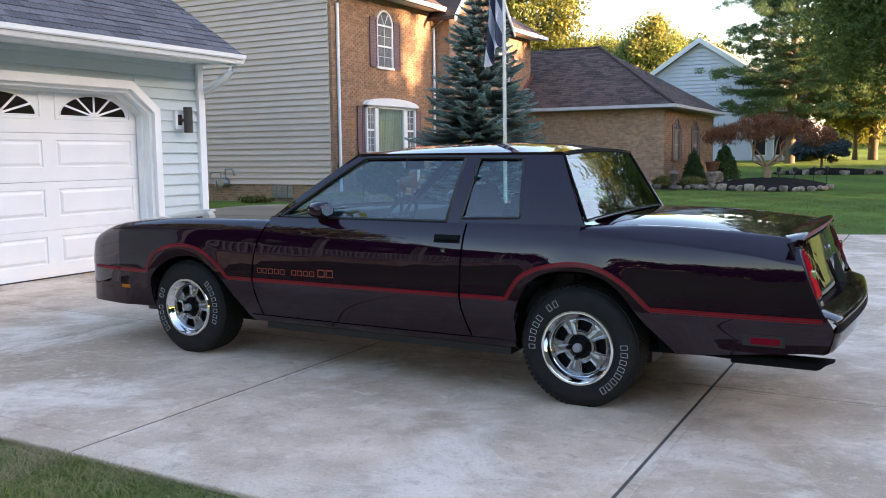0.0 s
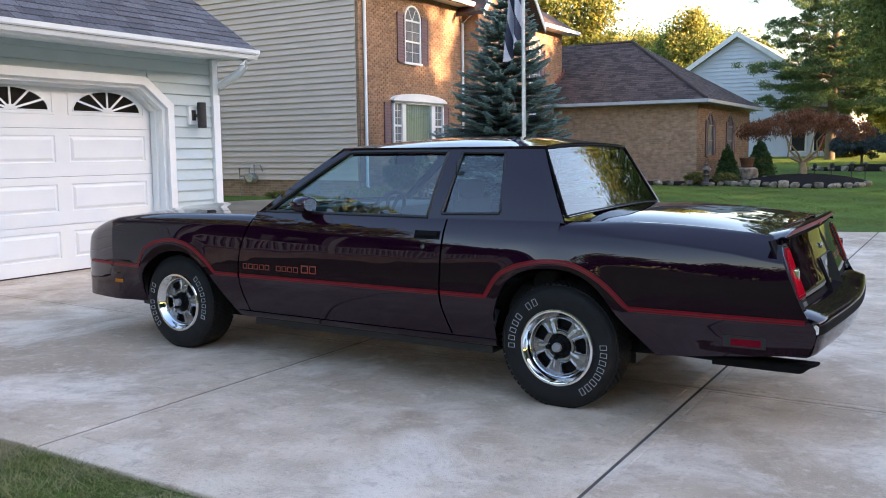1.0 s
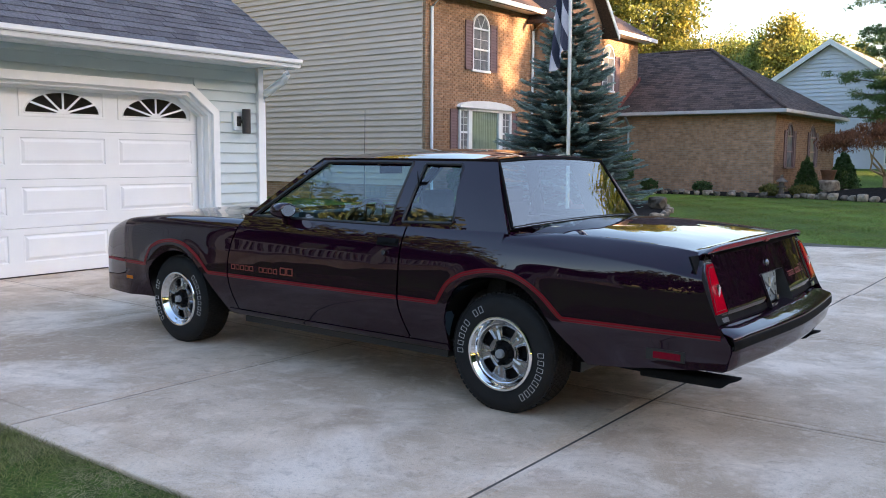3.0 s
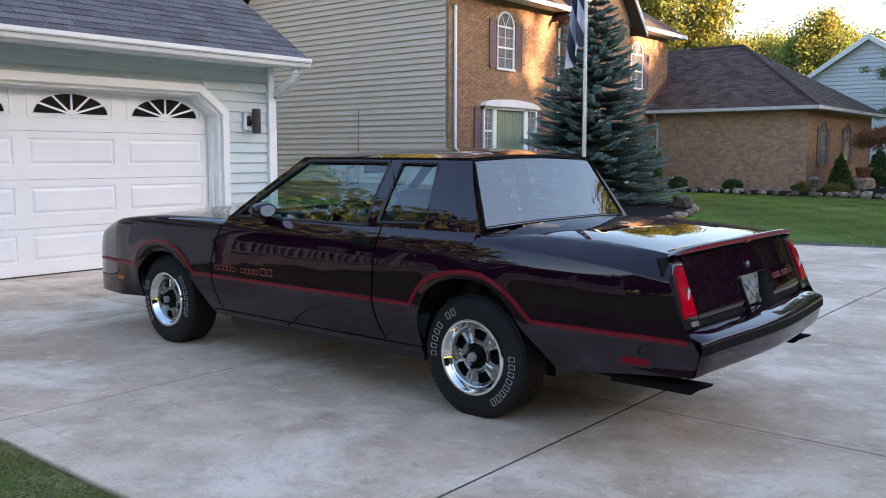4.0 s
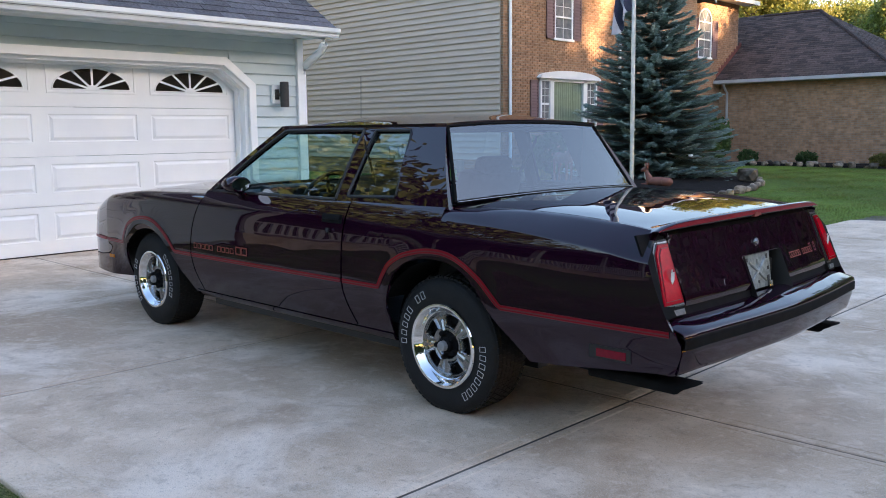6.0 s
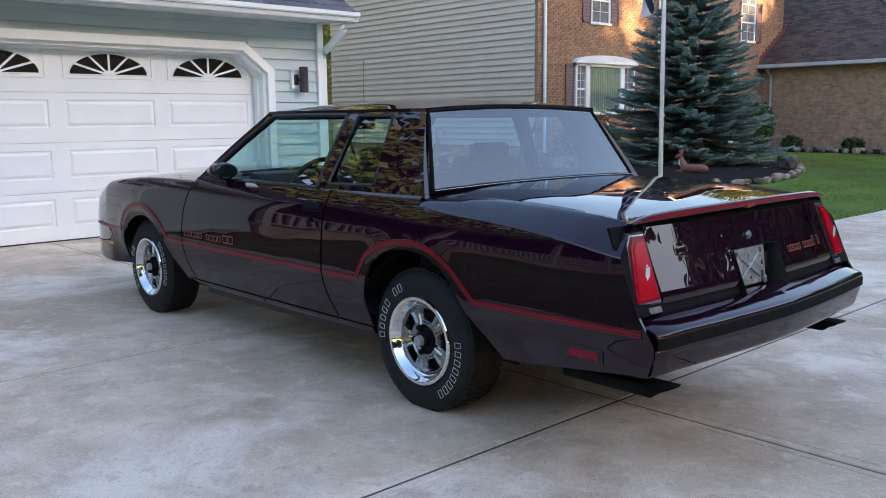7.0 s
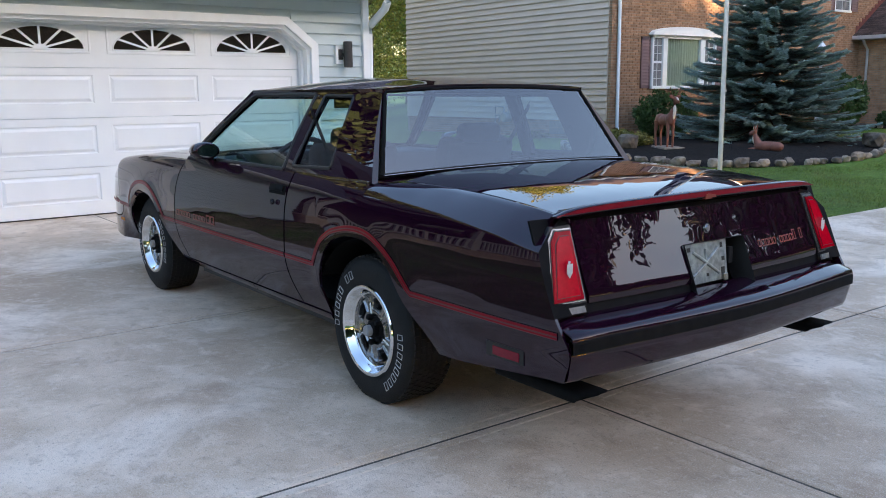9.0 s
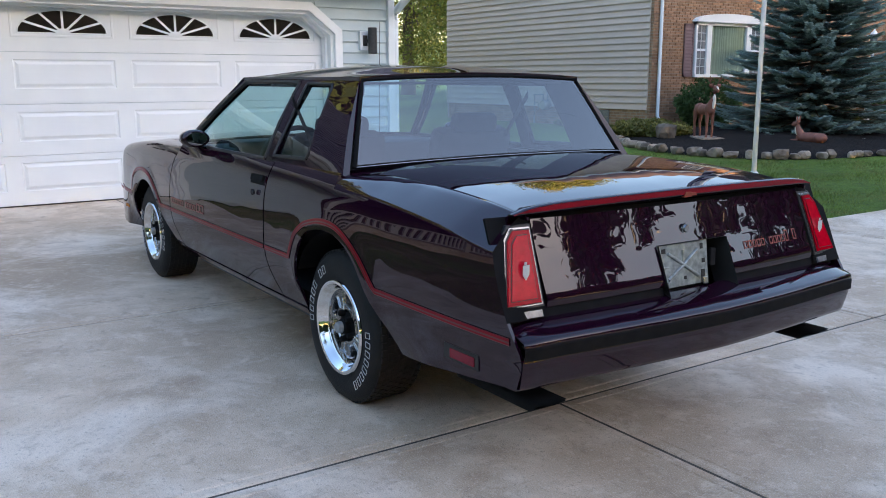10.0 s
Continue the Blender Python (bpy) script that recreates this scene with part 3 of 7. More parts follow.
def fan_light(y0, y1, z0, z1):
    """A framed sunburst light: dark half-oval pane with white spokes."""
    c, w = (y0 + y1) / 2, (y1 - y0) / 2 - 0.065
    zb = z0 + 0.025
    h = 0.235
    fr = boxes((DX, DX + 0.012, y0, y1, z0 - 0.02, z0 + 0.004), (DX, DX + 0.012, y0, y1, z1 - 0.012, z1 + 0.012), (DX, DX + 0.012, y0, y0 + 0.022, z0, z1), (DX, DX + 0.012, y1 - 0.022, y1, z0, z1), bevel=0.003)
    frame_ob = part("fan_light", fr, M_DOORW, garage_door, "white-framed sunburst window")
    pane = bmesh.new()
    prism(pane, [(c + w * math.cos(math.pi * k / 24), zb + h * math.sin(math.pi * k / 24)) for k in range(25)], "x", DX + 0.001, DX + 0.004)
    part("pane", pane, M_BLACKPANE, frame_ob, "dark half-oval glass pane")
    for k in range(1, 6):
        a = math.pi * k / 6
        e = Vector((c + w * 1.0 * math.cos(a), zb + h * math.sin(a)))
        s = Vector((c, zb))
        d = (e - s).normalized()
        n = Vector((-d.y, d.x)) * 0.011
        bm = bmesh.new()
        prism(bm, [tuple(s - n), tuple(e - n), tuple(e + n), tuple(s + n)], "x", DX + 0.003, DX + 0.012)
        part("spoke", bm, M_DOORW, frame_ob)
    bm = bmesh.new()
    prism(bm, [(c + 0.075 * math.cos(math.pi * k / 12), zb - 0.004 + 0.055 * math.sin(math.pi * k / 12)) for k in range(13)], "x", DX + 0.003, DX + 0.014)
    part("hub", bm, M_DOORW, frame_ob)
    bm = bmesh.new()
    rim = [(c + w * math.cos(math.pi * k / 24), zb + h * math.sin(math.pi * k / 24)) for k in range(25)]
    tube(bm, [(DX + 0.005, *q) for q in rim], 0.007, 6)
    tube(bm, [(DX + 0.005, c - w, zb), (DX + 0.005, c + w, zb)], 0.007, 6)
    part("bead", bm, M_DOORW, frame_ob, smooth=60)


for (y0, y1) in PANELS_Y:
    fan_light(y0, y1, *PANELS_Z[3])

# wall lamp
lamp = thing("wall_lamp", -8.03, 8.03, 1.78, label="dark cylinder wall lamp on a white mounting block", category="wall lamp")
part("mounting_block", boxes((-0.01, 0.035, -0.105, 0.015, -0.11, 0.12), bevel=0.006), M_TRIM, lamp, "white mounting block")
part("backplate", boxes((0.035, 0.05, -0.07, -0.01, -0.06, 0.07), bevel=0.004), M_LAMP, lamp)
part("arm", boxes((0.05, 0.09, -0.045, 0.02, -0.02, 0.02)), M_LAMP, lamp)
bm = bmesh.new()
lathe(bm, [(0.0, -0.155), (0.045, -0.155), (0.056, -0.15), (0.056, 0.16), (0.045, 0.165), (0.0, 0.165)], 20, "z")
bmesh.ops.translate(bm, verts=bm.verts[:], vec=(0.115, 0.025, 0))
part("cylinder", bm, M_LAMP, lamp, "dark grey metal cylinder", smooth=40)

# ---- neighbour's brick and siding house ----
FX, SY = -14.2, 19.75
house = thing("brick_house", label="two-storey house with brown brick front and beige siding gable", category="house", kind="structure")
part("main_wall", boxes((-23.6, FX - 0.012, SY + 0.012, 33.6, -0.3, 6.1)), M_MORTAR, house)
bm = bmesh.new()
prism(bm, [(FX - 0.1, 6.1), (-18.9, 9.0), (-23.5, 6.1)], "y", SY + 0.012, 33.6)
part("attic", bm, M_SIDING_B, house)


def siding_wall_y(parent, material, y, x0, x1, z0, z_eave, xr, z_ridge, course, t=0.044):
    """Boards on a gable wall facing -y, shortened under the rakes."""
    k, z = 0, z0
    while z < z_ridge - 0.1:
        f = max(0.0, (z + course - z_eave) / (z_ridge - z_eave))
        a, b = x0 + (xr - x0) * f, x1 + (xr - x1) * f
        bm = bmesh.new()
        prism(bm, [(y, 0.0), (y - t + 0.008, 0.006), (y - t, 0.0), (y - t, 0.012), (y - 0.003, course + 0.012), (y, course + 0.012)], "x", a, b)
        ob = part("siding_board", bm, material, parent)
        ob.location.z = z
        z += course
        k += 1


siding_wall_y(house, M_SIDING_B, SY + 0.012, -23.6, FX - 0.10, 0.50, 6.1, -18.9, 8.95, 0.172)


def brick_wall(parent, face, fixed, a0, a1, z0, z1, holes=(), singles=None, sign=1):
    """Bricks proud of the mortar on a wall: face 'x' runs along y, face 'y' along x. holes: (a0, a1, z0, z1, arch)."""
    L, H, J, D = 0.203, 0.062, 0.010, 0.004
    verts, faces = [], []
    one = None
    row, z = 0, z0
    while z + H <= z1:
        a = a0 + (0 if row % 2 == 0 else -(L + J) / 2)
        while a < a1:
            p, q = max(a, a0), min(a + L, a1)
            mid = (p + q) / 2
            inside = False
            for h0, h1, hz0, hz1, arch in holes:
                top = hz1
                if arch:
                    u = (mid - (h0 + h1) / 2) / ((h1 - h0) / 2)
                    top = hz1 + arch * math.sqrt(max(0.0, 1 - u * u))
                if h0 - 0.05 < mid < h1 + 0.05 and hz0 - H < z < top:
                    inside = True
            if q - p > 0.05 and not inside:
                e = 0.004
                f0, f1 = fixed - 0.01 * sign, fixed + D * sign
                pts = []
                for (u, zz, f) in ((p, z, f0), (q, z, f0), (q, z + H, f0), (p, z + H, f0), (p + e, z + e, f1), (q - e, z + e, f1), (q - e, z + H - e, f1), (p + e, z + H - e, f1)):
                    pts.append((f, u, zz) if face == "x" else (u, f, zz))
                if singles and singles[0] < mid < singles[1] and singles[2] < z < singles[3] and q - p > L - 0.001:
                    if one is None:
                        base = Vector((fixed, p, z)) if face == "x" else Vector((p, fixed, z))
                        me_ob = part("brick", ([tuple(Vector(v) - base) for v in pts], [(4, 5, 6, 7), (0, 1, 5, 4), (1, 2, 6, 5), (2, 3, 7, 6), (3, 0, 4, 7)]), M_BRICK, parent)
                        one = me_ob.data
                        me_ob.location = base
                    else:
                        ob = new("brick", one)
                        ob.parent = parent
                        ob.location = (fixed, p, z) if face == "x" else (p, fixed, z)
                else:
                    n = len(verts)
                    verts += pts
                    faces += [tuple(n + i for i in f) for f in ((4, 5, 6, 7), (0, 1, 5, 4), (1, 2, 6, 5), (2, 3, 7, 6), (3, 0, 4, 7))]
            a += L + J
        z += H + J
        row += 1
    me = part("brickwork", (verts, faces), M_BRICK, parent, kind="stuff")
    bm = bmesh.new()
    bm.from_mesh(me.data)
    bmesh.ops.recalc_face_normals(bm, faces=bm.faces[:])
    bm.to_mesh(me.data)
    bm.free()


def sash_window(parent, x, y0, y1, z0, z1, arch=0.0, label="white sash window", curtain=False, cols=2, rows=2, trim=None, glass=None):
    """A window on a wall facing +x: frame, glass, meeting rail and glazing bars; arch: rise of a round head."""
    trim, glass = trim or M_TRIM, glass or M_SHADEDPANE
    w = part("window", boxes((x - 0.06, x + 0.03, y0 - 0.05, y0 + 0.005, z0, z1), (x - 0.06, x + 0.03, y1 - 0.005, y1 + 0.05, z0, z1), (x - 0.06, x + 0.05, y0 - 0.09, y1 + 0.09, z0 - 0.07, z0), (x - 0.06, x + 0.03, y0, y1, (z0 + z1) / 2 - 0.025, (z0 + z1) / 2 + 0.025), bevel=0.004), trim, parent, label)
    part("pane", boxes((x - 0.02, x - 0.01, y0, y1, z0, z1)), glass, w)
    c, hw_ = (y0 + y1) / 2, (y1 - y0) / 2
    bars = bmesh.new()
    for i in range(1, cols):
        yy = y0 + (y1 - y0) * i / cols
        box(bars, x - 0.015, x + 0.002, yy - 0.006, yy + 0.006, z0, z1)
    for k in range(2):
        za, zb = (z0, (z0 + z1) / 2) if k == 0 else ((z0 + z1) / 2, z1)
        for j in range(1, rows):
            zz = za + (zb - za) * j / rows
            box(bars, x - 0.015, x + 0.002, y0, y1, zz - 0.006, zz + 0.006)
    part("glazing_bars", bars, trim, w)
    if arch:
        bm = bmesh.new()
        prism(bm, [(c + hw_ * math.cos(math.pi * k / 16), z1 + arch * math.sin(math.pi * k / 16)) for k in range(17)], "x", x - 0.02, x - 0.01)
        part("arched_pane", bm, glass, w)
        bm = bmesh.new()
        for k in range(16):
            ring = []
            for r in (1.0, 1.0 + 0.05 / hw_):
                for a in (math.pi * k / 16, math.pi * (k + 1) / 16):
                    ring.append((c + hw_ * r * math.cos(a), z1 + arch * r * math.sin(a)))
            prism(bm, [ring[0], ring[1], ring[3], ring[2]], "x", x - 0.06, x + 0.03)
        box(bm, x - 0.06, x + 0.03, y0, y1, z1 - 0.02, z1 + 0.03)
        for a in (math.pi / 3, 2 * math.pi / 3):
            tube(bm, [(x, c, z1), (x, c + hw_ * math.cos(a), z1 + arch * math.sin(a))], 0.012, 6)
        part("arched_head", bm, trim, w)
    else:
        part("head", boxes((x - 0.06, x + 0.03, y0 - 0.05, y1 + 0.05, z1, z1 + 0.06), bevel=0.004), trim, w)
    return w


def shutter(parent, x, y0, y1, z0, z1, louvres=14):
    s = part("shutter", boxes((x, x + 0.035, y0, y0 + 0.05, z0, z1), (x, x + 0.035, y1 - 0.05, y1, z0, z1), (x, x + 0.035, y0, y1, z0, z0 + 0.07), (x, x + 0.035, y0, y1, z1 - 0.07, z1), (x, x + 0.035, y0, y1, (z0 + z1) / 2 - 0.03, (z0 + z1) / 2 + 0.03), (x, x + 0.012, y0, y1, z0, z1)), M_SHUTTER, parent, "dull plum louvred shutter")
    bm = bmesh.new()
    for i in range(louvres):
        zz = z0 + 0.08 + (z1 - z0 - 0.16) * i / louvres
        prism(bm, [(x + 0.012, zz + 0.05), (x + 0.03, zz), (x + 0.03, zz + 0.008), (x + 0.012, zz + 0.058)], "y", y0 + 0.05, y1 - 0.05)
    part("louvres", bm, M_SHUTTER, s)


HOLES = [(22.02, 22.90, 3.92, 5.16, 0.48), (21.30, 24.12, 1.36, 2.95, 0.0), (30.45, 31.45, 3.85, 5.10, 0.45), (25.55, 29.3, 0, 6.1, 0)]
brick_wall(house, "x", FX, SY, 33.55, 0.0, 6.05, HOLES, singles=(19.9, 21.4, 0.3, 3.2))
brick_wall(house, "y", SY + 0.012, -14.30, FX, 0.0, 6.05, sign=-1)
brick_wall(house, "y", SY + 0.012, -23.5, -14.30, 0.0, 0.50, sign=-1)
# projecting middle bay with its gable
part("middle_wall", boxes((FX - 0.2, -13.65, 25.55, 29.3, -0.3, 6.1)), M_MORTAR, house)
brick_wall(house, "x", -13.65, 25.55, 29.3, 0.0, 6.05)
brick_wall(house, "y", 25.55, FX, -13.65, 0.0, 6.05, sign=-1)
bm = bmesh.new()
prism(bm, [(25.55, 6.1), (29.3, 6.1), (27.42, 8.2)], "x", -16.0, -13.65)
part("middle_gable", bm, M_BRICK, house)
bm = bmesh.new()
for s in (-1, 1):
    e = 27.42 + s * 2.35
    prism(bm, [(27.42, 8.35), (e, 5.75), (e, 5.63), (27.42, 8.20)], "x", -17.5, -13.2)
part("middle_roof", bm, M_SHINGLE_B, house)
bm = bmesh.new()
for s in (-1, 1):
    e = 27.42 + s * 2.35
    prism(bm, [(27.42, 8.35), (e, 5.75), (e, 5.55), (27.42, 8.12)], "x", -13.2, -13.16)
part("rake_board", bm, M_TRIM, house)
# main roof
bm = bmesh.new()
prism(bm, [(-13.65, 6.05), (-18.9, 9.25), (-24.15, 6.05), (-24.15, 5.90), (-18.9, 9.08), (-13.65, 5.90)], "y", SY - 0.35, 34.1)
part("main_roof", bm, M_SHINGLE_B, house)
bm = bmesh.new()
prism(bm, [(-13.65, 6.04), (-18.9, 9.22), (-24.15, 6.04), (-24.15, 5.86), (-18.9, 9.02), (-13.65, 5.86)], "y", SY - 0.38, SY - 0.35)
part("rake_board", bm, M_TRIM, house)
part("eave", boxes((FX, -13.65, SY - 0.35, 25.5, 5.95, 5.99), (FX, -13.65, 29.4, 34.1, 5.95, 5.99), (-13.67, -13.60, SY - 0.35, 25.3, 5.92, 6.06), (-13.67, -13.60, 29.6, 34.1, 5.92, 6.06), bevel=0.003), M_TRIM, house, "white eave and gutter")
for yy, z1 in ((19.98, 5.95), (25.38, 5.9)):
    bm = bmesh.new()
    tube(bm, [(-13.65, yy, z1), (-13.72, yy, z1 - 0.15), (FX + 0.06, yy, z1 - 0.45), (FX + 0.06, yy, 0.35), (FX + 0.2, yy, 0.15)], 0.045, 8)
    part("downspout", bm, M_TRIM, house, "white downspout", smooth=50)
# windows of the front
sash_window(house, FX, 22.06, 22.86, 3.95, 5.16, 0.42, "arched white sash window", cols=2, rows=2)
shutter(house, FX + 0.01, 21.62, 22.00, 3.92, 5.35)
shutter(house, FX + 0.01, 22.93, 23.31, 3.92, 5.35)
sash_window(house, FX, 30.5, 31.4, 3.88, 5.10, 0.45, "arched white sash window", cols=2, rows=2)
shutter(house, FX + 0.01, 30.02, 30.42, 3.85, 5.2)
shutter(house, FX + 0.01, 31.48, 31.88, 3.85, 5.2)
# bow window: big middle pane with curtains, two sash lights, curved white hood
bow = part("bow_window", boxes((FX - 0.05, FX + 0.10, 21.30, 24.12, 1.34, 1.42), (FX - 0.05, FX + 0.08, 21.30, 21.37, 1.42, 2.78), (FX - 0.05, FX + 0.08, 24.05, 24.12, 1.42, 2.78), (FX - 0.05, FX + 0.08, 21.76, 21.94, 1.42, 2.78), (FX - 0.05, FX + 0.08, 23.40, 23.60, 1.42, 2.78), (FX - 0.05, FX + 0.08, 21.30, 24.12, 2.70, 2.80), bevel=0.005), M_TRIM, house, "white three-part window with curved hood")
bm = bmesh.new()
prism(bm, [(21.22, 2.78), (24.20, 2.78)] + [(22.71 + 1.49 * math.cos(math.pi * k / 14), 2.80 + 0.22 * math.sin(math.pi * k / 14)) for k in range(15)], "x", FX - 0.02, FX + 0.16)
part("hood", bm, M_TRIM, bow)
part("pane", boxes((FX + 0.018, FX + 0.024, 21.94, 23.40, 1.42, 2.70)), glass_mat("house_glass", (0.85, 0.9, 0.9), gloss=0.03), bow)
bm = bmesh.new()
n_f = 140
fold = [FX + 0.003 + 0.009 * math.sin(i * 0.66 + 1.3 * math.sin(i * 0.13)) for i in range(n_f + 1)]
for i in range(n_f):
    y0_, y1_ = 21.94 + 1.46 * i / n_f, 21.94 + 1.46 * (i + 1) / n_f
    vs = [bm.verts.new(q) for q in ((fold[i], y0_, 1.42), (fold[i + 1], y1_, 1.42), (fold[i + 1], y1_, 2.70), (fold[i], y0_, 2.70))]
    bm.faces.new(vs)
part("curtain", bm, M_CURTAIN, bow, "pleated grey-green curtain")
for a, b in ((21.37, 21.76), (23.60, 24.05)):
    part("pane", boxes((FX + 0.01, FX + 0.02, a, b, 1.42, 2.70)), M_SHADEDPANE, bow)
    bars = boxes((FX + 0.01, FX + 0.05, a, b, 2.03, 2.09), (FX + 0.018, FX + 0.035, (a + b) / 2 - 0.005, (a + b) / 2 + 0.005, 1.42, 2.70))
    for zz in (1.62, 1.83, 2.29, 2.5):
        box(bars, FX + 0.018, FX + 0.035, a, b, zz - 0.005, zz + 0.005)
    part("glazing_bars", bars, M_TRIM, bow)
shutter(house, FX + 0.01, 20.90, 21.27, 1.36, 2.72)
shutter(house, FX + 0.01, 24.15, 24.52, 1.36, 2.72)
# glass-block cellar window and pipe work by the foundation
bm = bmesh.new()
for i in range(4):
    for j in range(2):
        box(bm, -16.45 + 0.2 * i, -16.26 + 0.2 * i, SY - 0.03, SY, 0.10 + 0.19 * j, 0.28 + 0.19 * j, bevel=0.01)
part("glass_block_window", bm, M_CLEAR, house, "glass-block cellar window")
meter = thing("gas_meter", -18.3, SY - 0.18, 0, label="grey gas meter with pipes beside the siding wall", category="gas meter")
bm = bmesh.new()
lathe(bm, [(0.0, -0.12), (0.13, -0.12), (0.15, -0.09), (0.15, 0.09), (0.13, 0.12), (0.0, 0.12)], 16, "y")
bmesh.ops.translate(bm, verts=bm.verts[:], vec=(0.15, 0, 0.55))
part("meter_body", bm, M_GALV, meter, "grey meter housing", smooth=40)
bm = bmesh.new()
for q in ([(-0.35, 0, 0.0), (-0.35, 0, 0.85), (0.05, 0, 0.85), (0.05, 0, 0.65)], [(0.25, 0, 0.65), (0.25, 0, 0.95), (0.5, 0, 0.95), (0.5, 0.1, 0.75)], [(-0.35, 0, 0.6), (-0.15, 0, 0.6), (-0.15, 0, 0.4)]):
    tube(bm, q, 0.022, 8)
part("pipe", bm, M_GALV, meter, smooth=40)

# ---- brick garage wing with hip roof ----
WX, WY = -8.25, 32.2
wing = thing("brick_wing", label="single-storey brick wing with brown hip roof", category="house", kind="structure")
part("core_wall", boxes((FX, WX - 0.012, WY + 0.012, 40.7, -0.3, 3.0)), M_MORTAR, wing)
W_HOLES = [(33.6, 34.4, 0.98, 2.15, 0.5), (36.75, 37.55, 0.98, 2.15, 0.5)]
brick_wall(wing, "y", WY + 0.012, FX, WX, 0.1, 2.93, sign=-1)
brick_wall(wing, "x", WX, WY, 40.7, 0.1, 2.93, W_HOLES)
ROOF = [(WX + 0.42, WY - 0.42), (WX + 0.42, 41.1), (-16.0, 41.1), (-16.0, WY - 0.42)]
def hip_roof():
    bm = bmesh.new()
    e = [bm.verts.new((x, y, 3.06)) for x, y in ROOF]
    r0, r1 = bm.verts.new((-12.0, 35.8, 5.70)), bm.verts.new((-16.0, 35.8, 5.70))
    bm.faces.new((e[0], e[1], r0)), bm.faces.new((e[1], e[2], r1, r0)), bm.faces.new((e[3], e[0], r0, r1))
    bm.faces.new(e[::-1])
    bmesh.ops.recalc_face_normals(bm, faces=bm.faces[:])
    return bm
part("hip_roof", hip_roof(), M_SHINGLE_B, wing)


def shingle_courses(parent, name, origin, along, up, length, rise, left_cut, right_cut, material, expo=0.145, tab=0.31, count_cap=0, jitter=0.0):
    """Shingle tabs over a roof plane: origin at the eave, unit vectors along it and up the slope.
    left_cut and right_cut narrow each course by so much per metre of slope."""
    nrm = Vector(along).cross(Vector(up)).normalized()
    if nrm.z < 0:
        nrm = -nrm
    o, a, u = Vector(origin), Vector(along), Vector(up)
    rng = random.Random(5)
    verts, faces, k = [], [], 0
    s = 0.0
    while s < rise:
        lo, hi = left_cut * s, length - right_cut * s
        p = lo - (0.0 if k % 2 == 0 else tab / 2) - tab * rng.random() * 0.2
        while p < hi:
            q0, q1 = max(p, lo), min(p + tab - 0.006, hi)
            if q1 - q0 > 0.02:
                t = 0.010 + 0.006 * rng.random()
                d = rng.uniform(-jitter, jitter)
                n = len(verts)
                for (pp, ss, hh) in ((q0, s + d, 0.0), (q1, s + d, 0.0), (q1, s + d, t), (q0, s + d, t), (q1, s + expo + 0.02, t * 0.25), (q0, s + expo + 0.02, t * 0.25)):
                    verts.append(tuple(o + a * pp + u * ss + nrm * hh))
                faces += [(n, n + 1, n + 2, n + 3), (n + 3, n + 2, n + 4, n + 5), (n + 1, n + 4, n + 2), (n, n + 3, n + 5)]
            p += tab
        s += expo
        k += 1
    return part(name, (verts, faces), material, parent, kind="stuff")


rs = 2.64
run_f, run_s, run_b = 35.8 - (WY - 0.42), WX + 0.42 + 12.0, 41.1 - 35.8
sl = math.hypot(run_f, rs)
shingle_courses(wing, "shingles", (-16.0, WY - 0.42, 3.07), (1, 0, 0), (0, run_f / sl, rs / sl), 16.42 + WX, sl, 0.0, run_s / sl, M_SHINGLE_B)
sl = math.hypot(run_s, rs)
shingle_courses(wing, "shingles", (WX + 0.42, WY - 0.42, 3.07), (0, 1, 0), (-run_s / sl, 0, rs / sl), 41.52 - WY, sl, run_f / sl, run_b / sl, M_SHINGLE_B)
bm = bmesh.new()
tube(bm, [(WX + 0.42, WY - 0.42, 3.09), (-12.0, 35.8, 5.74)], 0.06, 6)
tube(bm, [(-12.0, 35.8, 5.74), (FX, 35.8, 5.74)], 0.06, 6)
part("hip_cap", bm, M_SHINGLE_B, wing)
part("gutter", boxes((FX, WX + 0.42, WY - 0.49, WY - 0.40, 2.94, 3.06), (WX + 0.40, WX + 0.49, WY - 0.49, 41.1, 2.94, 3.06), (FX, WX + 0.42, WY - 0.40, WY, 2.93, 2.96), (WX, WX + 0.42, WY, 41.1, 2.93, 2.96), bevel=0.004), M_GUTTERSHADE, wing, "white gutter and soffit, greyed for shade")
bm = bmesh.new()
tube(bm, [(FX + 0.35, WY - 0.45, 3.0), (FX + 0.35, WY - 0.3, 2.8), (FX + 0.35, WY - 0.06, 2.6), (FX + 0.35, WY - 0.06, 0.4)], 0.045, 8)
part("downspout", bm, M_GUTTERSHADE, wing, "white downspout, greyed for shade", smooth=50)
for a, b, *_ in W_HOLES:
    sash_window(wing, WX, a + 0.05, b - 0.05, 1.02, 2.15, 0.42, "arched window with dull plum frame", cols=1, rows=1, trim=M_SHUTTER, glass=M_SHADEDPANE)
    shutter(wing, WX + 0.01, a - 0.34, a - 0.03, 0.98, 2.35)
    shutter(wing, WX + 0.01, b + 0.03, b + 0.34, 0.98, 2.35)

bm = bmesh.new()
for k in range(10):
    y0 = WY - 0.30 + k * 0.195
    z0 = 3.07 + (y0 - WY + 0.42) * rs / run_f
    box(bm, FX + 0.004, FX + 0.016, y0, y0 + 0.20, z0, z0 + 0.26)
part("step_flashing", bm, M_FLASHING, wing, "dark red stepped flashing")

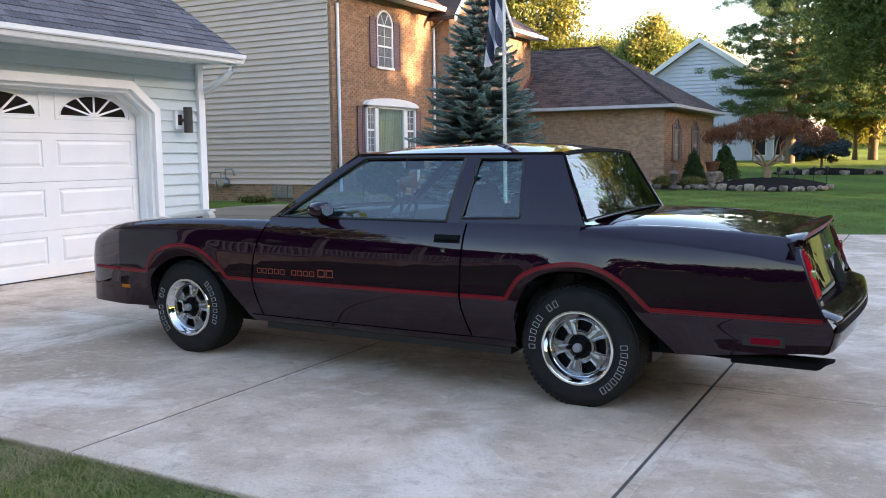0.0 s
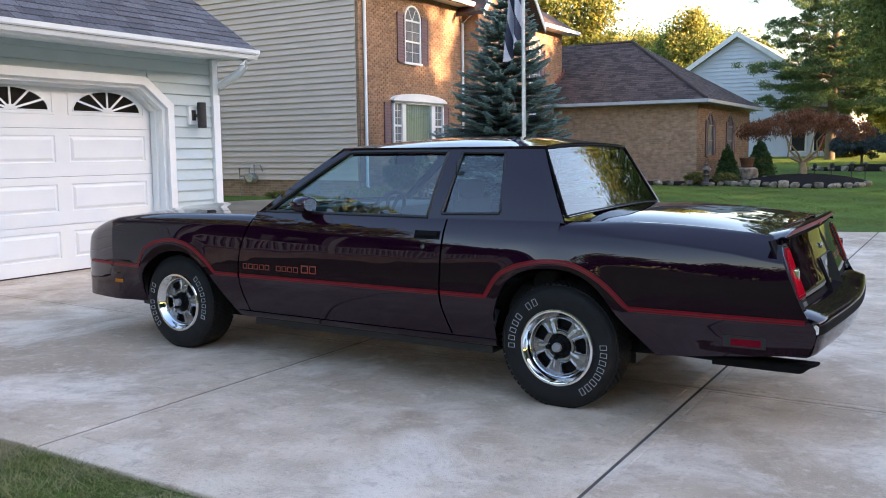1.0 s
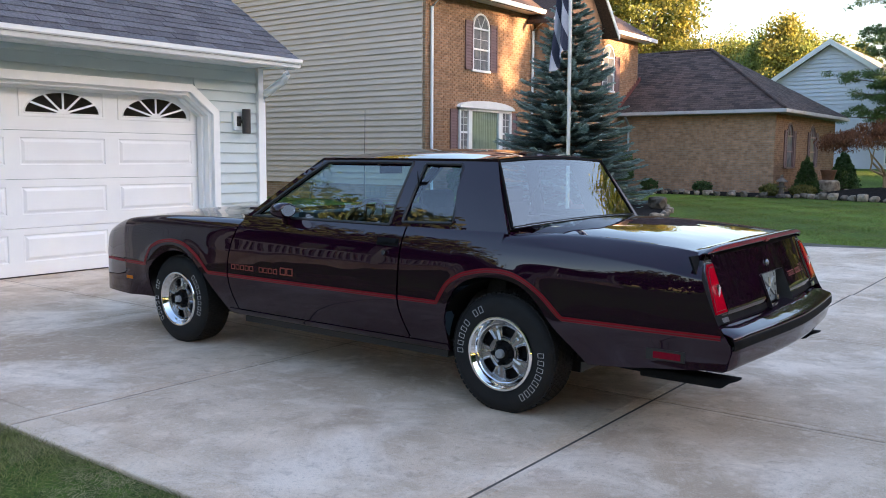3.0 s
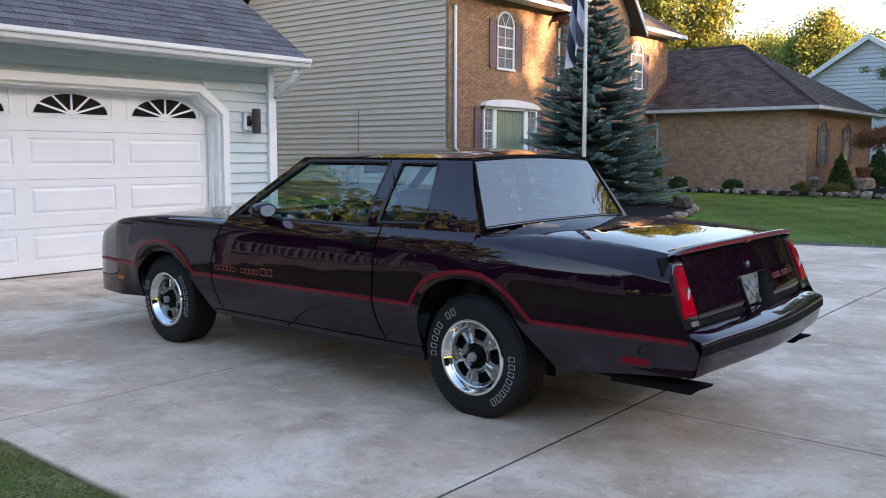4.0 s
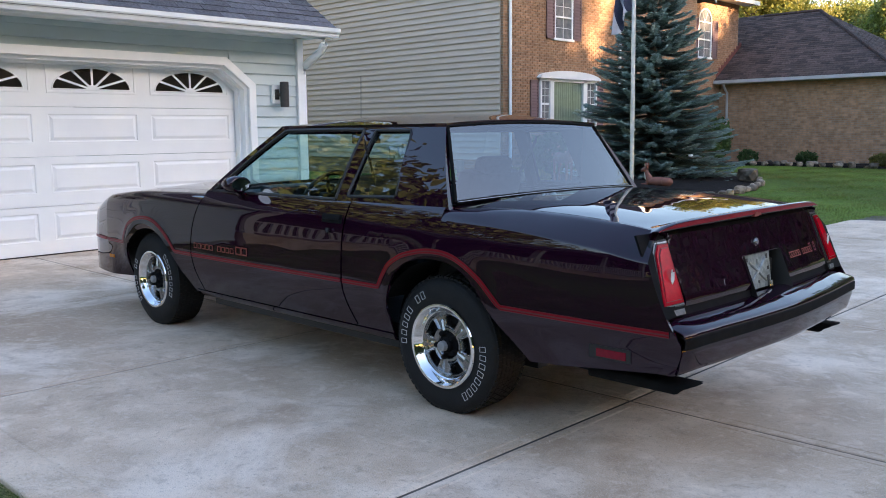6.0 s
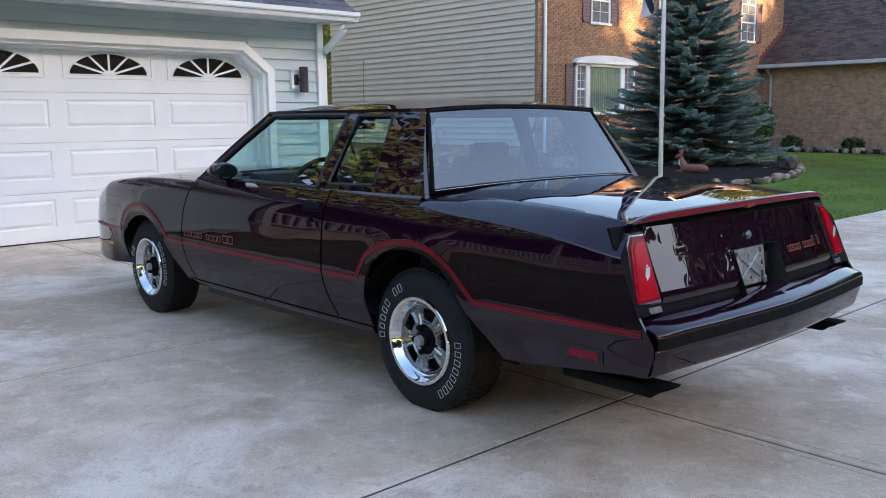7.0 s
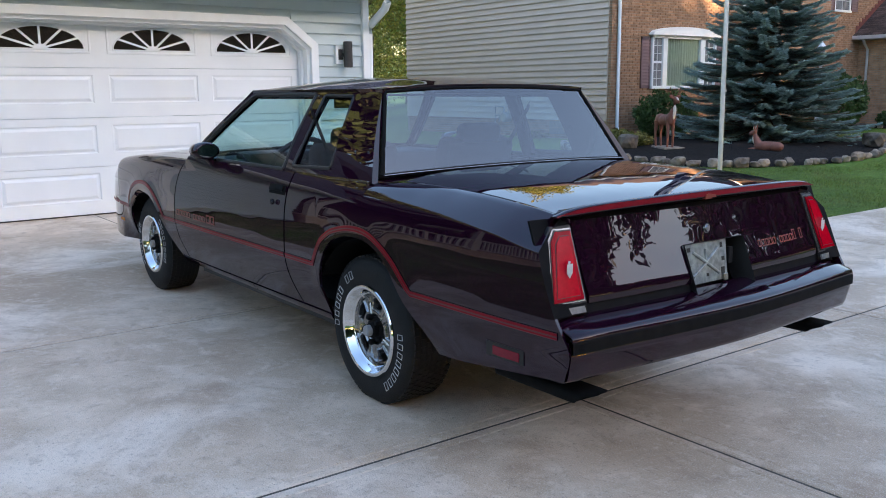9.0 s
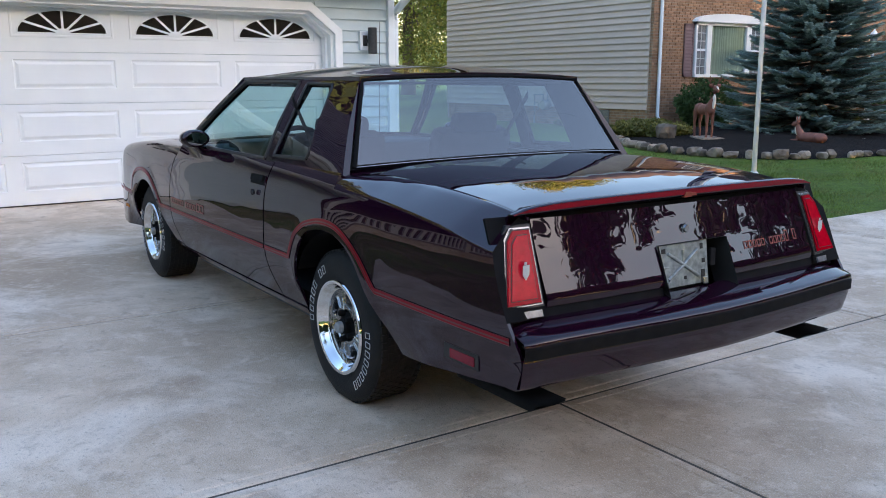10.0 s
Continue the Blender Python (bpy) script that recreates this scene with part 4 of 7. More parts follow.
# ---- pale siding house beyond ----
far_house = thing("pale_house", label="pale blue-grey siding house with steep gable behind trees", category="house", kind="structure")
HZ = ground_z(-12, 60) - 0.35
part("main_wall", boxes((-22.0, -6.5, 60.0, 72, HZ - 1, HZ + 4.6)), M_SIDING_W, far_house)
bm = bmesh.new()
prism(bm, [(-20.4, HZ + 3.6), (-6.4, HZ + 3.6), (-13.2, HZ + 8.2)], "y", 60.0, 72)
part("gable_wall", bm, M_SIDING_W, far_house)
bm = bmesh.new()
for z in [HZ + 0.26 * i for i in range(1, 32)]:
    f = max(0.0, (z - HZ - 3.6) / 4.6)
    a, b = -20.4 + 7.2 * f, -6.4 - 6.8 * f
    if z < HZ + 3.6:
        a = -22.0
    prism(bm, [(59.985, z), (59.93, z), (59.985, z + 0.25)], "x", a + 0.05, b - 0.05)
part("siding_courses", bm, M_SIDING_W, far_house, kind="stuff")
bm = bmesh.new()
for s, e in ((-1, -20.9), (1, -5.9)):
    ze = HZ + 8.45 - abs(e + 13.2) * 0.665
    prism(bm, [(-13.2, HZ + 8.45), (e, ze), (e, ze - 0.22), (-13.2, HZ + 8.2)], "y", 59.6, 72.3)
part("roof", bm, M_SHINGLE, far_house)
bm = bmesh.new()
for s, e in ((-1, -20.9), (1, -5.9)):
    ze = HZ + 8.45 - abs(e + 13.2) * 0.665
    prism(bm, [(-13.2, HZ + 8.5), (e, ze + 0.05), (e, ze - 0.3), (-13.2, HZ + 8.15)], "y", 59.5, 59.6)
part("rake_board", bm, M_TRIM, far_house)
for x in (-9.7, -8.35):
    w = part("window", boxes((x, x + 0.8, 59.90, 59.94, HZ + 0.7, HZ + 2.5)), M_DARKGLASS, far_house, "dark window with white frame")
    part("window_frame", boxes((x - 0.1, x, 59.88, 59.94, HZ + 0.6, HZ + 2.6), (x + 0.8, x + 0.9, 59.88, 59.94, HZ + 0.6, HZ + 2.6), (x, x + 0.8, 59.88, 59.94, HZ + 2.5, HZ + 2.6), (x, x + 0.8, 59.88, 59.94, HZ + 0.6, HZ + 0.7)), M_TRIM, w)
# red hanging basket, simplified to a flat shape; its pole is added
banner = thing("garden_banner", -7.9, 59.0, HZ, label="red hanging basket as a flat shape on an added pole", category="banner")
bm = bmesh.new()
tube(bm, [(0, 0, -0.1), (0, 0, 1.7), (0.25, 0, 1.75)], 0.02, 6)
part("pole", bm, M_LAMP, banner)
bm = bmesh.new()
prism(bm, [(0.02, 0.75), (0.5, 0.7), (0.58, 1.2), (0.42, 1.6), (0.22, 1.7), (0.02, 1.3)], "y", -0.04, 0.04)
part("cloth", bm, M_BASKET, banner, "flat red basket shape")

# ---- the car: rear axle at its origin, nose towards -x ----
CAR = (-1.352, 5.028, 0.0)
car = thing("coupe", *CAR, label="dark maroon two-door coupe with red pinstripes on a concrete driveway", category="car")
half_w = lerp_table([(-3.88, 0.715), (-3.72, 0.765), (-3.5, 0.808), (-3.2, 0.834), (-2.75, 0.850), (-2.0, 0.860), (-1.0, 0.862), (0.0, 0.860), (0.5, 0.860), (0.9, 0.856), (1.25, 0.840)])
shoulder = lerp_table([(-3.88, 0.735), (-3.74, 0.775), (-3.64, 0.808), (-3.48, 0.852), (-3.17, 0.888), (-2.9, 0.908), (-2.5, 0.918), (-2.1, 0.922), (-1.4, 0.925), (-0.66, 0.930), (0.0, 0.945), (0.3, 0.955), (0.6, 0.948), (0.85, 0.930), (1.05, 0.905), (1.3, 0.88)])
side_in = lerp_table([(0.24, 0.115), (0.30, 0.080), (0.36, 0.052), (0.43, 0.024), (0.50, 0.007), (0.56, 0.0), (0.66, 0.0), (0.75, 0.003), (0.84, 0.016), (0.90, 0.036), (0.96, 0.056)])
arch_f = lerp_table([(-3.120, 0.40), (-3.090, 0.50), (-3.010, 0.580), (-2.880, 0.648), (-2.720, 0.672), (-2.570, 0.640), (-2.430, 0.535), (-2.320, 0.375), (-2.265, 0.275)])
arch_r = lerp_table([(-0.370, 0.30), (-0.360, 0.42), (-0.345, 0.49), (-0.299, 0.605), (-0.205, 0.688), (-0.045, 0.722), (0.101, 0.707), (0.220, 0.638), (0.332, 0.505), (0.415, 0.42), (0.505, 0.335)])
STRIPE_F = lerp_table([(-3.135, 0.54), (-3.055, 0.660), (-2.980, 0.702), (-2.910, 0.725), (-2.760, 0.741), (-2.610, 0.715), (-2.470, 0.634), (-2.370, 0.54)])
STRIPE_R = lerp_table([(-0.407, 0.54), (-0.333, 0.655), (-0.265, 0.702), (-0.203, 0.728), (-0.049, 0.757), (0.100, 0.745), (0.245, 0.671), (0.380, 0.55)])
hood_crown, deck_crown = 0.035, 0.013


def low_edge(x):
    if -3.130 <= x <= -2.265:
        return arch_f(x)
    if -0.372 <= x <= 0.505:
        return arch_r(x)
    if x > 0.505:
        return 0.335 + (x - 0.505) * 0.115
    return 0.285 if x > -2.4 else 0.295


def edge_shift(xn, z):
    """Shapes the upright gaps of door and tail in side view."""
    top = max(0.0, min(1.0, (z - 0.60) / 0.32))
    low = max(0.0, min(1.0, (0.50 - z) / 0.2))
    d = (0.115 * top ** 1.6 + 0.025 * low) * max(0.0, 1 - abs(xn + 2.165) / 0.3)
    d += (0.018 * top + 0.045 * low) * max(0.0, 1 - abs(xn + 0.682) / 0.3)
    tail = lerp_tail(z) - 1.14
    d += tail * max(0.0, 1 - abs(xn - 1.14) / 0.3)
    return d


lerp_tail = lerp_table([(0.40, 1.180), (0.44, 1.192), (0.48, 1.206), (0.515, 1.210), (0.56, 1.185), (0.60, 1.158), (0.65, 1.134), (0.75, 1.092), (0.90, 1.036), (0.96, 1.026)])


def side_y(x, z):
    """Half width of the body side at height z."""
    flare = 0.0
    for cx, cz in ((-2.79, 0.40), (-0.01, 0.40)):
        r = math.hypot((x - cx) * 0.95, z - cz)
        flare += 0.008 * math.exp(-((r - 0.33) / 0.06) ** 2) * (1 if z > 0.42 else 0)
    hip = 0.006 * math.exp(-((x - 0.05) / 0.5) ** 2 - ((z - 0.80) / 0.10) ** 2)
    ends = max(0.0, min(1.0, (x - 0.35) / 0.35), min(1.0, (-3.10 - x) / 0.25))
    tuck = side_in(z)
    if z < 0.56:
        tuck = tuck * (1 - ends) + min(tuck, 0.014 if x > 0 else 0.004) * ends
    return half_w(x) - tuck + flare + hip


def top_z(x, y, crown):
    return shoulder(x) + crown * (1 - (y / 0.80) ** 2)


def column(xn, zlo, inner, s, n=16, shelf=None, crown=0.03):
    """One upright line of a side panel, from its lower edge over the shoulder to |y| = inner. shelf: (|y|, z) of the belt under a window."""
    zs = shoulder(xn)
    ramp = max(0.0, min(1.0, xn / 0.9)) if not shelf else 0.0
    ramp = ramp * ramp * (3 - 2 * ramp)
    crisp = max(0.0, min(1.0, xn / 0.35)) if not shelf else 0.0
    crisp = crisp * crisp * (3 - 2 * crisp)
    z_t = zs - 0.055 - 0.030 * ramp
    pts = []
    for k in range(n):
        z = zlo + (z_t - zlo) * min(1.0, k / (n - 2)) - (0.008 if k == n - 2 else 0.0)
        x = xn + edge_shift(xn, z)
        pts.append(Vector((x, s * side_y(x, z), z)))
    x = xn + edge_shift(xn, z_t)
    y0 = side_y(x, z_t)
    if shelf:
        y2, z2 = shelf
    else:
        y2 = max(inner + 0.012, y0 - 0.085 - 0.060 * ramp)
        z2 = top_z(x, y2, crown)
    c = Vector((y0 - 0.022, z2 + 0.002 if not shelf else zs - 0.002))
    foot, head = Vector((y0 - 0.008, z_t + 0.007)), Vector((y2, z2))
    bevel = [Vector((y0 - 0.003, z_t + 0.004))] + [foot.lerp(head, j / 5) + Vector((0, 0.004 * math.sin(math.pi * j / 5))) for j in range(1, 5)]
    for k in range(1, 7):
        t = k / 6
        q = (1 - t) ** 2 * Vector((y0, z_t)) + 2 * t * (1 - t) * c + t * t * Vector((y2, z2))
        if k < 6:
            q = q.lerp(bevel[k - 1] if k > 1 else foot, crisp)
        pts.append(Vector((xn + edge_shift(xn, min(q.y, 0.92)), s * q.x, q.y)))
    if inner < y2 - 0.001:
        for k in range(1, 4):
            y = y2 + (inner - y2) * k / 3
            pts.append(Vector((x, s * y, top_z(x, y, crown))))
    return pts


def dense(a, b, step=0.04, extra=()):
    xs = sorted(set([round(v, 4) for v in span(a, b, max(2, int((b - a) / step) + 1))] + [e for e in extra if a < e < b]))
    return xs


ARCH_X = [-3.128, -3.12, -3.11, -3.1, -3.09, -3.07, -3.05, -3.03, -2.3, -2.285, -2.275, -2.267, -2.263]
ARCH_RX = [-0.373, -0.3715, -0.369, -0.365, -0.361, -0.355, -0.349, -0.335, -0.32, 0.435, 0.465, 0.485, 0.5, 0.506]
G = 0.003
BELT = (0.795, 0.948)
for s in (-1, 1):
    side = "left" if s < 0 else "right"
    fl = s > 0
    # front fender
    rows = [column(x, low_edge(x), 0.635, s, crown=hood_crown) for x in dense(-3.42, -2.168 - G, 0.035, ARCH_X)]
    fender = part("front_fender", sheet(rows, 0.012, fl), M_PAINT, car, smooth=32)
    # door
    rows = [column(x, 0.315, 0.795, s, shelf=BELT) for x in dense(-2.162 + G, -0.682 - G, 0.05)]
    door = part("door", sheet(rows, 0.012, fl), M_PAINT, car, "maroon door with a row of red decal bars", smooth=32)
    rows = [[Vector((x, s * (side_y(x, 0.312) - 0.006), 0.312)), Vector((x, s * (side_y(x, 0.290) - 0.008), 0.285)), Vector((x, s * (side_y(x, 0.285) - 0.05), 0.265)), Vector((x, s * 0.62, 0.262))] for x in dense(-2.24, -0.375, 0.1)]
    part("rocker_panel", sheet(rows, 0.01, fl), M_PAINT, car, smooth=40)
    # quarter panel under the window, then beside the deck
    rows = [column(x, low_edge(x), 0.795, s, shelf=(0.795, 0.950 + 0.01 * max(0, x + 0.3))) for x in dense(-0.676 + G, 0.0, 0.035, ARCH_RX)]
    part("quarter_panel", sheet(rows, 0.012, fl), M_PAINT, car, smooth=32)
    rows = []
    for x in dense(0.0, 1.14, 0.03, ARCH_RX):
        rows.append(column(x, low_edge(x), 0.70, s, crown=deck_crown))
    quarter = part("quarter_panel", sheet(rows, 0.012, fl), M_PAINT, car, smooth=70)
    # cap that closes the quarter round the tail lamp, its dark reflection put in as black
    ends = [p for p in rows[-1] if p.z > 0.585]
    cap_rows = [[p.lerp(Vector((1.020 + (0.905 - p.z) * 0.395 + 0.011, s * 0.688, p.z)), k / 6) if abs(p.y) > 0.69 else p + Vector((0.0005 * k, 0, 0)) for k in range(7)] for p in ends]
    part("quarter_cap", sheet(cap_rows, 0.0, fl), M_MATTE, quarter, "filler round the tail lamp, black for its dark reflection", smooth=60)
    # dark wheel house
    for cx in (-2.79, -0.01):
        bm = bmesh.new()
        lathe(bm, [(0.30, 0.50), (0.40, 0.50), (0.405, 0.55), (0.405, 0.835)], 24, "y", math.radians(124), math.radians(28))
        for a0 in (1.8, 152):
            lathe(bm, [(0.30, 0.50), (0.40, 0.50), (0.405, 0.55), (0.405, 0.715)], 6, "y", math.radians(26), math.radians(a0))
        bmesh.ops.translate(bm, verts=bm.verts[:], vec=(cx, 0, 0.305))
        if s < 0:
            bmesh.ops.scale(bm, verts=bm.verts[:], vec=(1, -1, 1))
        part("wheel_house", bm, M_MATTE, car, "black inner wheel arch", smooth=50)

    # pinstripes follow the belt of the flanks and the arch lips
    def stripe_path(x):
        base = 0.549 + 0.006 * (x + 1.5) / 2.7
        return max(base, STRIPE_F(x) if -3.120 < x < -2.390 else 0, STRIPE_R(x) if -0.400 < x < 0.370 else 0)

    def stripe(name, x0, x1, half, off, material, parent, proud):
        rows = []
        for x in dense(x0, x1, 0.018, [v for v in ARCH_X + ARCH_RX]):
            dz = (stripe_path(x + 0.01) - stripe_path(x - 0.01)) / 0.02
            n = Vector((-dz, 1)).normalized()
            row = []
            for e in (-half, half):
                px, pz = x + n.x * (e + off), stripe_path(x) + n.y * (e + off)
                row.append(Vector((px, s * (side_y(px, pz) + proud), pz)))
            rows.append(row)
        return part(name, sheet(rows, 0.0, fl), material, parent, smooth=30)

    for (x0, x1, who) in ((-3.41, -2.172, fender), (-2.158, -0.688, door), (-0.672, -0.002, quarter), (-0.002, 1.165, quarter)):
        stripe("pinstripe", x0, x1, 0.0125, 0.0, M_REDD, who, 0.0025)
        stripe("pinstripe", x0, x1, 0.0045, 0.0065, M_RED, who, 0.0035)
        stripe("pinstripe", x0, x1, 0.0028, -0.0065, M_RED, who, 0.0035)

    # red side marker and its dark frame; amber marker at the nose
    def flank_plate(name, x0, x1, z0, z1, material, proud, label="", parent=quarter, sk=0.0):
        rows = [[Vector((x + sk * (z - z0), s * (side_y(x, z) + proud), z)) for z in (z0, z1)] for x in span(x0, x1, 4)]
        return part(name, sheet(rows, 0.006, fl), material, parent, label)
    mk = flank_plate("side_marker", 0.820, 1.005, 0.418, 0.470, M_BLACKTRIM, 0.003, "red side marker in a dark frame")
    flank_plate("lens", 0.855, 0.985, 0.427, 0.458, M_MARKER, 0.006, "red lens", parent=mk)

    # door handle: dark pocket, flap and lock
    hd = flank_plate("door_handle", -0.845, -0.685, 0.838, 0.882, M_MATTE, 0.004, "black flap door handle", parent=door)
    flank_plate("flap", -0.835, -0.695, 0.856, 0.882, M_MATTE, 0.014, parent=hd)
    bm = bmesh.new()
    lathe(bm, [(0.0, 0.0), (0.012, 0.0), (0.014, -0.006), (0.014, -0.012)], 14, "y")
    bmesh.ops.translate(bm, verts=bm.verts[:], vec=(-0.775, -(side_y(-0.775, 0.80) + 0.008), 0.80))
    if s > 0:
        bmesh.ops.scale(bm, verts=bm.verts[:], vec=(1, -1, 1))
    part("lock", bm, M_CHROMED, door, "small metal key lock", smooth=40)

    # plain decal blocks
    def decal(x0, x1, z0, z1, hollow):
        bars = [(x0, x1, z0, z1)] if not hollow else [(x0, x1, z1 - 0.008, z1), (x0, x1, z0, z0 + 0.008), (x0, x0 + 0.008, z0 + 0.008, z1 - 0.008), (x1 - 0.008, x1, z0 + 0.008, z1 - 0.008)]
        bm = bmesh.new()
        for a, b, c, d in bars:
            vs = [bm.verts.new((px, s * (side_y(px, pz) + 0.003), pz)) for px, pz in ((a, c), (b, c), (b, d), (a, d))]
            bm.faces.new(vs if s < 0 else vs[::-1])
        return bm
    for k in range(10):
        if k != 5:
            x0 = -2.12 + k * 0.046 if s < 0 else -1.52 - k * 0.046
            for xa, xb, za, zb in ((x0, x0 + 0.038, 0.594, 0.599), (x0, x0 + 0.038, 0.622, 0.627), (x0, x0 + 0.006, 0.599, 0.622), (x0 + 0.032, x0 + 0.038, 0.599, 0.622)):
                part("decal_block", decal(xa, xb, za, zb, False), M_ORANGE, door, "small orange decal bar")
    for k in range(2):
        x0 = -1.645 + k * 0.062
        part("decal_block", decal(x0, x0 + 0.055, 0.594, 0.642, True), M_ORANGE, door, "larger orange outline decal")

    # greenhouse side: pillars and rails lie on one tilted plane
    def gy(z):
        return 0.793 - (z - 0.945) * 0.505

    def gpatch(name, a, b, c, d, material, proud=0.0, nu=6, nv=8, label="", parent=car, thick=0.03):
        """A strip of the glasshouse from its foot edge a-b to its head edge d-c, given in x and z."""
        rows = []
        for i in range(nu):
            u = i / (nu - 1)
            row = []
            for j in range(nv):
                v = j / (nv - 1)
                x = (a[0] * (1 - u) + b[0] * u) * (1 - v) + (d[0] * (1 - u) + c[0] * u) * v
                z = (a[1] * (1 - u) + b[1] * u) * (1 - v) + (d[1] * (1 - u) + c[1] * u) * v
                bow_ = 0.012 * math.sin(math.pi * max(0.0, min(1.0, (z - 0.945) / 0.37)))
                row.append(Vector((x, s * (gy(z) + bow_ + proud), z)))
            rows.append(row)
        return part(name, sheet(rows, thick, fl), material, parent, label, smooth=35)
    T = 1.312
    gpatch("windshield_pillar", (-2.035, 0.945), (-1.965, 0.945), (-1.445, T + 0.005), (-1.505, T + 0.02), M_PAINT, 0.004)
    gpatch("roof_rail", (-1.44, T - 0.012), (-0.30, T - 0.012), (-0.26, T + 0.022), (-1.44, T + 0.022), M_PAINT, 0.004, nu=20, nv=4)
    gpatch("centre_pillar", (-0.790, 0.945), (-0.705, 0.945), (-0.668, T), (-0.755, T), M_PAINT, 0.004)
    gpatch("rear_pillar", (-0.350, 0.945), (0.020, 0.945), (-0.175, T + 0.01), (-0.400, T), M_PAINT, 0.004, nu=10)
    gpatch("window_sill", (-0.71, 0.945), (-0.345, 0.945), (-0.350, 0.975), (-0.705, 0.968), M_PAINT, 0.003, nv=3)
    # glass and black seals
    gpatch("door_glass", (-1.95, 0.94), (-0.79, 0.94), (-0.755, T - 0.01), (-1.44, T - 0.01), M_GLASS, -0.012, nu=10, thick=0.0, parent=door, label="clear side window")
    gpatch("quarter_glass", (-0.71, 0.965), (-0.345, 0.965), (-0.40, T - 0.01), (-0.668, T - 0.01), M_GLASS, -0.012, thick=0.0, label="small clear quarter window")
    bm = bmesh.new()

    def seal(pts, r):
        tube(bm, [(x, s * (gy(z) + 0.012 * math.sin(math.pi * max(0.0, min(1.0, (z - 0.945) / 0.37))) + 0.002), z) for x, z in pts], r, 6)
    seal([(-1.955, 0.955), (-1.82, 1.047), (-1.67, 1.153), (-1.55, 1.238), (-1.450, 1.302), (-1.415, 1.307)], 0.012)
    seal([(-1.43, 1.307), (-1.1, 1.309), (-0.9, 1.309), (-0.757, 1.306)], 0.012)
    seal([(-0.757, 1.306), (-0.775, 1.12), (-0.792, 0.955)], 0.010)
    seal([(-1.97, 0.952), (-1.4, 0.952), (-0.79, 0.952)], 0.010)
    part("window_seal", bm, M_BLACKTRIM, door, "black window seal", smooth=50)
    bm = bmesh.new()
    ring = [(-0.700, 0.972), (-0.355, 0.982), (-0.350, 0.995), (-0.393, 1.285), (-0.405, 1.299), (-0.655, 1.302), (-0.667, 1.290), (-0.704, 0.985), (-0.700, 0.972)]
    seal(ring, 0.009)
    part("quarter_seal", bm, M_BLACKTRIM, car, "black quarter window seal", smooth=50)

    # mirror on the door
    bm = bmesh.new()
    for k, (rx_, w, h) in enumerate(((0.0, 0.045, 0.032), (0.03, 0.072, 0.046), (0.075, 0.078, 0.049), (0.11, 0.074, 0.046), (0.118, 0.064, 0.040))):
        bm_ring = [bm.verts.new((-1.675 + rx_, s * (0.868 + w * math.cos(t)), 1.005 + h * math.sin(t))) for t in (2 * math.pi * i / 16 for i in range(16))]
        if k:
            for i in range(16):
                bm.faces.new((prev[i], prev[(i + 1) % 16], bm_ring[(i + 1) % 16], bm_ring[i]))
        else:
            bm.faces.new(bm_ring)
        prev = bm_ring
    bm.faces.new(prev[::-1])
    tube(bm, [(-1.64, s * 0.775, 0.925), (-1.63, s * 0.82, 0.945), (-1.61, s * 0.865, 0.985)], [0.035, 0.028, 0.022], 10)
    bmesh.ops.recalc_face_normals(bm, faces=bm.faces[:])
    mirror = part("wing_mirror", bm, M_PAINT, door, "body-coloured sport wing mirror", smooth=50)
    bm = bmesh.new()
    prism(bm, [(0.868 * s + 0.058 * math.cos(2 * math.pi * i / 20), 1.005 + 0.036 * math.sin(2 * math.pi * i / 20)) for i in range(20)], "x", -1.557, -1.5545)
    part("mirror_glass", bm, M_MIRROR, mirror, "mirror glass")

# hood, cowl, deck, roof
rows = [[Vector((x, y, top_z(x, y, hood_crown) + 0.012 * math.exp(-(y / 0.28) ** 4))) for y in span(-0.63, 0.63, 25)] for x in dense(-3.55, -2.06, 0.06)]
part("hood", sheet(rows, 0.015), M_PAINT, car, "long maroon hood with a raised centre", smooth=35)
rows = [[Vector((-2.055 + 0.14 * k / 3 - 0.10 * (1 - (y / 0.78) ** 2), y, 0.938 + 0.010 * k / 3 + 0.02 * (1 - (y / 0.8) ** 2))) for y in span(-0.78, 0.78, 17)] for k in range(4)]
part("cowl", sheet(rows, 0.02), M_BLACKTRIM, car, "black cowl below the windscreen", smooth=40)
rows = [[Vector((x, y, top_z(x, y, deck_crown) + 0.028 * max(0.0, 1 - ((x - 0.10) / 0.93) ** 2) * (1 - abs(y / 0.695) ** 5))) for y in span(-0.695, 0.695, 33)] for x in dense(0.115, 1.03, 0.03)]
part("trunk_lid", sheet(rows, 0.014), M_PAINT, car, "flat glossy maroon trunk lid", smooth=35)
rows = [[Vector((x, y, top_z(max(x, 0.0), y, deck_crown) + 0.012 * max(0, (0.06 - x) / 0.1))) for y in span(-0.76 if x < 0.03 else -0.715, 0.76 if x < 0.03 else 0.715, 21)] for x in span(-0.03, 0.109, 5)]
part("deck_panel", sheet(rows, 0.014), M_PAINT, car, smooth=35)
roof_c = lerp_table([(-1.56, 1.342), (-1.32, 1.374), (-1.0, 1.392), (-0.7, 1.394), (-0.4, 1.381), (-0.17, 1.350)])
rows = []
for u in span(0, 1, 24):
    row = []
    for y in span(-0.612, 0.612, 25):
        q = y / 0.612
        x0, x1 = -1.555 + 0.06 * q * q, -0.168 - 0.012 * (1 - q * q)
        x = x0 + (x1 - x0) * u
        edge = 1.332
        row.append(Vector((x, y, edge + (roof_c(x) - edge) * (1 - abs(q) ** 2.6))))
    rows.append(row)
part("roof", sheet(rows, 0.02), M_PAINT, car, "maroon roof", smooth=40)


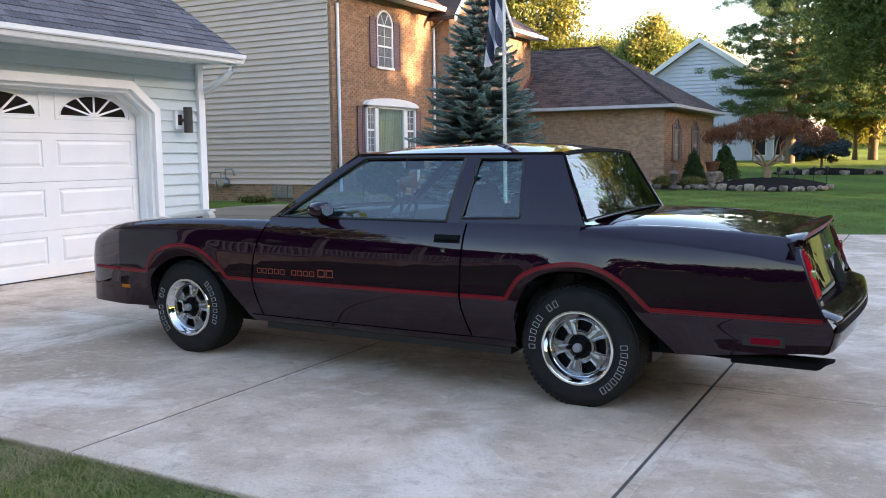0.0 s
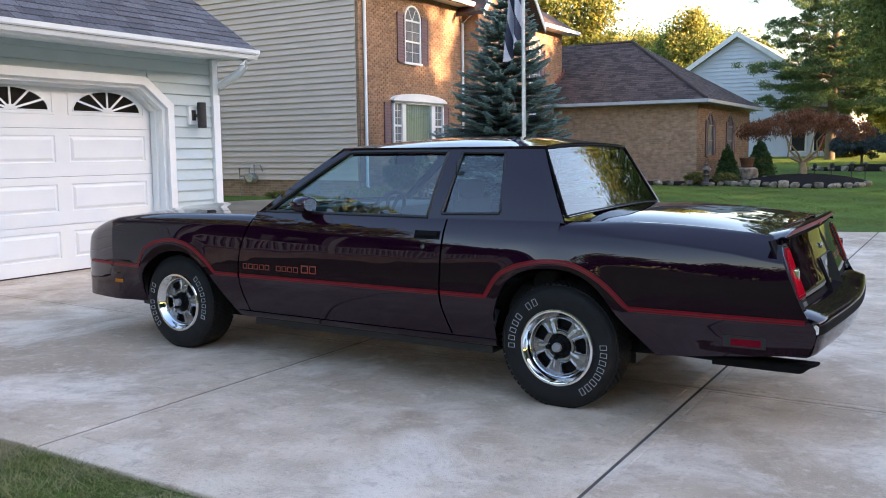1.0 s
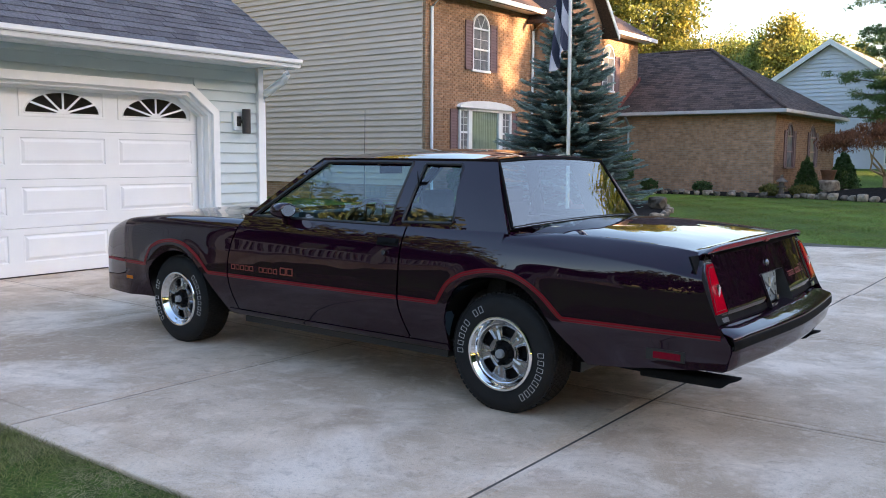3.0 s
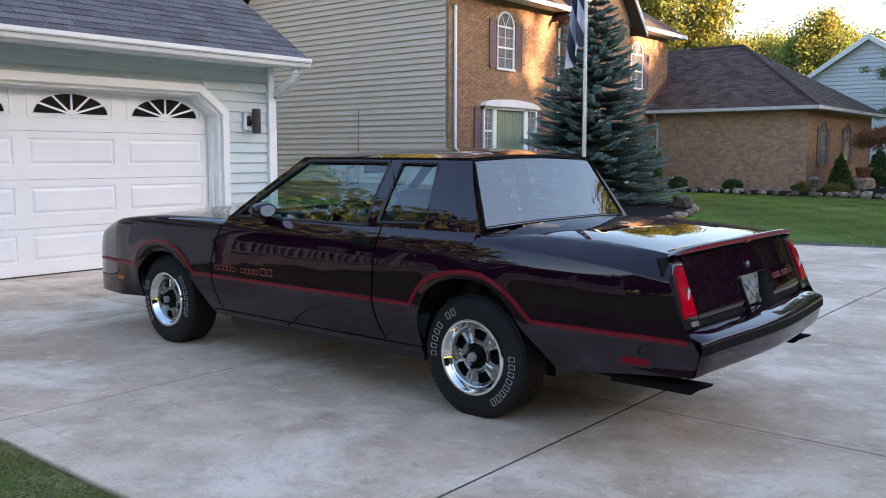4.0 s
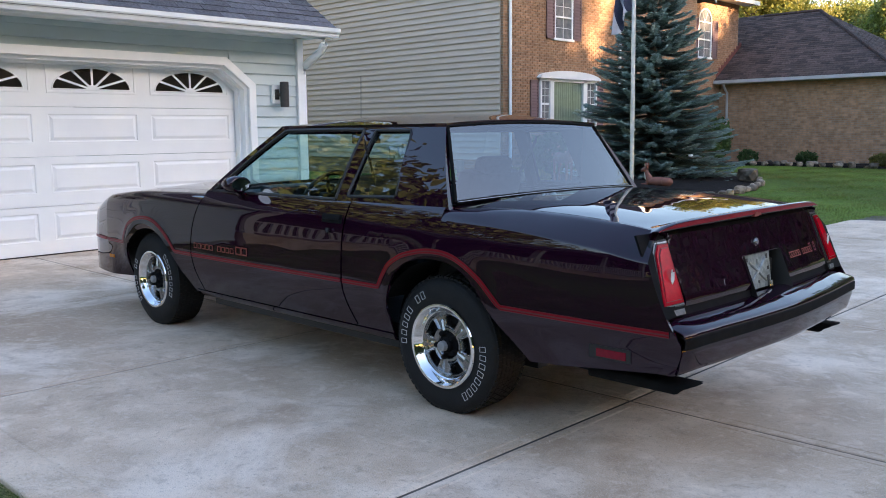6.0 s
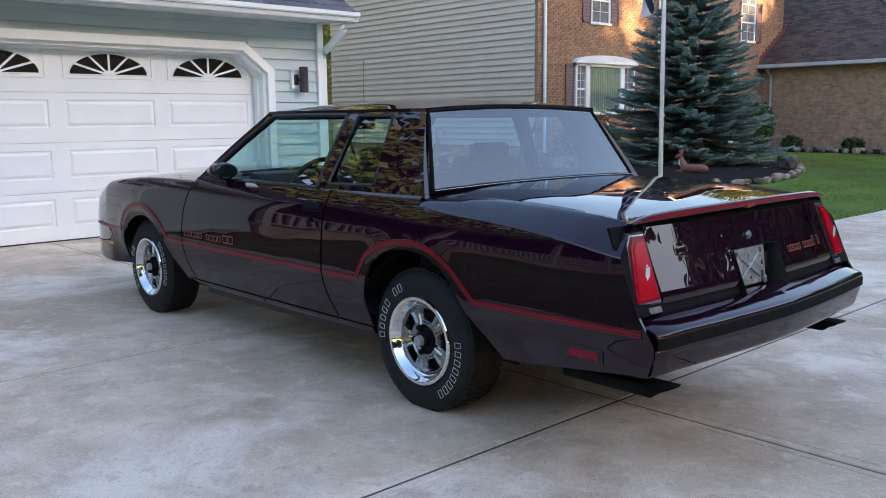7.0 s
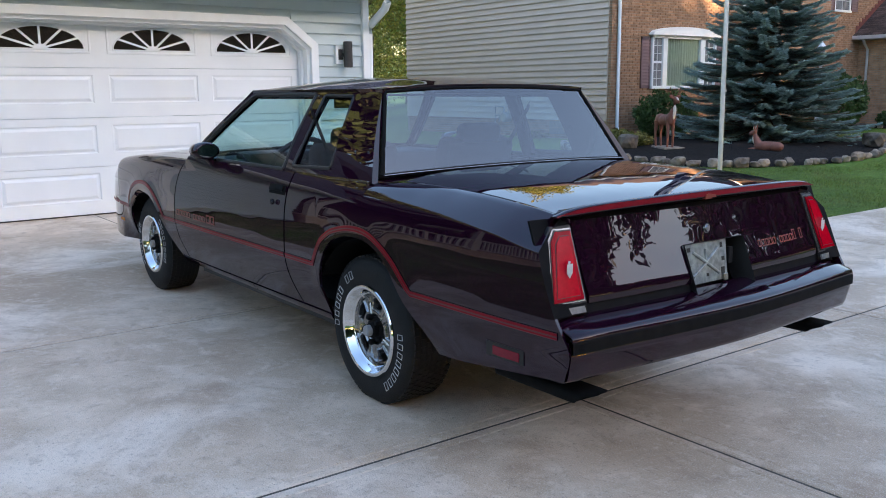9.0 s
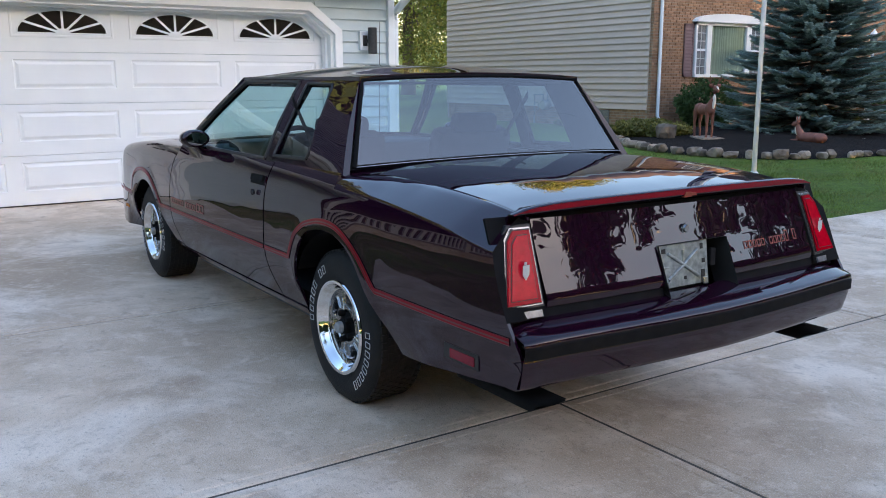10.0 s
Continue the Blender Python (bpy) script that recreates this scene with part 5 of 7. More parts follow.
def curved_glass(name, foot, head, bulge_f, bulge_h, material, label, n=17, m=9, thick=0.0):
    """A bent screen from its foot (x, half y, z) to its head; bulge pushes the middle out along x."""
    rows = []
    for v in span(0, 1, m):
        row = []
        for u in span(-1, 1, n):
            x = foot[0] * (1 - v) + head[0] * v + (bulge_f * (1 - v) + bulge_h * v) * (1 - u * u)
            y = u * (foot[1] * (1 - v) + head[1] * v)
            z = foot[2] * (1 - v) + head[2] * v + (0.018 * v) * (1 - u * u) + (0.016 * (1 - v)) * (1 - u * u)
            row.append(Vector((x, y, z)))
        rows.append(row)
    return part(name, sheet(rows, thick, foot[0] > -1), material, car, label, smooth=60), rows


_, wrows = curved_glass("windscreen", (-1.985, 0.765, 0.955), (-1.50, 0.605, 1.325), -0.09, -0.06, M_GLASS, "raked clear windscreen")
_, brows = curved_glass("rear_window", (0.005, 0.735, 0.972), (-0.172, 0.598, 1.318), 0.030, 0.0, M_GLASSR, "upright tinted rear window")
for rr, nm in ((wrows, "windscreen_trim"), (brows, "rear_window_trim")):
    loop = rr[0] + [r[-1] for r in rr[1:]] + rr[-1][::-1][1:] + [r[0] for r in rr[::-1][1:]]
    bm = bmesh.new()
    tube(bm, loop, 0.009, 6)
    part(nm, bm, M_MATTE, car, "black screen surround", smooth=50)
bm = bmesh.new()
tube(bm, [p + Vector((0.016, 0, 0.002)) for p in brows[0]], 0.0022, 6)
part("bright_moulding", bm, M_CHROMED, car, "thin bright moulding under the rear window", smooth=50)


# nose fascia: the flank profile carried round the front corners
half = [(half_w(-3.418), -3.418), (half_w(-3.52), -3.52), (half_w(-3.64), -3.64), (half_w(-3.74), -3.74), (0.728, -3.80), (0.70, -3.832), (0.63, -3.858), (0.48, -3.885), (0.25, -3.90), (0.0, -3.905)]
plan = [Vector((x, -y)) for y, x in half] + [Vector((x, y)) for y, x in half[::-1][1:]]
rows = []
for i, p in enumerate(plan):
    d = plan[min(i + 1, len(plan) - 1)] - plan[max(i - 1, 0)]
    n = Vector((-d.y, d.x)).normalized() * -1
    if i in (0, len(plan) - 1):
        n = Vector((0, -1 if i == 0 else 1))
    if n.dot(p - Vector((-3.0, 0))) < 0:
        n = -n
    a = min(1.0, max(0.0, (-3.418 - p.x) / 0.2))
    zs = shoulder(p.x)
    row = []
    for k in range(16):
        z = 0.295 + (zs - 0.055 - 0.295) * k / 15
        q = p - n * ((side_in(z) if z > 0.56 else 0.004) + a * 0.020 * max(0.0, (z - 0.5) / 0.25) ** 1.5)
        row.append(Vector((q.x, q.y, z)))
    z_t = zs - 0.055
    top = row[-1].copy()
    z2 = zs + 0.004 + 0.012 * a
    for k in range(1, 7):
        t = k / 6
        off = 2 * t * (1 - t) * 0.022 + t * t * 0.085
        z = (1 - t) ** 2 * z_t + 2 * t * (1 - t) * (z2 + 0.002) + t * t * z2
        row.append(Vector((top.x - n.x * off, top.y - n.y * off, z)))
    e = row[-1].copy()
    tx = max(e.x, -3.545)
    goal = Vector((tx, max(-0.632, min(0.632, e.y)), 0))
    goal.z = top_z(max(tx, -3.545), goal.y, hood_crown) - 0.003
    for k in range(1, 4):
        row.append(e.lerp(goal, k / 3))
    rows.append(row)
nose = part("nose_fascia", sheet(rows, 0.0, True), M_PAINT, car, "smooth maroon nose fascia", smooth=40)
for s in (-1, 1):
    bm = bmesh.new()
    box(bm, -3.44, -3.36, -0.004, 0.004, -0.012, 0.012, bevel=0.003)
    bmesh.ops.translate(bm, verts=bm.verts[:], vec=(0.04, s * (side_y(-3.40, 0.42) + 0.004), 0.425))
    part("turn_marker", bm, M_AMBER, car, "small amber front marker")
    rows = [[Vector((x, s * (half_w(x) + 0.004), z)) for z in (0.537, 0.556)] for x in span(-3.42, -3.72, 8)]
    part("pinstripe", sheet(rows, 0.0, s < 0), M_RED, nose)
part("air_dam", boxes((-3.68, -3.15, -0.64, 0.64, 0.255, 0.297)), M_BLACKTRIM, car)

# tail: panel, lamps, bumper, spoiler
def tail_x(y, z):
    return 1.024 + (0.905 - z) * 0.395 + 0.042 * (1 - (y / 0.82) ** 2)


def tail_patch(name, y0, y1, z0, z1, material, proud, label="", parent=car, skew=0.0, nu=10, nv=6, thick=0.01):
    """A piece on the sloping tail; skew moves its foot outward."""
    rows = []
    for i in range(nu):
        row = []
        for j in range(nv):
            v = j / (nv - 1)
            z = z0 + (z1 - z0) * v
            y = y0 + (y1 - y0) * i / (nu - 1)
            y += skew * (1 - v)
            row.append(Vector((tail_x(y, z) + proud, y, z)))
        rows.append(row)
    return part(name, sheet(rows, thick), material, parent, label, smooth=35)


tail = tail_patch("tail_panel", -0.825, -0.185, 0.585, 0.905, M_MATTE, -0.016, "dark tail panel behind the lamps", nu=14)
tail_patch("tail_panel", 0.170, 0.825, 0.585, 0.905, M_MATTE, -0.016, parent=tail, nu=14)
tail_patch("tail_panel", -0.185, 0.170, 0.768, 0.905, M_MATTE, -0.016, parent=tail, nu=8)


def lid_piece(y0, y1, z0, z1):
    """Painted lid face, gently bowed from top to bottom."""
    rows = []
    for y in span(y0, y1, 14):
        rows.append([Vector((tail_x(y, z) + 0.003 - 0.0045 * (1 - ((z - 0.765) / 0.135) ** 2) - 0.012 * max(0.0, 0.650 - z) / 0.017, y, z)) for z in span(z0, z1, 13)])
    part("lid_face", sheet(rows, 0.010), M_PAINT, tail, smooth=45)


# lid face in three pieces round the plate pocket
lid_piece(-0.676, -0.183, 0.633, 0.895)
lid_piece(0.167, 0.676, 0.633, 0.895)
lid_piece(-0.183, 0.167, 0.768, 0.895)
bm = bmesh.new()
for (a, b) in (((-0.183, 0.600), (-0.183, 0.768)), ((-0.183, 0.768), (0.167, 0.768)), ((0.167, 0.768), (0.167, 0.600))):
    q = []
    for (y, z) in (a, b):
        q.append((Vector((tail_x(y, z) + 0.010, y, z)), Vector((tail_x(y, z) - 0.085, y * 0.90, z - (0.015 if z > 0.7 else 0)))))
    vs = [bm.verts.new(p) for p in (q[0][0], q[1][0], q[1][1], q[0][1])]
    bm.faces.new(vs)
box(bm, 1.00, 1.03, -0.175, 0.155, 0.59, 0.775)
part("plate_pocket", bm, M_BLACKTRIM, tail, "black licence plate pocket")
# bracket with crossed ribs
PLATE = pose(1.128, -0.062, 0.690, 0, -7, 0)


def on_plate(bm):
    bmesh.ops.transform(bm, matrix=PLATE, verts=bm.verts[:])
    return bm


bracket = part("plate_bracket", on_plate(boxes((-0.002, 0.002, -0.122, 0.130, -0.074, 0.076), bevel=0.001)), M_GALV, tail, "bare galvanised plate bracket with crossed ribs")
bm = bmesh.new()
for d in (-1, 1):
    tube(bm, [(0.002, 0.004 - 0.075, -d * 0.046), (0.005, 0.004, 0.0), (0.002, 0.004 + 0.075, d * 0.046)], 0.0065, 8)
tube(bm, [(0.002, 0.004, 0.012), (0.003, 0.004, 0.052)], 0.005, 8)
tube(bm, [(0.002, -0.07, -0.002), (0.002, -0.10, -0.002)], 0.004, 6)
part("rib", on_plate(bm), M_GALV, bracket, smooth=60)
for y, z, a, b in ((-0.092, 0.056, 0.010, 0.008), (0.100, 0.056, 0.007, 0.010), (-0.098, -0.058, 0.012, 0.012), (0.104, -0.045, 0.010, 0.018), (0.012, -0.046, 0.006, 0.006), (0.108, 0.004, 0.008, 0.008)):
    part("slot", on_plate(boxes((0.001, 0.0035, y - a, y + a, z - b, z + b))), M_BLACKTRIM, bracket)
for y in (-0.098, 0.104):
    part("clip", on_plate(boxes((0.002, 0.016, y - 0.013, y + 0.013, -0.078, -0.050), bevel=0.003)), M_CHROMED, bracket)
part("plate_lamp", boxes((1.085, 1.105, 0.118, 0.144, 0.66, 0.725), bevel=0.004), M_DASH, tail)
bm = bmesh.new()
lathe(bm, [(0.0, 0.010), (0.011, 0.010), (0.014, 0.004), (0.018, 0.004), (0.019, 0.0)], 18, "x")
bmesh.ops.translate(bm, verts=bm.verts[:], vec=(tail_x(-0.03, 0.812) + 0.001, -0.03, 0.812))
part("trunk_lock", bm, M_CHROMED, tail, "round trunk lock", smooth=40)
for k in range(13):
    if k in (5, 11):
        continue
    y0 = 0.262 + k * 0.0262
    hgt = 0.036 if k >= 10 else 0.022
    for y_a, y_b, z_a, z_b in ((y0, y0 + 0.022, 0.712, 0.7165), (y0, y0 + 0.022, 0.712 + hgt, 0.7165 + hgt), (y0, y0 + 0.005, 0.712, 0.7165 + hgt), (y0 + 0.017, y0 + 0.022, 0.712, 0.7165 + hgt)):
        tail_patch("decal_block", y_a, y_b, z_a, z_b, M_ORANGE, 0.0008, parent=tail, nu=2, nv=2, thick=0)


def lamp_outline(s, g):
    """Five-cornered lamp outline in y and z, grown by g."""
    pts = [(0.706 - g, 0.655 - g), (0.694 - g, 0.866 + g), (0.754 + g * 0.7, 0.866 + g), (0.781 + g, 0.836 + g * 0.5), (0.828 + g, 0.653 - g)]
    return [(s * y, z) for y, z in pts]


def lamp_plate(name, s, outline, proud, thick, material, parent, label=""):
    """A solid plate of the given outline lying on the sloping tail."""
    bm = bmesh.new()
    front = [bm.verts.new((tail_x(y, z) + proud, y, z)) for y, z in outline]
    back = [bm.verts.new((tail_x(y, z) + proud - thick, y, z)) for y, z in outline]
    n = len(outline)
    bm.faces.new(front)
    bm.faces.new(back[::-1])
    for i in range(n):
        bm.faces.new((front[i], back[i], back[(i + 1) % n], front[(i + 1) % n]))
    bmesh.ops.recalc_face_normals(bm, faces=bm.faces[:])
    bmesh.ops.bevel(bm, geom=[e for e in bm.edges if all(v in front for v in e.verts)], offset=0.002, segments=2, affect="EDGES")
    return part(name, bm, material, parent, label, smooth=40)


for s in (-1, 1):
    lampset = lamp_plate("tail_lamp", s, lamp_outline(s, 0.015), 0.002, 0.015, M_BLACKTRIM, car, "red tail lamp with bright surround")
    lamp_plate("surround", s, lamp_outline(s, 0.0078), 0.006, 0.008, M_CHROMED, lampset, "thin bright metal surround")
    lamp_plate("seal", s, lamp_outline(s, 0.0055), 0.008, 0.006, M_BLACKTRIM, lampset)
    lens = lamp_plate("lens", s, lamp_outline(s, 0.0), 0.013, 0.010, M_LENS, lampset, "red lens")
    lamp_plate("lens_line", s, lamp_outline(s, -0.010), 0.0140, 0.006, M_BLACKTRIM, lens, "thin dark line on the lens")
    lamp_plate("inner_lens", s, lamp_outline(s, -0.0125), 0.0160, 0.006, M_LENSD, lens, "ribbed red lens field")
    cy, cz = s * 0.748, 0.748
    x0 = tail_x(cy, cz) + 0.014
    bm = bmesh.new()
    prism(bm, [(cy - 0.013, cz + 0.022), (cy + 0.013, cz + 0.022), (cy + 0.013, cz - 0.008), (cy, cz - 0.026), (cy - 0.013, cz - 0.008)], "x", x0 - 0.008, x0 + 0.012)
    box(bm, x0 - 0.008, x0 + 0.009, cy - 0.005, cy + 0.005, cz + 0.022, cz + 0.031)
    part("crest", bm, M_CHROME, lampset, "small silver shield emblem")
    y0, y1 = sorted((s * 0.705, s * 0.812))
    tail_patch("reverse_lamp", y0, y1, 0.612, 0.632, M_CLEAR, 0.004, parent=tail, label="clear reversing lamp")

# bumper cover: swept profile
def bumper_row(y):
    f = y / 0.842
    x0 = 1.292 - 0.062 * abs(f) ** 1.6 - 0.030 * abs(f) ** 40
    return x0, y
rows_top, rows_strip, rows_low = [], [], []
for y in span(-0.829, 0.829, 61):
    x0, _ = bumper_row(y)
    e = 0.010 * abs(y / 0.829) ** 16
    rows_top.append([Vector((x0 + dx, y, z - e)) for dx, z in ((-0.165, 0.597), (-0.15, 0.603), (-0.135, 0.603), (-0.08, 0.592), (-0.012, 0.571), (-0.003, 0.567), (0.0, 0.560), (0.0, 0.556))])
    rows_strip.append([Vector((x0 + dx, y, z - e)) for dx, z in ((-0.012, 0.559), (-0.004, 0.557), (0.004, 0.550), (0.004, 0.516), (-0.010, 0.514), (-0.014, 0.512))])
    rows_low.append([Vector((x0 + dx, y * (1 - 0.008 * max(0.0, min(1.0, (0.508 - z) / 0.09))), z - e)) for dx, z in ((-0.010, 0.5135), (-0.007, 0.508), (-0.010, 0.49), (-0.024, 0.435), (-0.030, 0.422), (-0.045, 0.414), (-0.12, 0.412))])
bumper = part("rear_bumper", sheet(rows_top, 0.006), M_PAINT, car, "body-coloured rear bumper with black strip", smooth=40)
part("rub_strip", sheet(rows_strip, 0.004), M_MATTE, bumper, "black rubber strip", smooth=40)
part("lower_cover", sheet(rows_low, 0.006), M_PAINT, bumper, smooth=40)
# spoiler
rows = []
for y in span(-0.752, 0.752, 33):
    f = abs(y / 0.752)
    fall = max(0.0, abs(y) - 0.69) * 0.70
    lift = (1 - f ** 12) * 1.0
    zb = top_z(1.0, y, deck_crown)
    base, tip = 0.965, 1.054 + 0.034 * (1 - f * f)
    h = 0.024 * lift + 0.014
    rows.append([Vector((base - 0.02, y, zb + 0.001 - fall)), Vector((base + 0.02, y, zb + 0.008 * lift + 0.001 - fall * 0.9)), Vector((tip - 0.02, y, zb - 0.012 + h)), Vector((tip, y, zb - 0.010 + h)), Vector((tip + 0.006, y, zb - 0.014 + h)), Vector((tip + 0.004, y, zb - 0.012 - 0.018 * lift + h * 0.8)), Vector((tip - 0.02, y, zb - 0.012 - 0.020 * lift + h * 0.5)), Vector((base + 0.05, y, zb - 0.020 - fall))])
bm = bmesh.new()
prism(bm, [(0.95, 0.85), (0.95, 0.904), (1.012, 0.904), (1.034, 0.866), (1.034, 0.85)], "y", -0.688, 0.688)
part("tail_beam", bm, M_PAINT, car)
bm = sheet(rows, 0.0)
for row, turn in ((rows[0], 1), (rows[-1], -1)):
    bm.faces.new([bm.verts.new(p) for p in row[::turn]])
spoiler = part("rear_spoiler", bm, M_PAINT, car, "maroon lip spoiler edged with red", smooth=50)
rows = [[r[4] + Vector((0.0015, 0, -0.001)), r[5] + Vector((0.0018, 0, 0.004))] for r in rows]
part("pinstripe", sheet(rows, 0.0), M_RED, spoiler, "red edge stripe")
bm = bmesh.new()
prism(bm, [(-0.032, 0.919), (0.004, 0.919), (0.010, 0.923), (0.034, 0.923), (0.028, 0.933), (0.006, 0.933), (0.0, 0.937), (-0.024, 0.937)], "x", 1.080, 1.0972)
part("emblem", bm, M_ORANGE, spoiler, "plain orange emblem")

# underside, exhaust
for dims in ((-3.5, 0.30, -0.50, 0.50, 0.20, 0.32), (-2.2, -0.45, -0.68, 0.68, 0.205, 0.264), (0.50, 1.12, -0.72, 0.72, 0.43, 0.46), (-3.62, -3.16, -0.66, 0.66, 0.30, 0.72), (0.5, 1.01, -0.70, 0.70, 0.461, 0.83), (-2.2, -2.1, -0.70, 0.70, 0.301, 0.88), (-3.15, -2.201, -0.49, 0.49, 0.321, 0.86), (-0.44, 0.499, -0.49, 0.49, 0.321, 0.90)):
    part("underbody_panel", boxes(dims), M_BLACKTRIM, car, "black underbody panel")
for s in (-1, 1):
    bm = bmesh.new()
    tube(bm, [(0.30, s * 0.55, 0.30), (0.60, s * 0.66, 0.335), (0.85, s * 0.69, 0.335)], 0.030, 12)
    for k in range(2):
        w_, h_ = (0.058, 0.026) if k == 0 else (0.053, 0.021)
        ring = []
        for px in (0.75, 0.95, 1.12):
            ring.append([bm.verts.new((px + (0.045 * (math.sin(t) + 1) if px > 1.1 else 0), s * 0.69 + w_ * math.copysign(abs(math.cos(t)) ** 0.5, math.cos(t)), 0.325 + h_ * math.copysign(abs(math.sin(t)) ** 0.6, math.sin(t)))) for t in (2 * math.pi * i / 20 for i in range(20))])
        for q, w2 in zip(ring, ring[1:]):
            for i in range(20):
                bm.faces.new((q[i], q[(i + 1) % 20], w2[(i + 1) % 20], w2[i]))
    part("exhaust_pipe", bm, M_MATTE, car, "black exhaust tail pipe", smooth=50)


# wheels
def make_wheel(name):
    w = part(name, lathe(bmesh.new(), [(0.192, -0.098), (0.205, -0.104), (0.225, -0.108), (0.262, -0.110), (0.292, -0.104), (0.309, -0.092), (0.320, -0.078), (0.3245, -0.060), (0.3255, -0.03), (0.326, 0.0), (0.3255, 0.05), (0.3245, 0.088), (0.312, 0.118), (0.28, 0.132), (0.22, 0.130), (0.192, 0.124), (0.190, 0.0), (0.192, -0.098)], 64), M_RUBBER, car, "wheel with black raised-letter tyre and chrome rally rim", smooth=30)
    # tread blocks
    bm = bmesh.new()
    for k in range(64):
        t0 = 2 * math.pi * k / 64
        for j, y in enumerate((-0.070, -0.042, -0.014, 0.014, 0.042, 0.070, 0.098)):
            t = t0 + (0.05 if j % 2 else 0)
            r = 0.3245 - (0.002 if abs(y) > 0.05 else 0)
            p = Vector((math.cos(t) * r, y, math.sin(t) * r))
            box(bm, -0.0045, 0.0045, -0.0115, 0.0115, -0.012, 0.012, m=Matrix.Translation(p) @ Euler((0, -t, 0)).to_matrix().to_4x4())
    part("tread", bm, M_RUBBER, w)
    rim = part("rim", lathe(bmesh.new(), [(0.199, -0.100), (0.2035, -0.108), (0.200, -0.114), (0.192, -0.1155), (0.186, -0.113), (0.178, -0.100), (0.167, -0.086), (0.165, -0.080), (0.160, -0.076), (0.157, -0.060), (0.155, -0.040)], 72), M_CHROME, w, "polished chrome trim ring", smooth=35)
    # pressed disc: five windows with raised lips, ribs running in to the hub
    disc = bmesh.new()
    prof_y = lerp_table([(0.0, -0.060), (0.058, -0.060), (0.066, -0.068), (0.085, -0.066), (0.12, -0.062), (0.148, -0.058), (0.160, -0.050)])
    nr, nt = 34, 260

    def disc_y(r, ang):
        a = abs((math.degrees(ang) + 18) % 72 - 36)
        half = 0.024 + 0.30 * (r - 0.088)
        d = max(r * math.radians(a) - min(half, 0.038), 0.094 - r, r - 0.143)
        side = max(0.0, min(1.0, (-d + 0.0015) / 0.003))
        lip = 0.0085 * math.exp(-((d - 0.006) / 0.0055) ** 2)
        rib = 0.006 * math.exp(-(((a - 36) * math.radians(1) * r) / 0.010) ** 2) * (1 if r < 0.12 else 0.4)
        return prof_y(r) - (lip + rib) * (1 - side) + 0.050 * side
    rings = []
    for r in span(0.052, 0.160, nr):
        rings.append([disc.verts.new((r * math.cos(t), disc_y(r, t), r * math.sin(t))) for t in (2 * math.pi * k / nt for k in range(nt))])
    for a, b in zip(rings, rings[1:]):
        for k in range(nt):
            disc.faces.new((a[k], a[(k + 1) % nt], b[(k + 1) % nt], b[k]))
    part("rim_disc", disc, M_ARGENT, w, "argent five-window disc", smooth=55)
    # black disc put in for the shade seen through the rim windows
    part("brake_drum", lathe(bmesh.new(), [(0.0, -0.030), (0.154, -0.030), (0.154, 0.06), (0.0, 0.06)], 32), M_MATTE, w, "black disc for the dark behind the rim windows")
    hub = part("hub", lathe(bmesh.new(), [(0.0, -0.096), (0.030, -0.096), (0.035, -0.090), (0.037, -0.072), (0.056, -0.066), (0.058, -0.050)], 28), M_MATTE, w, "black hub", smooth=30)
    part("cap", lathe(bmesh.new(), [(0.0, -0.120), (0.018, -0.1195), (0.023, -0.116), (0.0245, -0.108), (0.025, -0.095)], 28), M_CAP, hub, "grey round centre cap", smooth=30)
    for k in range(5):
        t = 2 * math.pi * k / 5 + math.radians(54)
        bm = bmesh.new()
        lathe(bm, [(0.0, -0.096), (0.009, -0.096), (0.013, -0.090), (0.014, -0.066)], 6)
        bmesh.ops.translate(bm, verts=bm.verts[:], vec=(0.058 * math.cos(t), 0, 0.058 * math.sin(t)))
        part("lug_nut", bm, M_MATTE, w, "black lug nut")
    # raised white characters as outlined blocks
    def letters(start, count, step, skip=()):
        for k in range(count):
            if k in skip:
                continue
            t = math.radians(start - k * step)
            bm = bmesh.new()
            hw_, hh, th = 0.0120, 0.0180, 0.0018
            for (x0, x1, z0, z1) in ((-hw_, hw_, hh - th, hh), (-hw_, hw_, -hh, -hh + th), (-hw_, -hw_ + th, -hh, hh), (hw_ - th, hw_, -hh, hh)):
                box(bm, x0, x1, -0.0012, 0.0012, z0, z1)
            r = 0.257
            m = Matrix.Translation((r * math.cos(t), -0.1105, r * math.sin(t))) @ Euler((0, math.pi / 2 - t, 0)).to_matrix().to_4x4()
            bmesh.ops.transform(bm, matrix=m, verts=bm.verts[:])
            part("tyre_character", bm, M_WHITELET, w)
    letters(195, 8, 9.2, (5,))
    letters(18, 8, 8.8)
    return w


wheel = make_wheel("wheel")
SIZE = Matrix.Scale(0.985, 4)
wheel.matrix_basis = pose(-0.010, -0.712, 0.313, 0, 12, 0) @ SIZE
for (x, y, flip, spin) in ((-2.790, -0.700, 0, -25), (-0.010, 0.712, 180, 40), (-2.790, 0.700, 180, 10)):
    copy_thing(wheel, pose(x, y, 0.313, 0, spin, 0) @ pose(0, 0, 0, 0, 0, flip) @ SIZE)

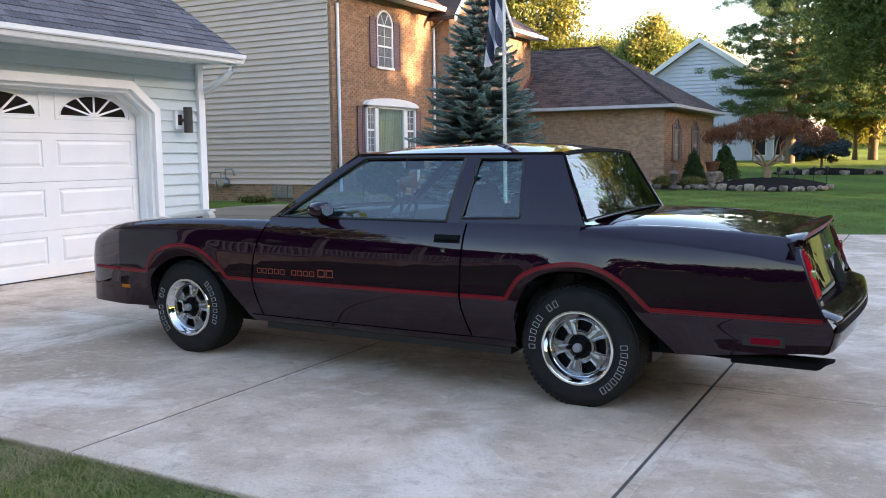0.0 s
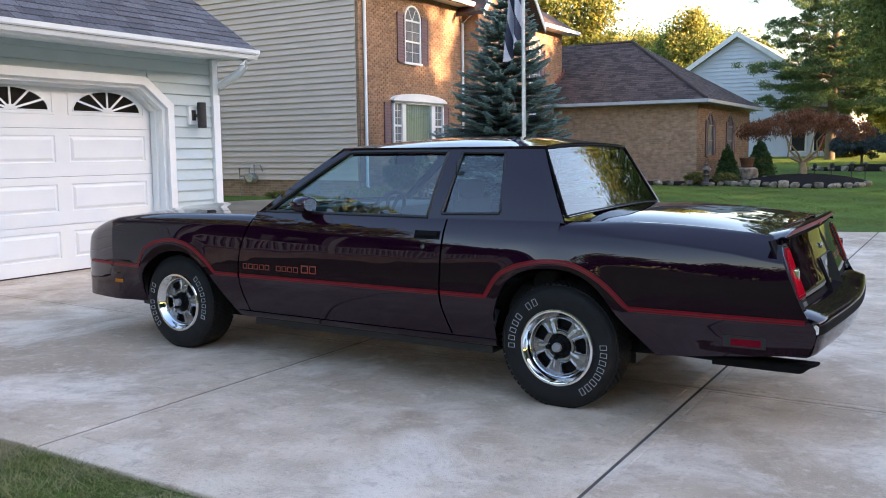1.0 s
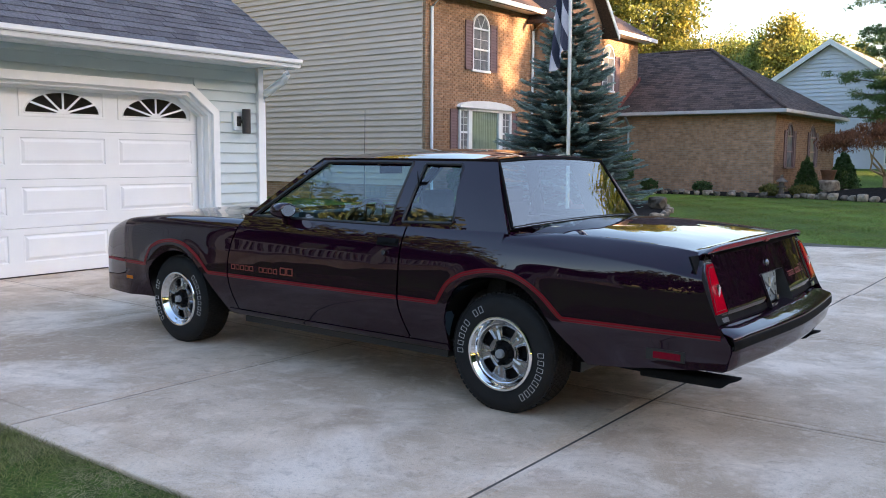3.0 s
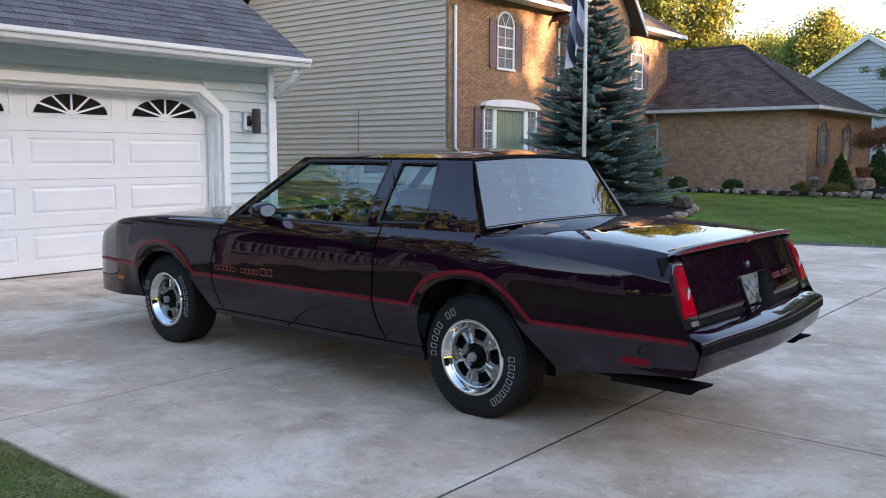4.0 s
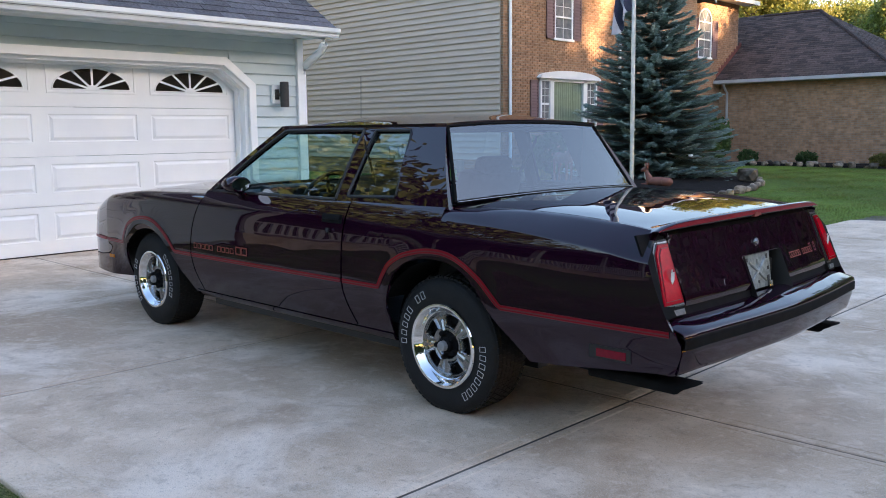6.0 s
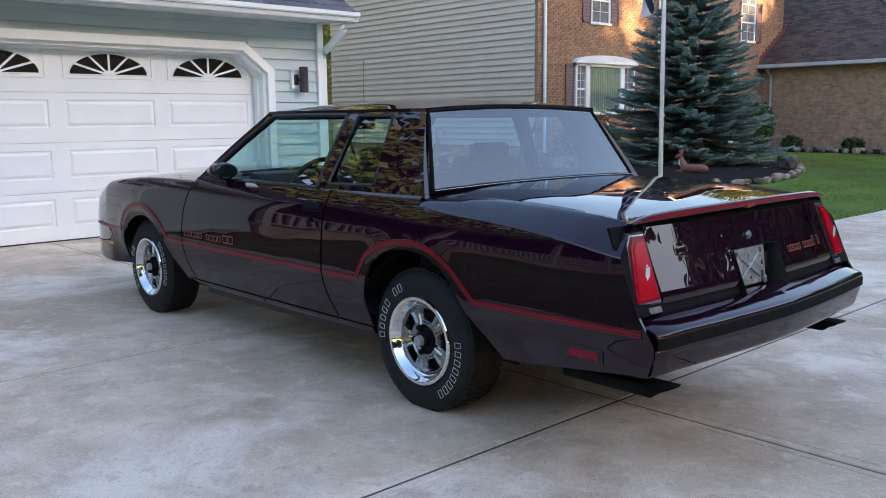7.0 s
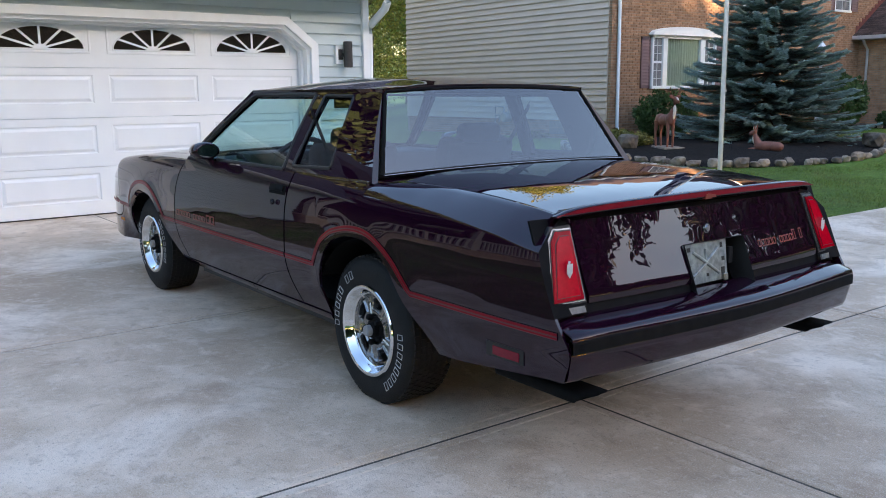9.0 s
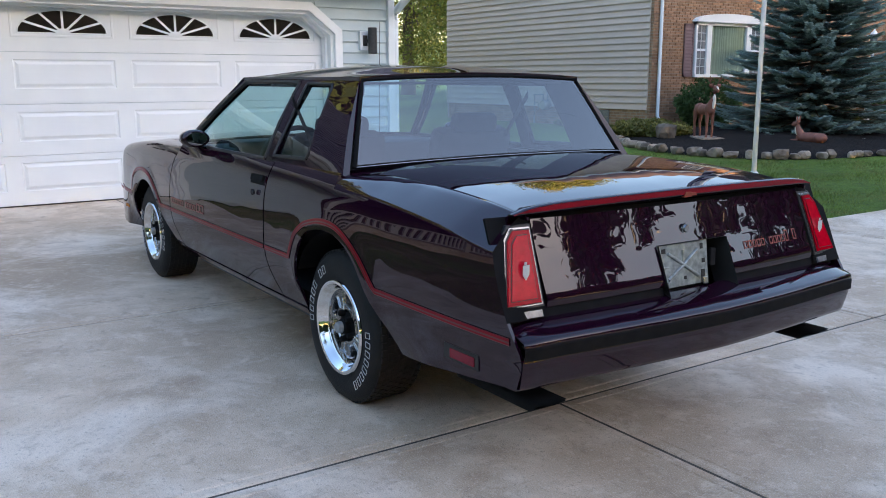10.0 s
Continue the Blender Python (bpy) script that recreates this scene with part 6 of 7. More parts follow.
# cabin
part("cabin_floor", boxes((-2.1, -0.42, -0.70, 0.70, 0.302, 0.34)), M_DASH, car)
for s in (-1, 1):
    y0, y1 = (s * 0.40 - 0.26, s * 0.40 + 0.26)
    seat = part("front_seat", boxes((-1.38, -0.88, y0, y1, 0.42, 0.60), bevel=0.05), M_SEAT, car, "dark cloth bucket seat", smooth=40)
    bm = bmesh.new()
    box(bm, -0.07, 0.07, y0 + 0.02, y1 - 0.02, 0.0, 0.56, bevel=0.045, m=Matrix.Translation((-0.90, 0, 0.52)) @ Euler((0, radians(14), 0)).to_matrix().to_4x4())
    part("backrest", bm, M_SEAT, seat, smooth=40)
    bm = bmesh.new()
    box(bm, -0.045, 0.045, s * 0.40 - 0.14, s * 0.40 + 0.14, 0.0, 0.13, bevel=0.035, m=Matrix.Translation((-0.765, 0, 1.015)) @ Euler((0, radians(10), 0)).to_matrix().to_4x4())
    part("headrest", bm, M_SEAT, seat, smooth=40)
    bm = bmesh.new()
    rows = [[Vector((-0.66 - 0.02 * k, s * (0.70 - 0.045 * k), 1.24 - 0.085 * k + e)) for e in (-0.02, 0.02)] for k in range(7)]
    part("seat_belt", sheet(rows, 0.003), M_DASH, car, "dark seat belt")
    part("door_card", boxes((-2.0, -0.72, s * 0.775 - 0.012, s * 0.775 + 0.012, 0.42, 0.925), bevel=0.006), M_DASH, car)
    part("quarter_trim", boxes((-0.72, -0.02, s * 0.765 - 0.012, s * 0.765 + 0.012, 0.755, 0.935)), M_DASH, car)
bm = boxes((-0.50, -0.12, -0.62, 0.62, 0.42, 0.60), bevel=0.05)
seat = part("rear_seat", bm, M_SEAT, car, "dark cloth rear bench", smooth=40)
bm = bmesh.new()
box(bm, -0.07, 0.07, -0.62, 0.62, 0.0, 0.40, bevel=0.05, m=Matrix.Translation((-0.20, 0, 0.54)) @ Euler((0, radians(16), 0)).to_matrix().to_4x4())
part("backrest", bm, M_SEAT, seat, smooth=40)
part("parcel_shelf", boxes((-0.16, 0.0, -0.72, 0.72, 0.925, 0.945)), M_DASH, car)
bm = boxes((-2.02, -1.55, -0.76, 0.76, 0.70, 0.945), bevel=0.03)
box(bm, -1.72, -1.52, -0.64, -0.20, 0.88, 0.985, bevel=0.025)
part("dashboard", bm, M_DASH, car, "black dashboard with instrument hood", smooth=40)
bm = bmesh.new()
steer = Matrix.Translation((-1.36, -0.40, 0.90)) @ Euler((0, radians(-62), 0)).to_matrix().to_4x4()
ring_pts = [steer @ Vector((0.185 * math.cos(2 * math.pi * k / 28), 0.185 * math.sin(2 * math.pi * k / 28), 0)) for k in range(29)]
tube(bm, ring_pts, 0.014, 8)
for a in (20, 160, 200, 340):
    tube(bm, [steer @ Vector((0, 0, -0.02)), steer @ Vector((0.18 * math.cos(radians(a)), 0.18 * math.sin(radians(a)), 0))], 0.012, 6)
box(bm, -0.06, 0.06, -0.08, 0.08, -0.035, 0.0, bevel=0.01, m=steer)
tube(bm, [steer @ Vector((0, 0, -0.02)), steer @ Vector((0, 0, -0.30))], 0.03, 8)
part("steering_wheel", bm, M_DASH, car, "black four-spoke steering wheel", smooth=50)
bm = boxes((-1.47, -1.455, -0.115, 0.115, 1.225, 1.285), bevel=0.006)
im = part("inner_mirror", bm, M_DASH, car, "inside rear-view mirror")
bm = bmesh.new()
lathe(bm, [(0.0, 0.0), (0.017, 0.0), (0.014, 0.012), (0.006, 0.028), (0.0, 0.03)], 12, "z")
bmesh.ops.translate(bm, verts=bm.verts[:], vec=(-2.385, 0.735, 0.918))
tube(bm, [(-2.385, 0.735, 0.93), (-2.388, 0.745, 1.35), (-2.392, 0.757, 1.715)], [0.0028, 0.0026, 0.0022], 6)
part("antenna", bm, M_LAMP, car, "thin dark whip antenna on the front fender", smooth=50)
part("headliner", boxes((-1.40, -0.25, -0.58, 0.58, 1.298, 1.306)), M_SEAT, car)

# ---- plants and garden things ----
def quads(name, parent, material, centres, us, vs, label="", kind="stuff"):
    """Many small leaves at once: each a quad with half axes u and v, bent along its middle."""
    n = len(centres)
    nrm = np.cross(us, vs)
    nrm /= np.linalg.norm(nrm, axis=1, keepdims=True) + 1e-9
    lift = nrm * (np.linalg.norm(vs, axis=1, keepdims=True) * 0.35)
    co = np.empty((n, 4, 3))
    co[:, 0], co[:, 1], co[:, 2], co[:, 3] = centres - us, centres - vs + lift, centres + us, centres + vs + lift
    me = bpy.data.meshes.new(name)
    me.vertices.add(n * 4)
    me.vertices.foreach_set("co", co.reshape(-1))
    me.loops.add(n * 4)
    me.loops.foreach_set("vertex_index", np.arange(n * 4, dtype=np.int32))
    me.polygons.add(n)
    me.polygons.foreach_set("loop_start", np.arange(0, n * 4, 4, dtype=np.int32))
    me.update(calc_edges=True)
    me.materials.append(material)
    ob = new(name, me)
    ob.parent = parent
    return tagged(ob, label, kind=kind)


def rand_unit(rng, n):
    v = rng.normal(size=(n, 3))
    return v / np.linalg.norm(v, axis=1, keepdims=True)


def leaf_cloud(rng, clumps, radii, per, size, aspect=0.55, flat=1.0):
    """Leaf centres and axes round clump centres."""
    n = len(clumps)
    c = np.repeat(clumps, per, axis=0)
    r = np.repeat(radii, per)[:, None]
    d = rand_unit(rng, n * per) * (rng.random((n * per, 1)) ** 0.45) * r
    d[:, 2] *= flat
    u = rand_unit(rng, n * per)
    w = np.cross(u, rand_unit(rng, n * per))
    w /= np.linalg.norm(w, axis=1, keepdims=True) + 1e-9
    s = size * rng.uniform(0.6, 1.3, (n * per, 1))
    return c + d, u * s, w * s * aspect


def leafy_tree(name, x, y, h, crown_r, seed, leaf, label, clumps=90, per=70, size=0.16, trunk_h=0.35, wide=1.0, category="tree", group="", bark=None, droop=0.0):
    rng = np.random.default_rng(seed)
    z0 = ground_z(x, y) - 0.05
    t = thing(name, x, y, z0, label=label, category=category, group=group)
    bm = bmesh.new()
    r0 = h * 0.018 + 0.05
    lean = rng.normal(size=2) * 0.02 * h
    top = Vector((lean[0], lean[1], h * 0.8))
    tube(bm, [(0, 0, 0), (lean[0] * 0.1, lean[1] * 0.1, h * 0.12), top * 0.5, top], [r0 * 1.35, r0, r0 * 0.7, r0 * 0.18], 9)
    cz, ch = h * (trunk_h + 1) / 2, h * (1 - trunk_h) / 2
    cl = []
    while len(cl) < clumps:
        p = rng.uniform(-1, 1, 3)
        q = np.linalg.norm(p)
        if q > 1 or q < 0.35 or (p[2] < -0.3 and math.hypot(p[0], p[1]) > 0.8):
            continue
        squeeze = 1 - 0.35 * max(0, p[2])
        cl.append((p[0] * crown_r * wide * squeeze, p[1] * crown_r * squeeze, cz + p[2] * ch))
    cl = np.array(cl)
    for k in range(0, clumps, max(1, clumps // 16)):
        e = Vector(cl[k])
        s = top * min(0.95, max(0.3, (e.z / h) * 0.75))
        mid = (s + e) / 2 + Vector((0, 0, 0.06 * h * (0.5 - droop)))
        tube(bm, [s, mid, e], [r0 * 0.42, r0 * 0.25, r0 * 0.06], 6)
    part("trunk", bm, bark or M_BARK, t, smooth=50)
    c, u, v = leaf_cloud(rng, cl, rng.uniform(0.5, 1.25, clumps) * crown_r * 0.34, per, size)
    quads("crown", t, leaf, c, u, v)
    return t


def spruce(name, x, y, h, r, label, seed=3):
    rng = np.random.default_rng(seed)
    t = thing(name, x, y, ground_z(x, y) + 0.05, label=label, category="tree")
    bm = bmesh.new()
    tube(bm, [(0, 0, -0.1), (0, 0, h * 0.5), (0, 0, h * 0.97)], [0.13, 0.08, 0.012], 9)
    cs, us, vs, tips = [], [], [], []
    z = 0.18
    while z < h - 0.1:
        f = 1 - z / h
        length = r * (f ** 0.82) * rng.uniform(0.93, 1.06) + 0.07
        nb = int(9 + 12 * f)
        a0 = rng.random() * 6.28
        for b in range(nb):
            a = a0 + 6.283 * b / nb + rng.normal() * 0.12
            ln = length * rng.uniform(0.72, 1.10)
            out = np.array([math.cos(a), math.sin(a), 0.0])
            side = np.array([-math.sin(a), math.cos(a), 0.0])
            rise = 0.10 - 0.42 * f + rng.normal() * 0.05
            def at(s):
                return out * ln * s + np.array([0, 0, z + ln * (rise * s + 0.20 * s * s * s)])
            tube(bm, [tuple(at(q)) for q in (0, 0.5, 0.95)], [0.018 * f + 0.006, 0.010 * f + 0.004, 0.003], 4, caps=False)
            nt = max(8, int(ln * 54))
            for k in range(nt):
                s = 0.22 + 0.78 * (k + rng.random()) / nt
                base = at(s)
                for sd in (-1, 1):
                    tl = (0.09 + 0.23 * (1 - s) * ln * 0.55) * rng.uniform(0.75, 1.25)
                    d = out * 0.75 + side * sd * rng.uniform(0.5, 1.0) + np.array([0, 0, rng.uniform(-0.30, 0.22)])
                    d /= np.linalg.norm(d)
                    wv = np.cross(d, np.array([0, 0, 1.0]) + rng.normal(size=3) * 0.25)
                    wv /= np.linalg.norm(wv) + 1e-9
                    c = base + d * tl * 0.55
                    wd = 0.012 + 0.008 * rng.random()
                    for w2 in (wv, np.cross(d, wv)):
                        cs.append(c), us.append(d * tl * 0.62), vs.append(w2 * wd)
                        tips.append(s > 0.72)
        z += 0.105 + 0.05 * rng.random() + 0.05 * (1 - f)
    part("trunk", bm, M_BARK, t, smooth=50)
    cs, us, vs, tips = np.array(cs), np.array(us), np.array(vs), np.array(tips)
    quads("needles", t, M_SPRUCE, cs[~tips], us[~tips], vs[~tips])
    quads("tip_foliage", t, M_SPRUCEN, cs[tips], us[tips], vs[tips])
    return t


spruce("blue_spruce", -9.95, 20.35, 5.6, 2.22, "dense blue-green spruce standing in a mulch bed")


def bush(name, x, y, w, d, h, seed, leaf, label, n=3500, size=0.05, shape="ball", category="shrub", z=None):
    rng = np.random.default_rng(seed)
    t = thing(name, x, y, ground_z(x, y) - 0.02 if z is None else z, label=label, category=category)
    bm = bmesh.new()
    for k in range(7):
        a = k * 0.9
        tube(bm, [(0.03 * math.cos(a), 0.03 * math.sin(a), 0), (0.3 * w * math.cos(a) * 0.6, 0.3 * d * math.sin(a) * 0.6, h * 0.6)], [0.016, 0.005], 5)
    part("stems", bm, M_BARK, t)
    p = rand_unit(rng, n)
    q = rng.random((n, 1)) ** 0.33
    p = p * (0.55 + 0.45 * q)
    zz = (p[:, 2] + 1) / 2
    if shape == "cone":
        k = (1 - zz) ** 0.7 * 1.15 + 0.05
        ang = np.arctan2(p[:, 1], p[:, 0])
        rad = (0.7 + 0.3 * rng.random(n)) * k
        p[:, 0], p[:, 1] = np.cos(ang) * rad, np.sin(ang) * rad
    lump = 1 + 0.12 * np.sin(p[:, 0] * 9 + seed) * np.cos(p[:, 1] * 8 + p[:, 2] * 7)
    c = np.stack([p[:, 0] * w / 2 * lump, p[:, 1] * d / 2 * lump, 0.02 + zz * h * lump], 1)
    u = rand_unit(rng, n)
    v = np.cross(u, rand_unit(rng, n))
    v /= np.linalg.norm(v, axis=1, keepdims=True) + 1e-9
    s = size * rng.uniform(0.6, 1.3, (n, 1))
    quads("foliage", t, leaf, c, u * s, v * s * 0.55)
    return t


# mulch beds: low mounds
def bed(name, outline, rise, label, thick=0.05):
    cx, cy = sum(p[0] for p in outline) / len(outline), sum(p[1] for p in outline) / len(outline)
    rng = random.Random(7)
    bm = bmesh.new()
    rings = []
    for f in (1.0, 0.97, 0.85, 0.65, 0.4, 0.18):
        ring = []
        for px, py in outline:
            x, y = cx + (px - cx) * f, cy + (py - cy) * f
            ring.append(bm.verts.new((x, y, ground_z(x, y) + (-0.06 if f == 1.0 else thick * 0.6 + rise * (1 - f * f) + rng.uniform(-0.012, 0.012)))))
        rings.append(ring)
    n = len(outline)
    for a, b in zip(rings, rings[1:]):
        for i in range(n):
            bm.faces.new((a[i], a[(i + 1) % n], b[(i + 1) % n], b[i]))
    bm.faces.new(rings[-1])
    bmesh.ops.recalc_face_normals(bm, faces=bm.faces[:])
    ob = part(name, bm, M_MULCH, smooth=60)
    return tagged(ob, label, "flower bed", kind="structure")


def smooth_loop(pts, n=60):
    """A closed smooth outline through a few corner points."""
    m = len(pts)
    out = []
    for k in range(n):
        t = k * m / n
        i, f = int(t), t - int(t)
        p0, p1, p2, p3 = (Vector(pts[(i + j) % m]) for j in (-1, 0, 1, 2))
        out.append(tuple(0.5 * (2 * p1 + (p2 - p0) * f + (2 * p0 - 5 * p1 + 4 * p2 - p3) * f * f + (3 * p1 - p0 - 3 * p2 + p3) * f ** 3)))
    return out


BED1 = smooth_loop([(-13.6, 17.7), (-11.6, 15.9), (-9.4, 14.85), (-7.6, 15.0), (-6.75, 16.3), (-6.65, 18.6), (-8.0, 22.0), (-10.5, 24.5), (-13.6, 25.5), (-14.1, 21.0)])
bed("mulch_bed", BED1, 0.14, "dark mulch bed edged with fieldstones")
BED2 = smooth_loop([(-14.0, 30.6), (-11.0, 30.7), (-8.6, 30.3), (-6.9, 30.6), (-6.3, 33.5), (-6.6, 38.0), (-8.2, 40.5), (-8.3, 32.8), (-11, 32.3), (-14.1, 32.3)])
bed("mulch_bed", BED2, 0.02, "dark mulch bed along the brick wing")
BED3 = smooth_loop([(-6.9, 31.0), (-5.2, 29.9), (-3.6, 29.7), (-2.6, 31.0), (-2.8, 34.5), (-4.6, 36.3), (-6.4, 34.8)])
bed("mulch_bed", BED3, 0.30, "mounded dark mulch bed under the red maple")
BED4 = smooth_loop([(-6.2, 44.2), (-4.2, 43.3), (-1.4, 44.0), (-1.8, 46.2), (-5.0, 46.6)])
bed("mulch_bed", BED4, 0.2, "dark mulch bed under a small blue tree")


def rock_mesh(seed, name="stone"):
    rng = random.Random(seed)
    bm = bmesh.new()
    bmesh.ops.create_icosphere(bm, subdivisions=2, radius=0.5)
    o = Vector((rng.uniform(-9, 9), rng.uniform(-9, 9), 0))
    for v in bm.verts:
        v.co *= 1 + 0.55 * noise.noise(v.co * 2.2 + o) + 0.18 * noise.noise(v.co * 6 + o)
        v.co.x = max(-0.42, min(0.42, v.co.x))
        v.co.z = max(-0.3, min(0.36, v.co.z))
    bmesh.ops.smooth_vert(bm, verts=bm.verts[:], factor=0.12, use_axis_x=True, use_axis_y=True, use_axis_z=True)
    me = bpy.data.meshes.new(name)
    bm.to_mesh(me)
    bm.free()
    me.materials.append(M_STONE)
    me.polygons.foreach_set("use_smooth", [False] * len(me.polygons))
    return me


ROCKS = [rock_mesh(k) for k in range(7)]


def stone(x, y, sx, sy, sz, rz, k, dz=0.0):
    ob = new("stone", ROCKS[k % 7])
    ob.matrix_basis = pose(x, y, ground_z(x, y) + sz * 0.22 + dz, 0, 0, rz) @ Matrix.Diagonal((sx, sy, sz, 1))
    return tagged(ob, "rough tan-brown fieldstone edging a mulch bed", "stone", "edging stones")


def edge_stones(outline, lo, hi, step, size, seed):
    rng = random.Random(seed)
    n = len(outline)
    pts = [Vector(outline[i % n]) for i in range(int(lo * n), int(hi * n))]
    d, k = 0.0, 0
    for a, b in zip(pts, pts[1:]):
        seg = (b - a).length
        while d < seg:
            p = a + (b - a) * (d / seg)
            s = size * rng.uniform(0.75, 1.3)
            stone(p.x + rng.uniform(-0.05, 0.05), p.y + rng.uniform(-0.05, 0.05), s * 1.25, s * 0.95, s * rng.uniform(0.75, 1.35), math.degrees(math.atan2((b - a).y, (b - a).x)) + rng.uniform(-25, 25), rng.randrange(7))
            d += step * rng.uniform(0.8, 1.2) * s / size
            k += 1
        d -= seg


edge_stones(BED1, 0.02, 0.42, 0.25, 0.20, 1)
edge_stones(BED1, 0.42, 0.70, 0.24, 0.16, 8)
edge_stones(BED2, 0.0, 0.45, 0.36, 0.20, 2)
edge_stones(BED3, 0.0, 0.5, 0.31, 0.235, 3)
edge_stones(BED4, 0.0, 0.6, 0.8, 0.36, 4)
stone(-7.7, 20.9, 0.55, 0.45, 0.45, 30, 2, 0.1)
stone(-10.75, 16.55, 0.5, 0.4, 0.5, 10, 4, 0.1)
for k, (x, y) in enumerate(((-11.9, 31.5), (-11.3, 31.4), (-10.8, 31.55), (-10.2, 31.3), (-9.4, 31.4), (-4.9, 31.2), (-3.8, 31.0))):
    stone(x, y, 0.3, 0.25, 0.2, 40 * k, k, 0.03)

# shrubs
bush("hedge_shrub", -13.3, 20.95, 1.1, 2.2, 1.22, 11, M_SHRUB, "dense green shrub under the bow window", 6000, 0.05)
bush("low_juniper", -11.7, 17.1, 2.0, 1.4, 0.42, 12, M_YSHRUB, "low yellow-green spreading juniper by the siding", 4000, 0.05)
bush("low_juniper", -16.6, 19.2, 1.3, 0.5, 0.16, 18, M_YSHRUB, "low sparse yellow-green plants by the foundation", 500, 0.05)
bush("leafy_shrub", -13.2, 29.3, 1.6, 2.2, 1.7, 13, M_SHRUB, "loose dark green shrub beside the brick wing", 4000, 0.07)
bush("cone_shrub", -7.42, 33.35, 0.85, 0.85, 1.25, 14, M_SHRUB, "clipped dark green cone shrub", 4500, 0.045, "cone")
bush("cone_shrub", -6.9, 36.6, 1.1, 1.1, 1.45, 15, M_SHRUB, "clipped dark green cone shrub", 4500, 0.05, "cone")
bush("yellow_shrub", -7.9, 30.9, 0.8, 0.7, 0.42, 16, M_YSHRUB, "small yellowing shrub beside a stone lantern", 1500, 0.04)
bush("yellow_shrub", -6.95, 31.2, 0.9, 0.7, 0.40, 17, M_YSHRUB, "small yellowing shrub beside a stone lantern", 1500, 0.04)
bush("small_plant", -12.6, 31.4, 0.7, 0.6, 0.5, 19, M_SHRUB, "small green plant in the mulch bed", 900, 0.05)
bush("small_plant", -10.6, 31.6, 0.7, 0.6, 0.45, 20, M_SHRUB, "small green plant in the mulch bed", 900, 0.05)
bush("porch_shrub", -6.2, 58.5, 3.0, 1.4, 1.3, 21, M_YSHRUB, "rounded yellow-green shrub before the pale house", 2500, 0.09)

# stone lantern and urn
lx, ly = -7.35, 30.1
lantern = thing("stone_lantern", lx, ly, ground_z(lx, ly) + 0.02, label="weathered grey stone pagoda lantern in the bed", category="garden lantern")
for nm, prof in (("base", [(0, 0), (0.17, 0), (0.16, 0.08), (0.10, 0.12), (0.08, 0.30), (0.10, 0.33), (0, 0.33)]), ("light_box", [(0, 0.33), (0.15, 0.33), (0.15, 0.36), (0.09, 0.37), (0.09, 0.50), (0, 0.50)]), ("cap", [(0, 0.50), (0.21, 0.50), (0.19, 0.54), (0.08, 0.62), (0.05, 0.65), (0.06, 0.70), (0.0, 0.76)])):
    part(nm, lathe(bmesh.new(), prof, 10, "z"), mat("weathered_stone_" + nm, (0.065, 0.055, 0.048), (0.12, 0.10, 0.085), 12, 0.9, 0.6, 40), lantern)
ux, uy = -7.05, 34.9
urn = thing("planter", ux, uy, ground_z(ux, uy), label="dark stone planter with a terracotta pot", category="planter")
part("plinth", lathe(bmesh.new(), [(0, 0), (0.40, 0), (0.43, 0.2), (0.39, 0.42), (0.28, 0.48), (0, 0.48)], 18, "z"), M_STONE, urn, smooth=40)
part("pot", lathe(bmesh.new(), [(0, 0.48), (0.20, 0.48), (0.27, 0.78), (0.29, 0.80), (0.29, 0.85), (0.25, 0.85), (0.22, 0.8), (0, 0.78)], 18, "z"), mat("terracotta", (0.20, 0.09, 0.05), (0.26, 0.12, 0.07), 9, 0.85), urn, "dull terracotta pot", smooth=40)


# low umbrella maple with crooked pale limbs
def umbrella_maple(x, y):
    rng = np.random.default_rng(9)
    t = thing("red_maple", x, y, ground_z(x, y) + 0.20, label="umbrella-shaped red maple with crooked limbs", category="tree")
    bm = bmesh.new()
    tube(bm, [(0, 0, -0.3), (0.05, 0, 0.25), (0.0, 0, 0.58)], [0.16, 0.13, 0.10], 10)
    trunk = part("trunk", bm, M_BARKL, t, "crooked pale trunk", smooth=50)
    for k in range(6):
        a = k * 1.05 + 0.3
        r = 1.0 + 1.3 * ((k * 37) % 10) / 10
        r *= 0.75
        e = Vector((math.cos(a) * r * 1.1, math.sin(a) * r, 1.72 + 0.2 * math.sin(k)))
        m1 = Vector((e.x * 0.38 + 0.18 * math.cos(5 * k), e.y * 0.38, 0.72 + 0.12 * (k % 3)))
        m2 = Vector((e.x * 0.55 + 0.28 * math.sin(3 * k), e.y * 0.55, 1.25 + 0.15 * (k % 2)))
        bm = bmesh.new()
        tube(bm, [(0, 0, 0.5), m1, m2, e], [0.055, 0.034, 0.022, 0.008], 7)
        part("limb", bm, M_BARKL, trunk, smooth=50)
    n = 125
    a, r = rng.random(n) * 6.283, np.sqrt(rng.random(n)) * 1.95
    zc = 2.10 - 0.55 * (r / 1.95) ** 2 + rng.normal(size=n) * 0.09
    cl = np.stack([np.cos(a) * r * 1.08, np.sin(a) * r, zc], 1)
    c, u, v = leaf_cloud(rng, cl, rng.uniform(0.22, 0.38, n), 130, 0.050, 0.4, 0.7)
    v = v * 0.8
    u[:, 2] -= 0.03
    quads("crown", t, M_MAPLE, c, u, v)


umbrella_maple(-4.75, 32.9)
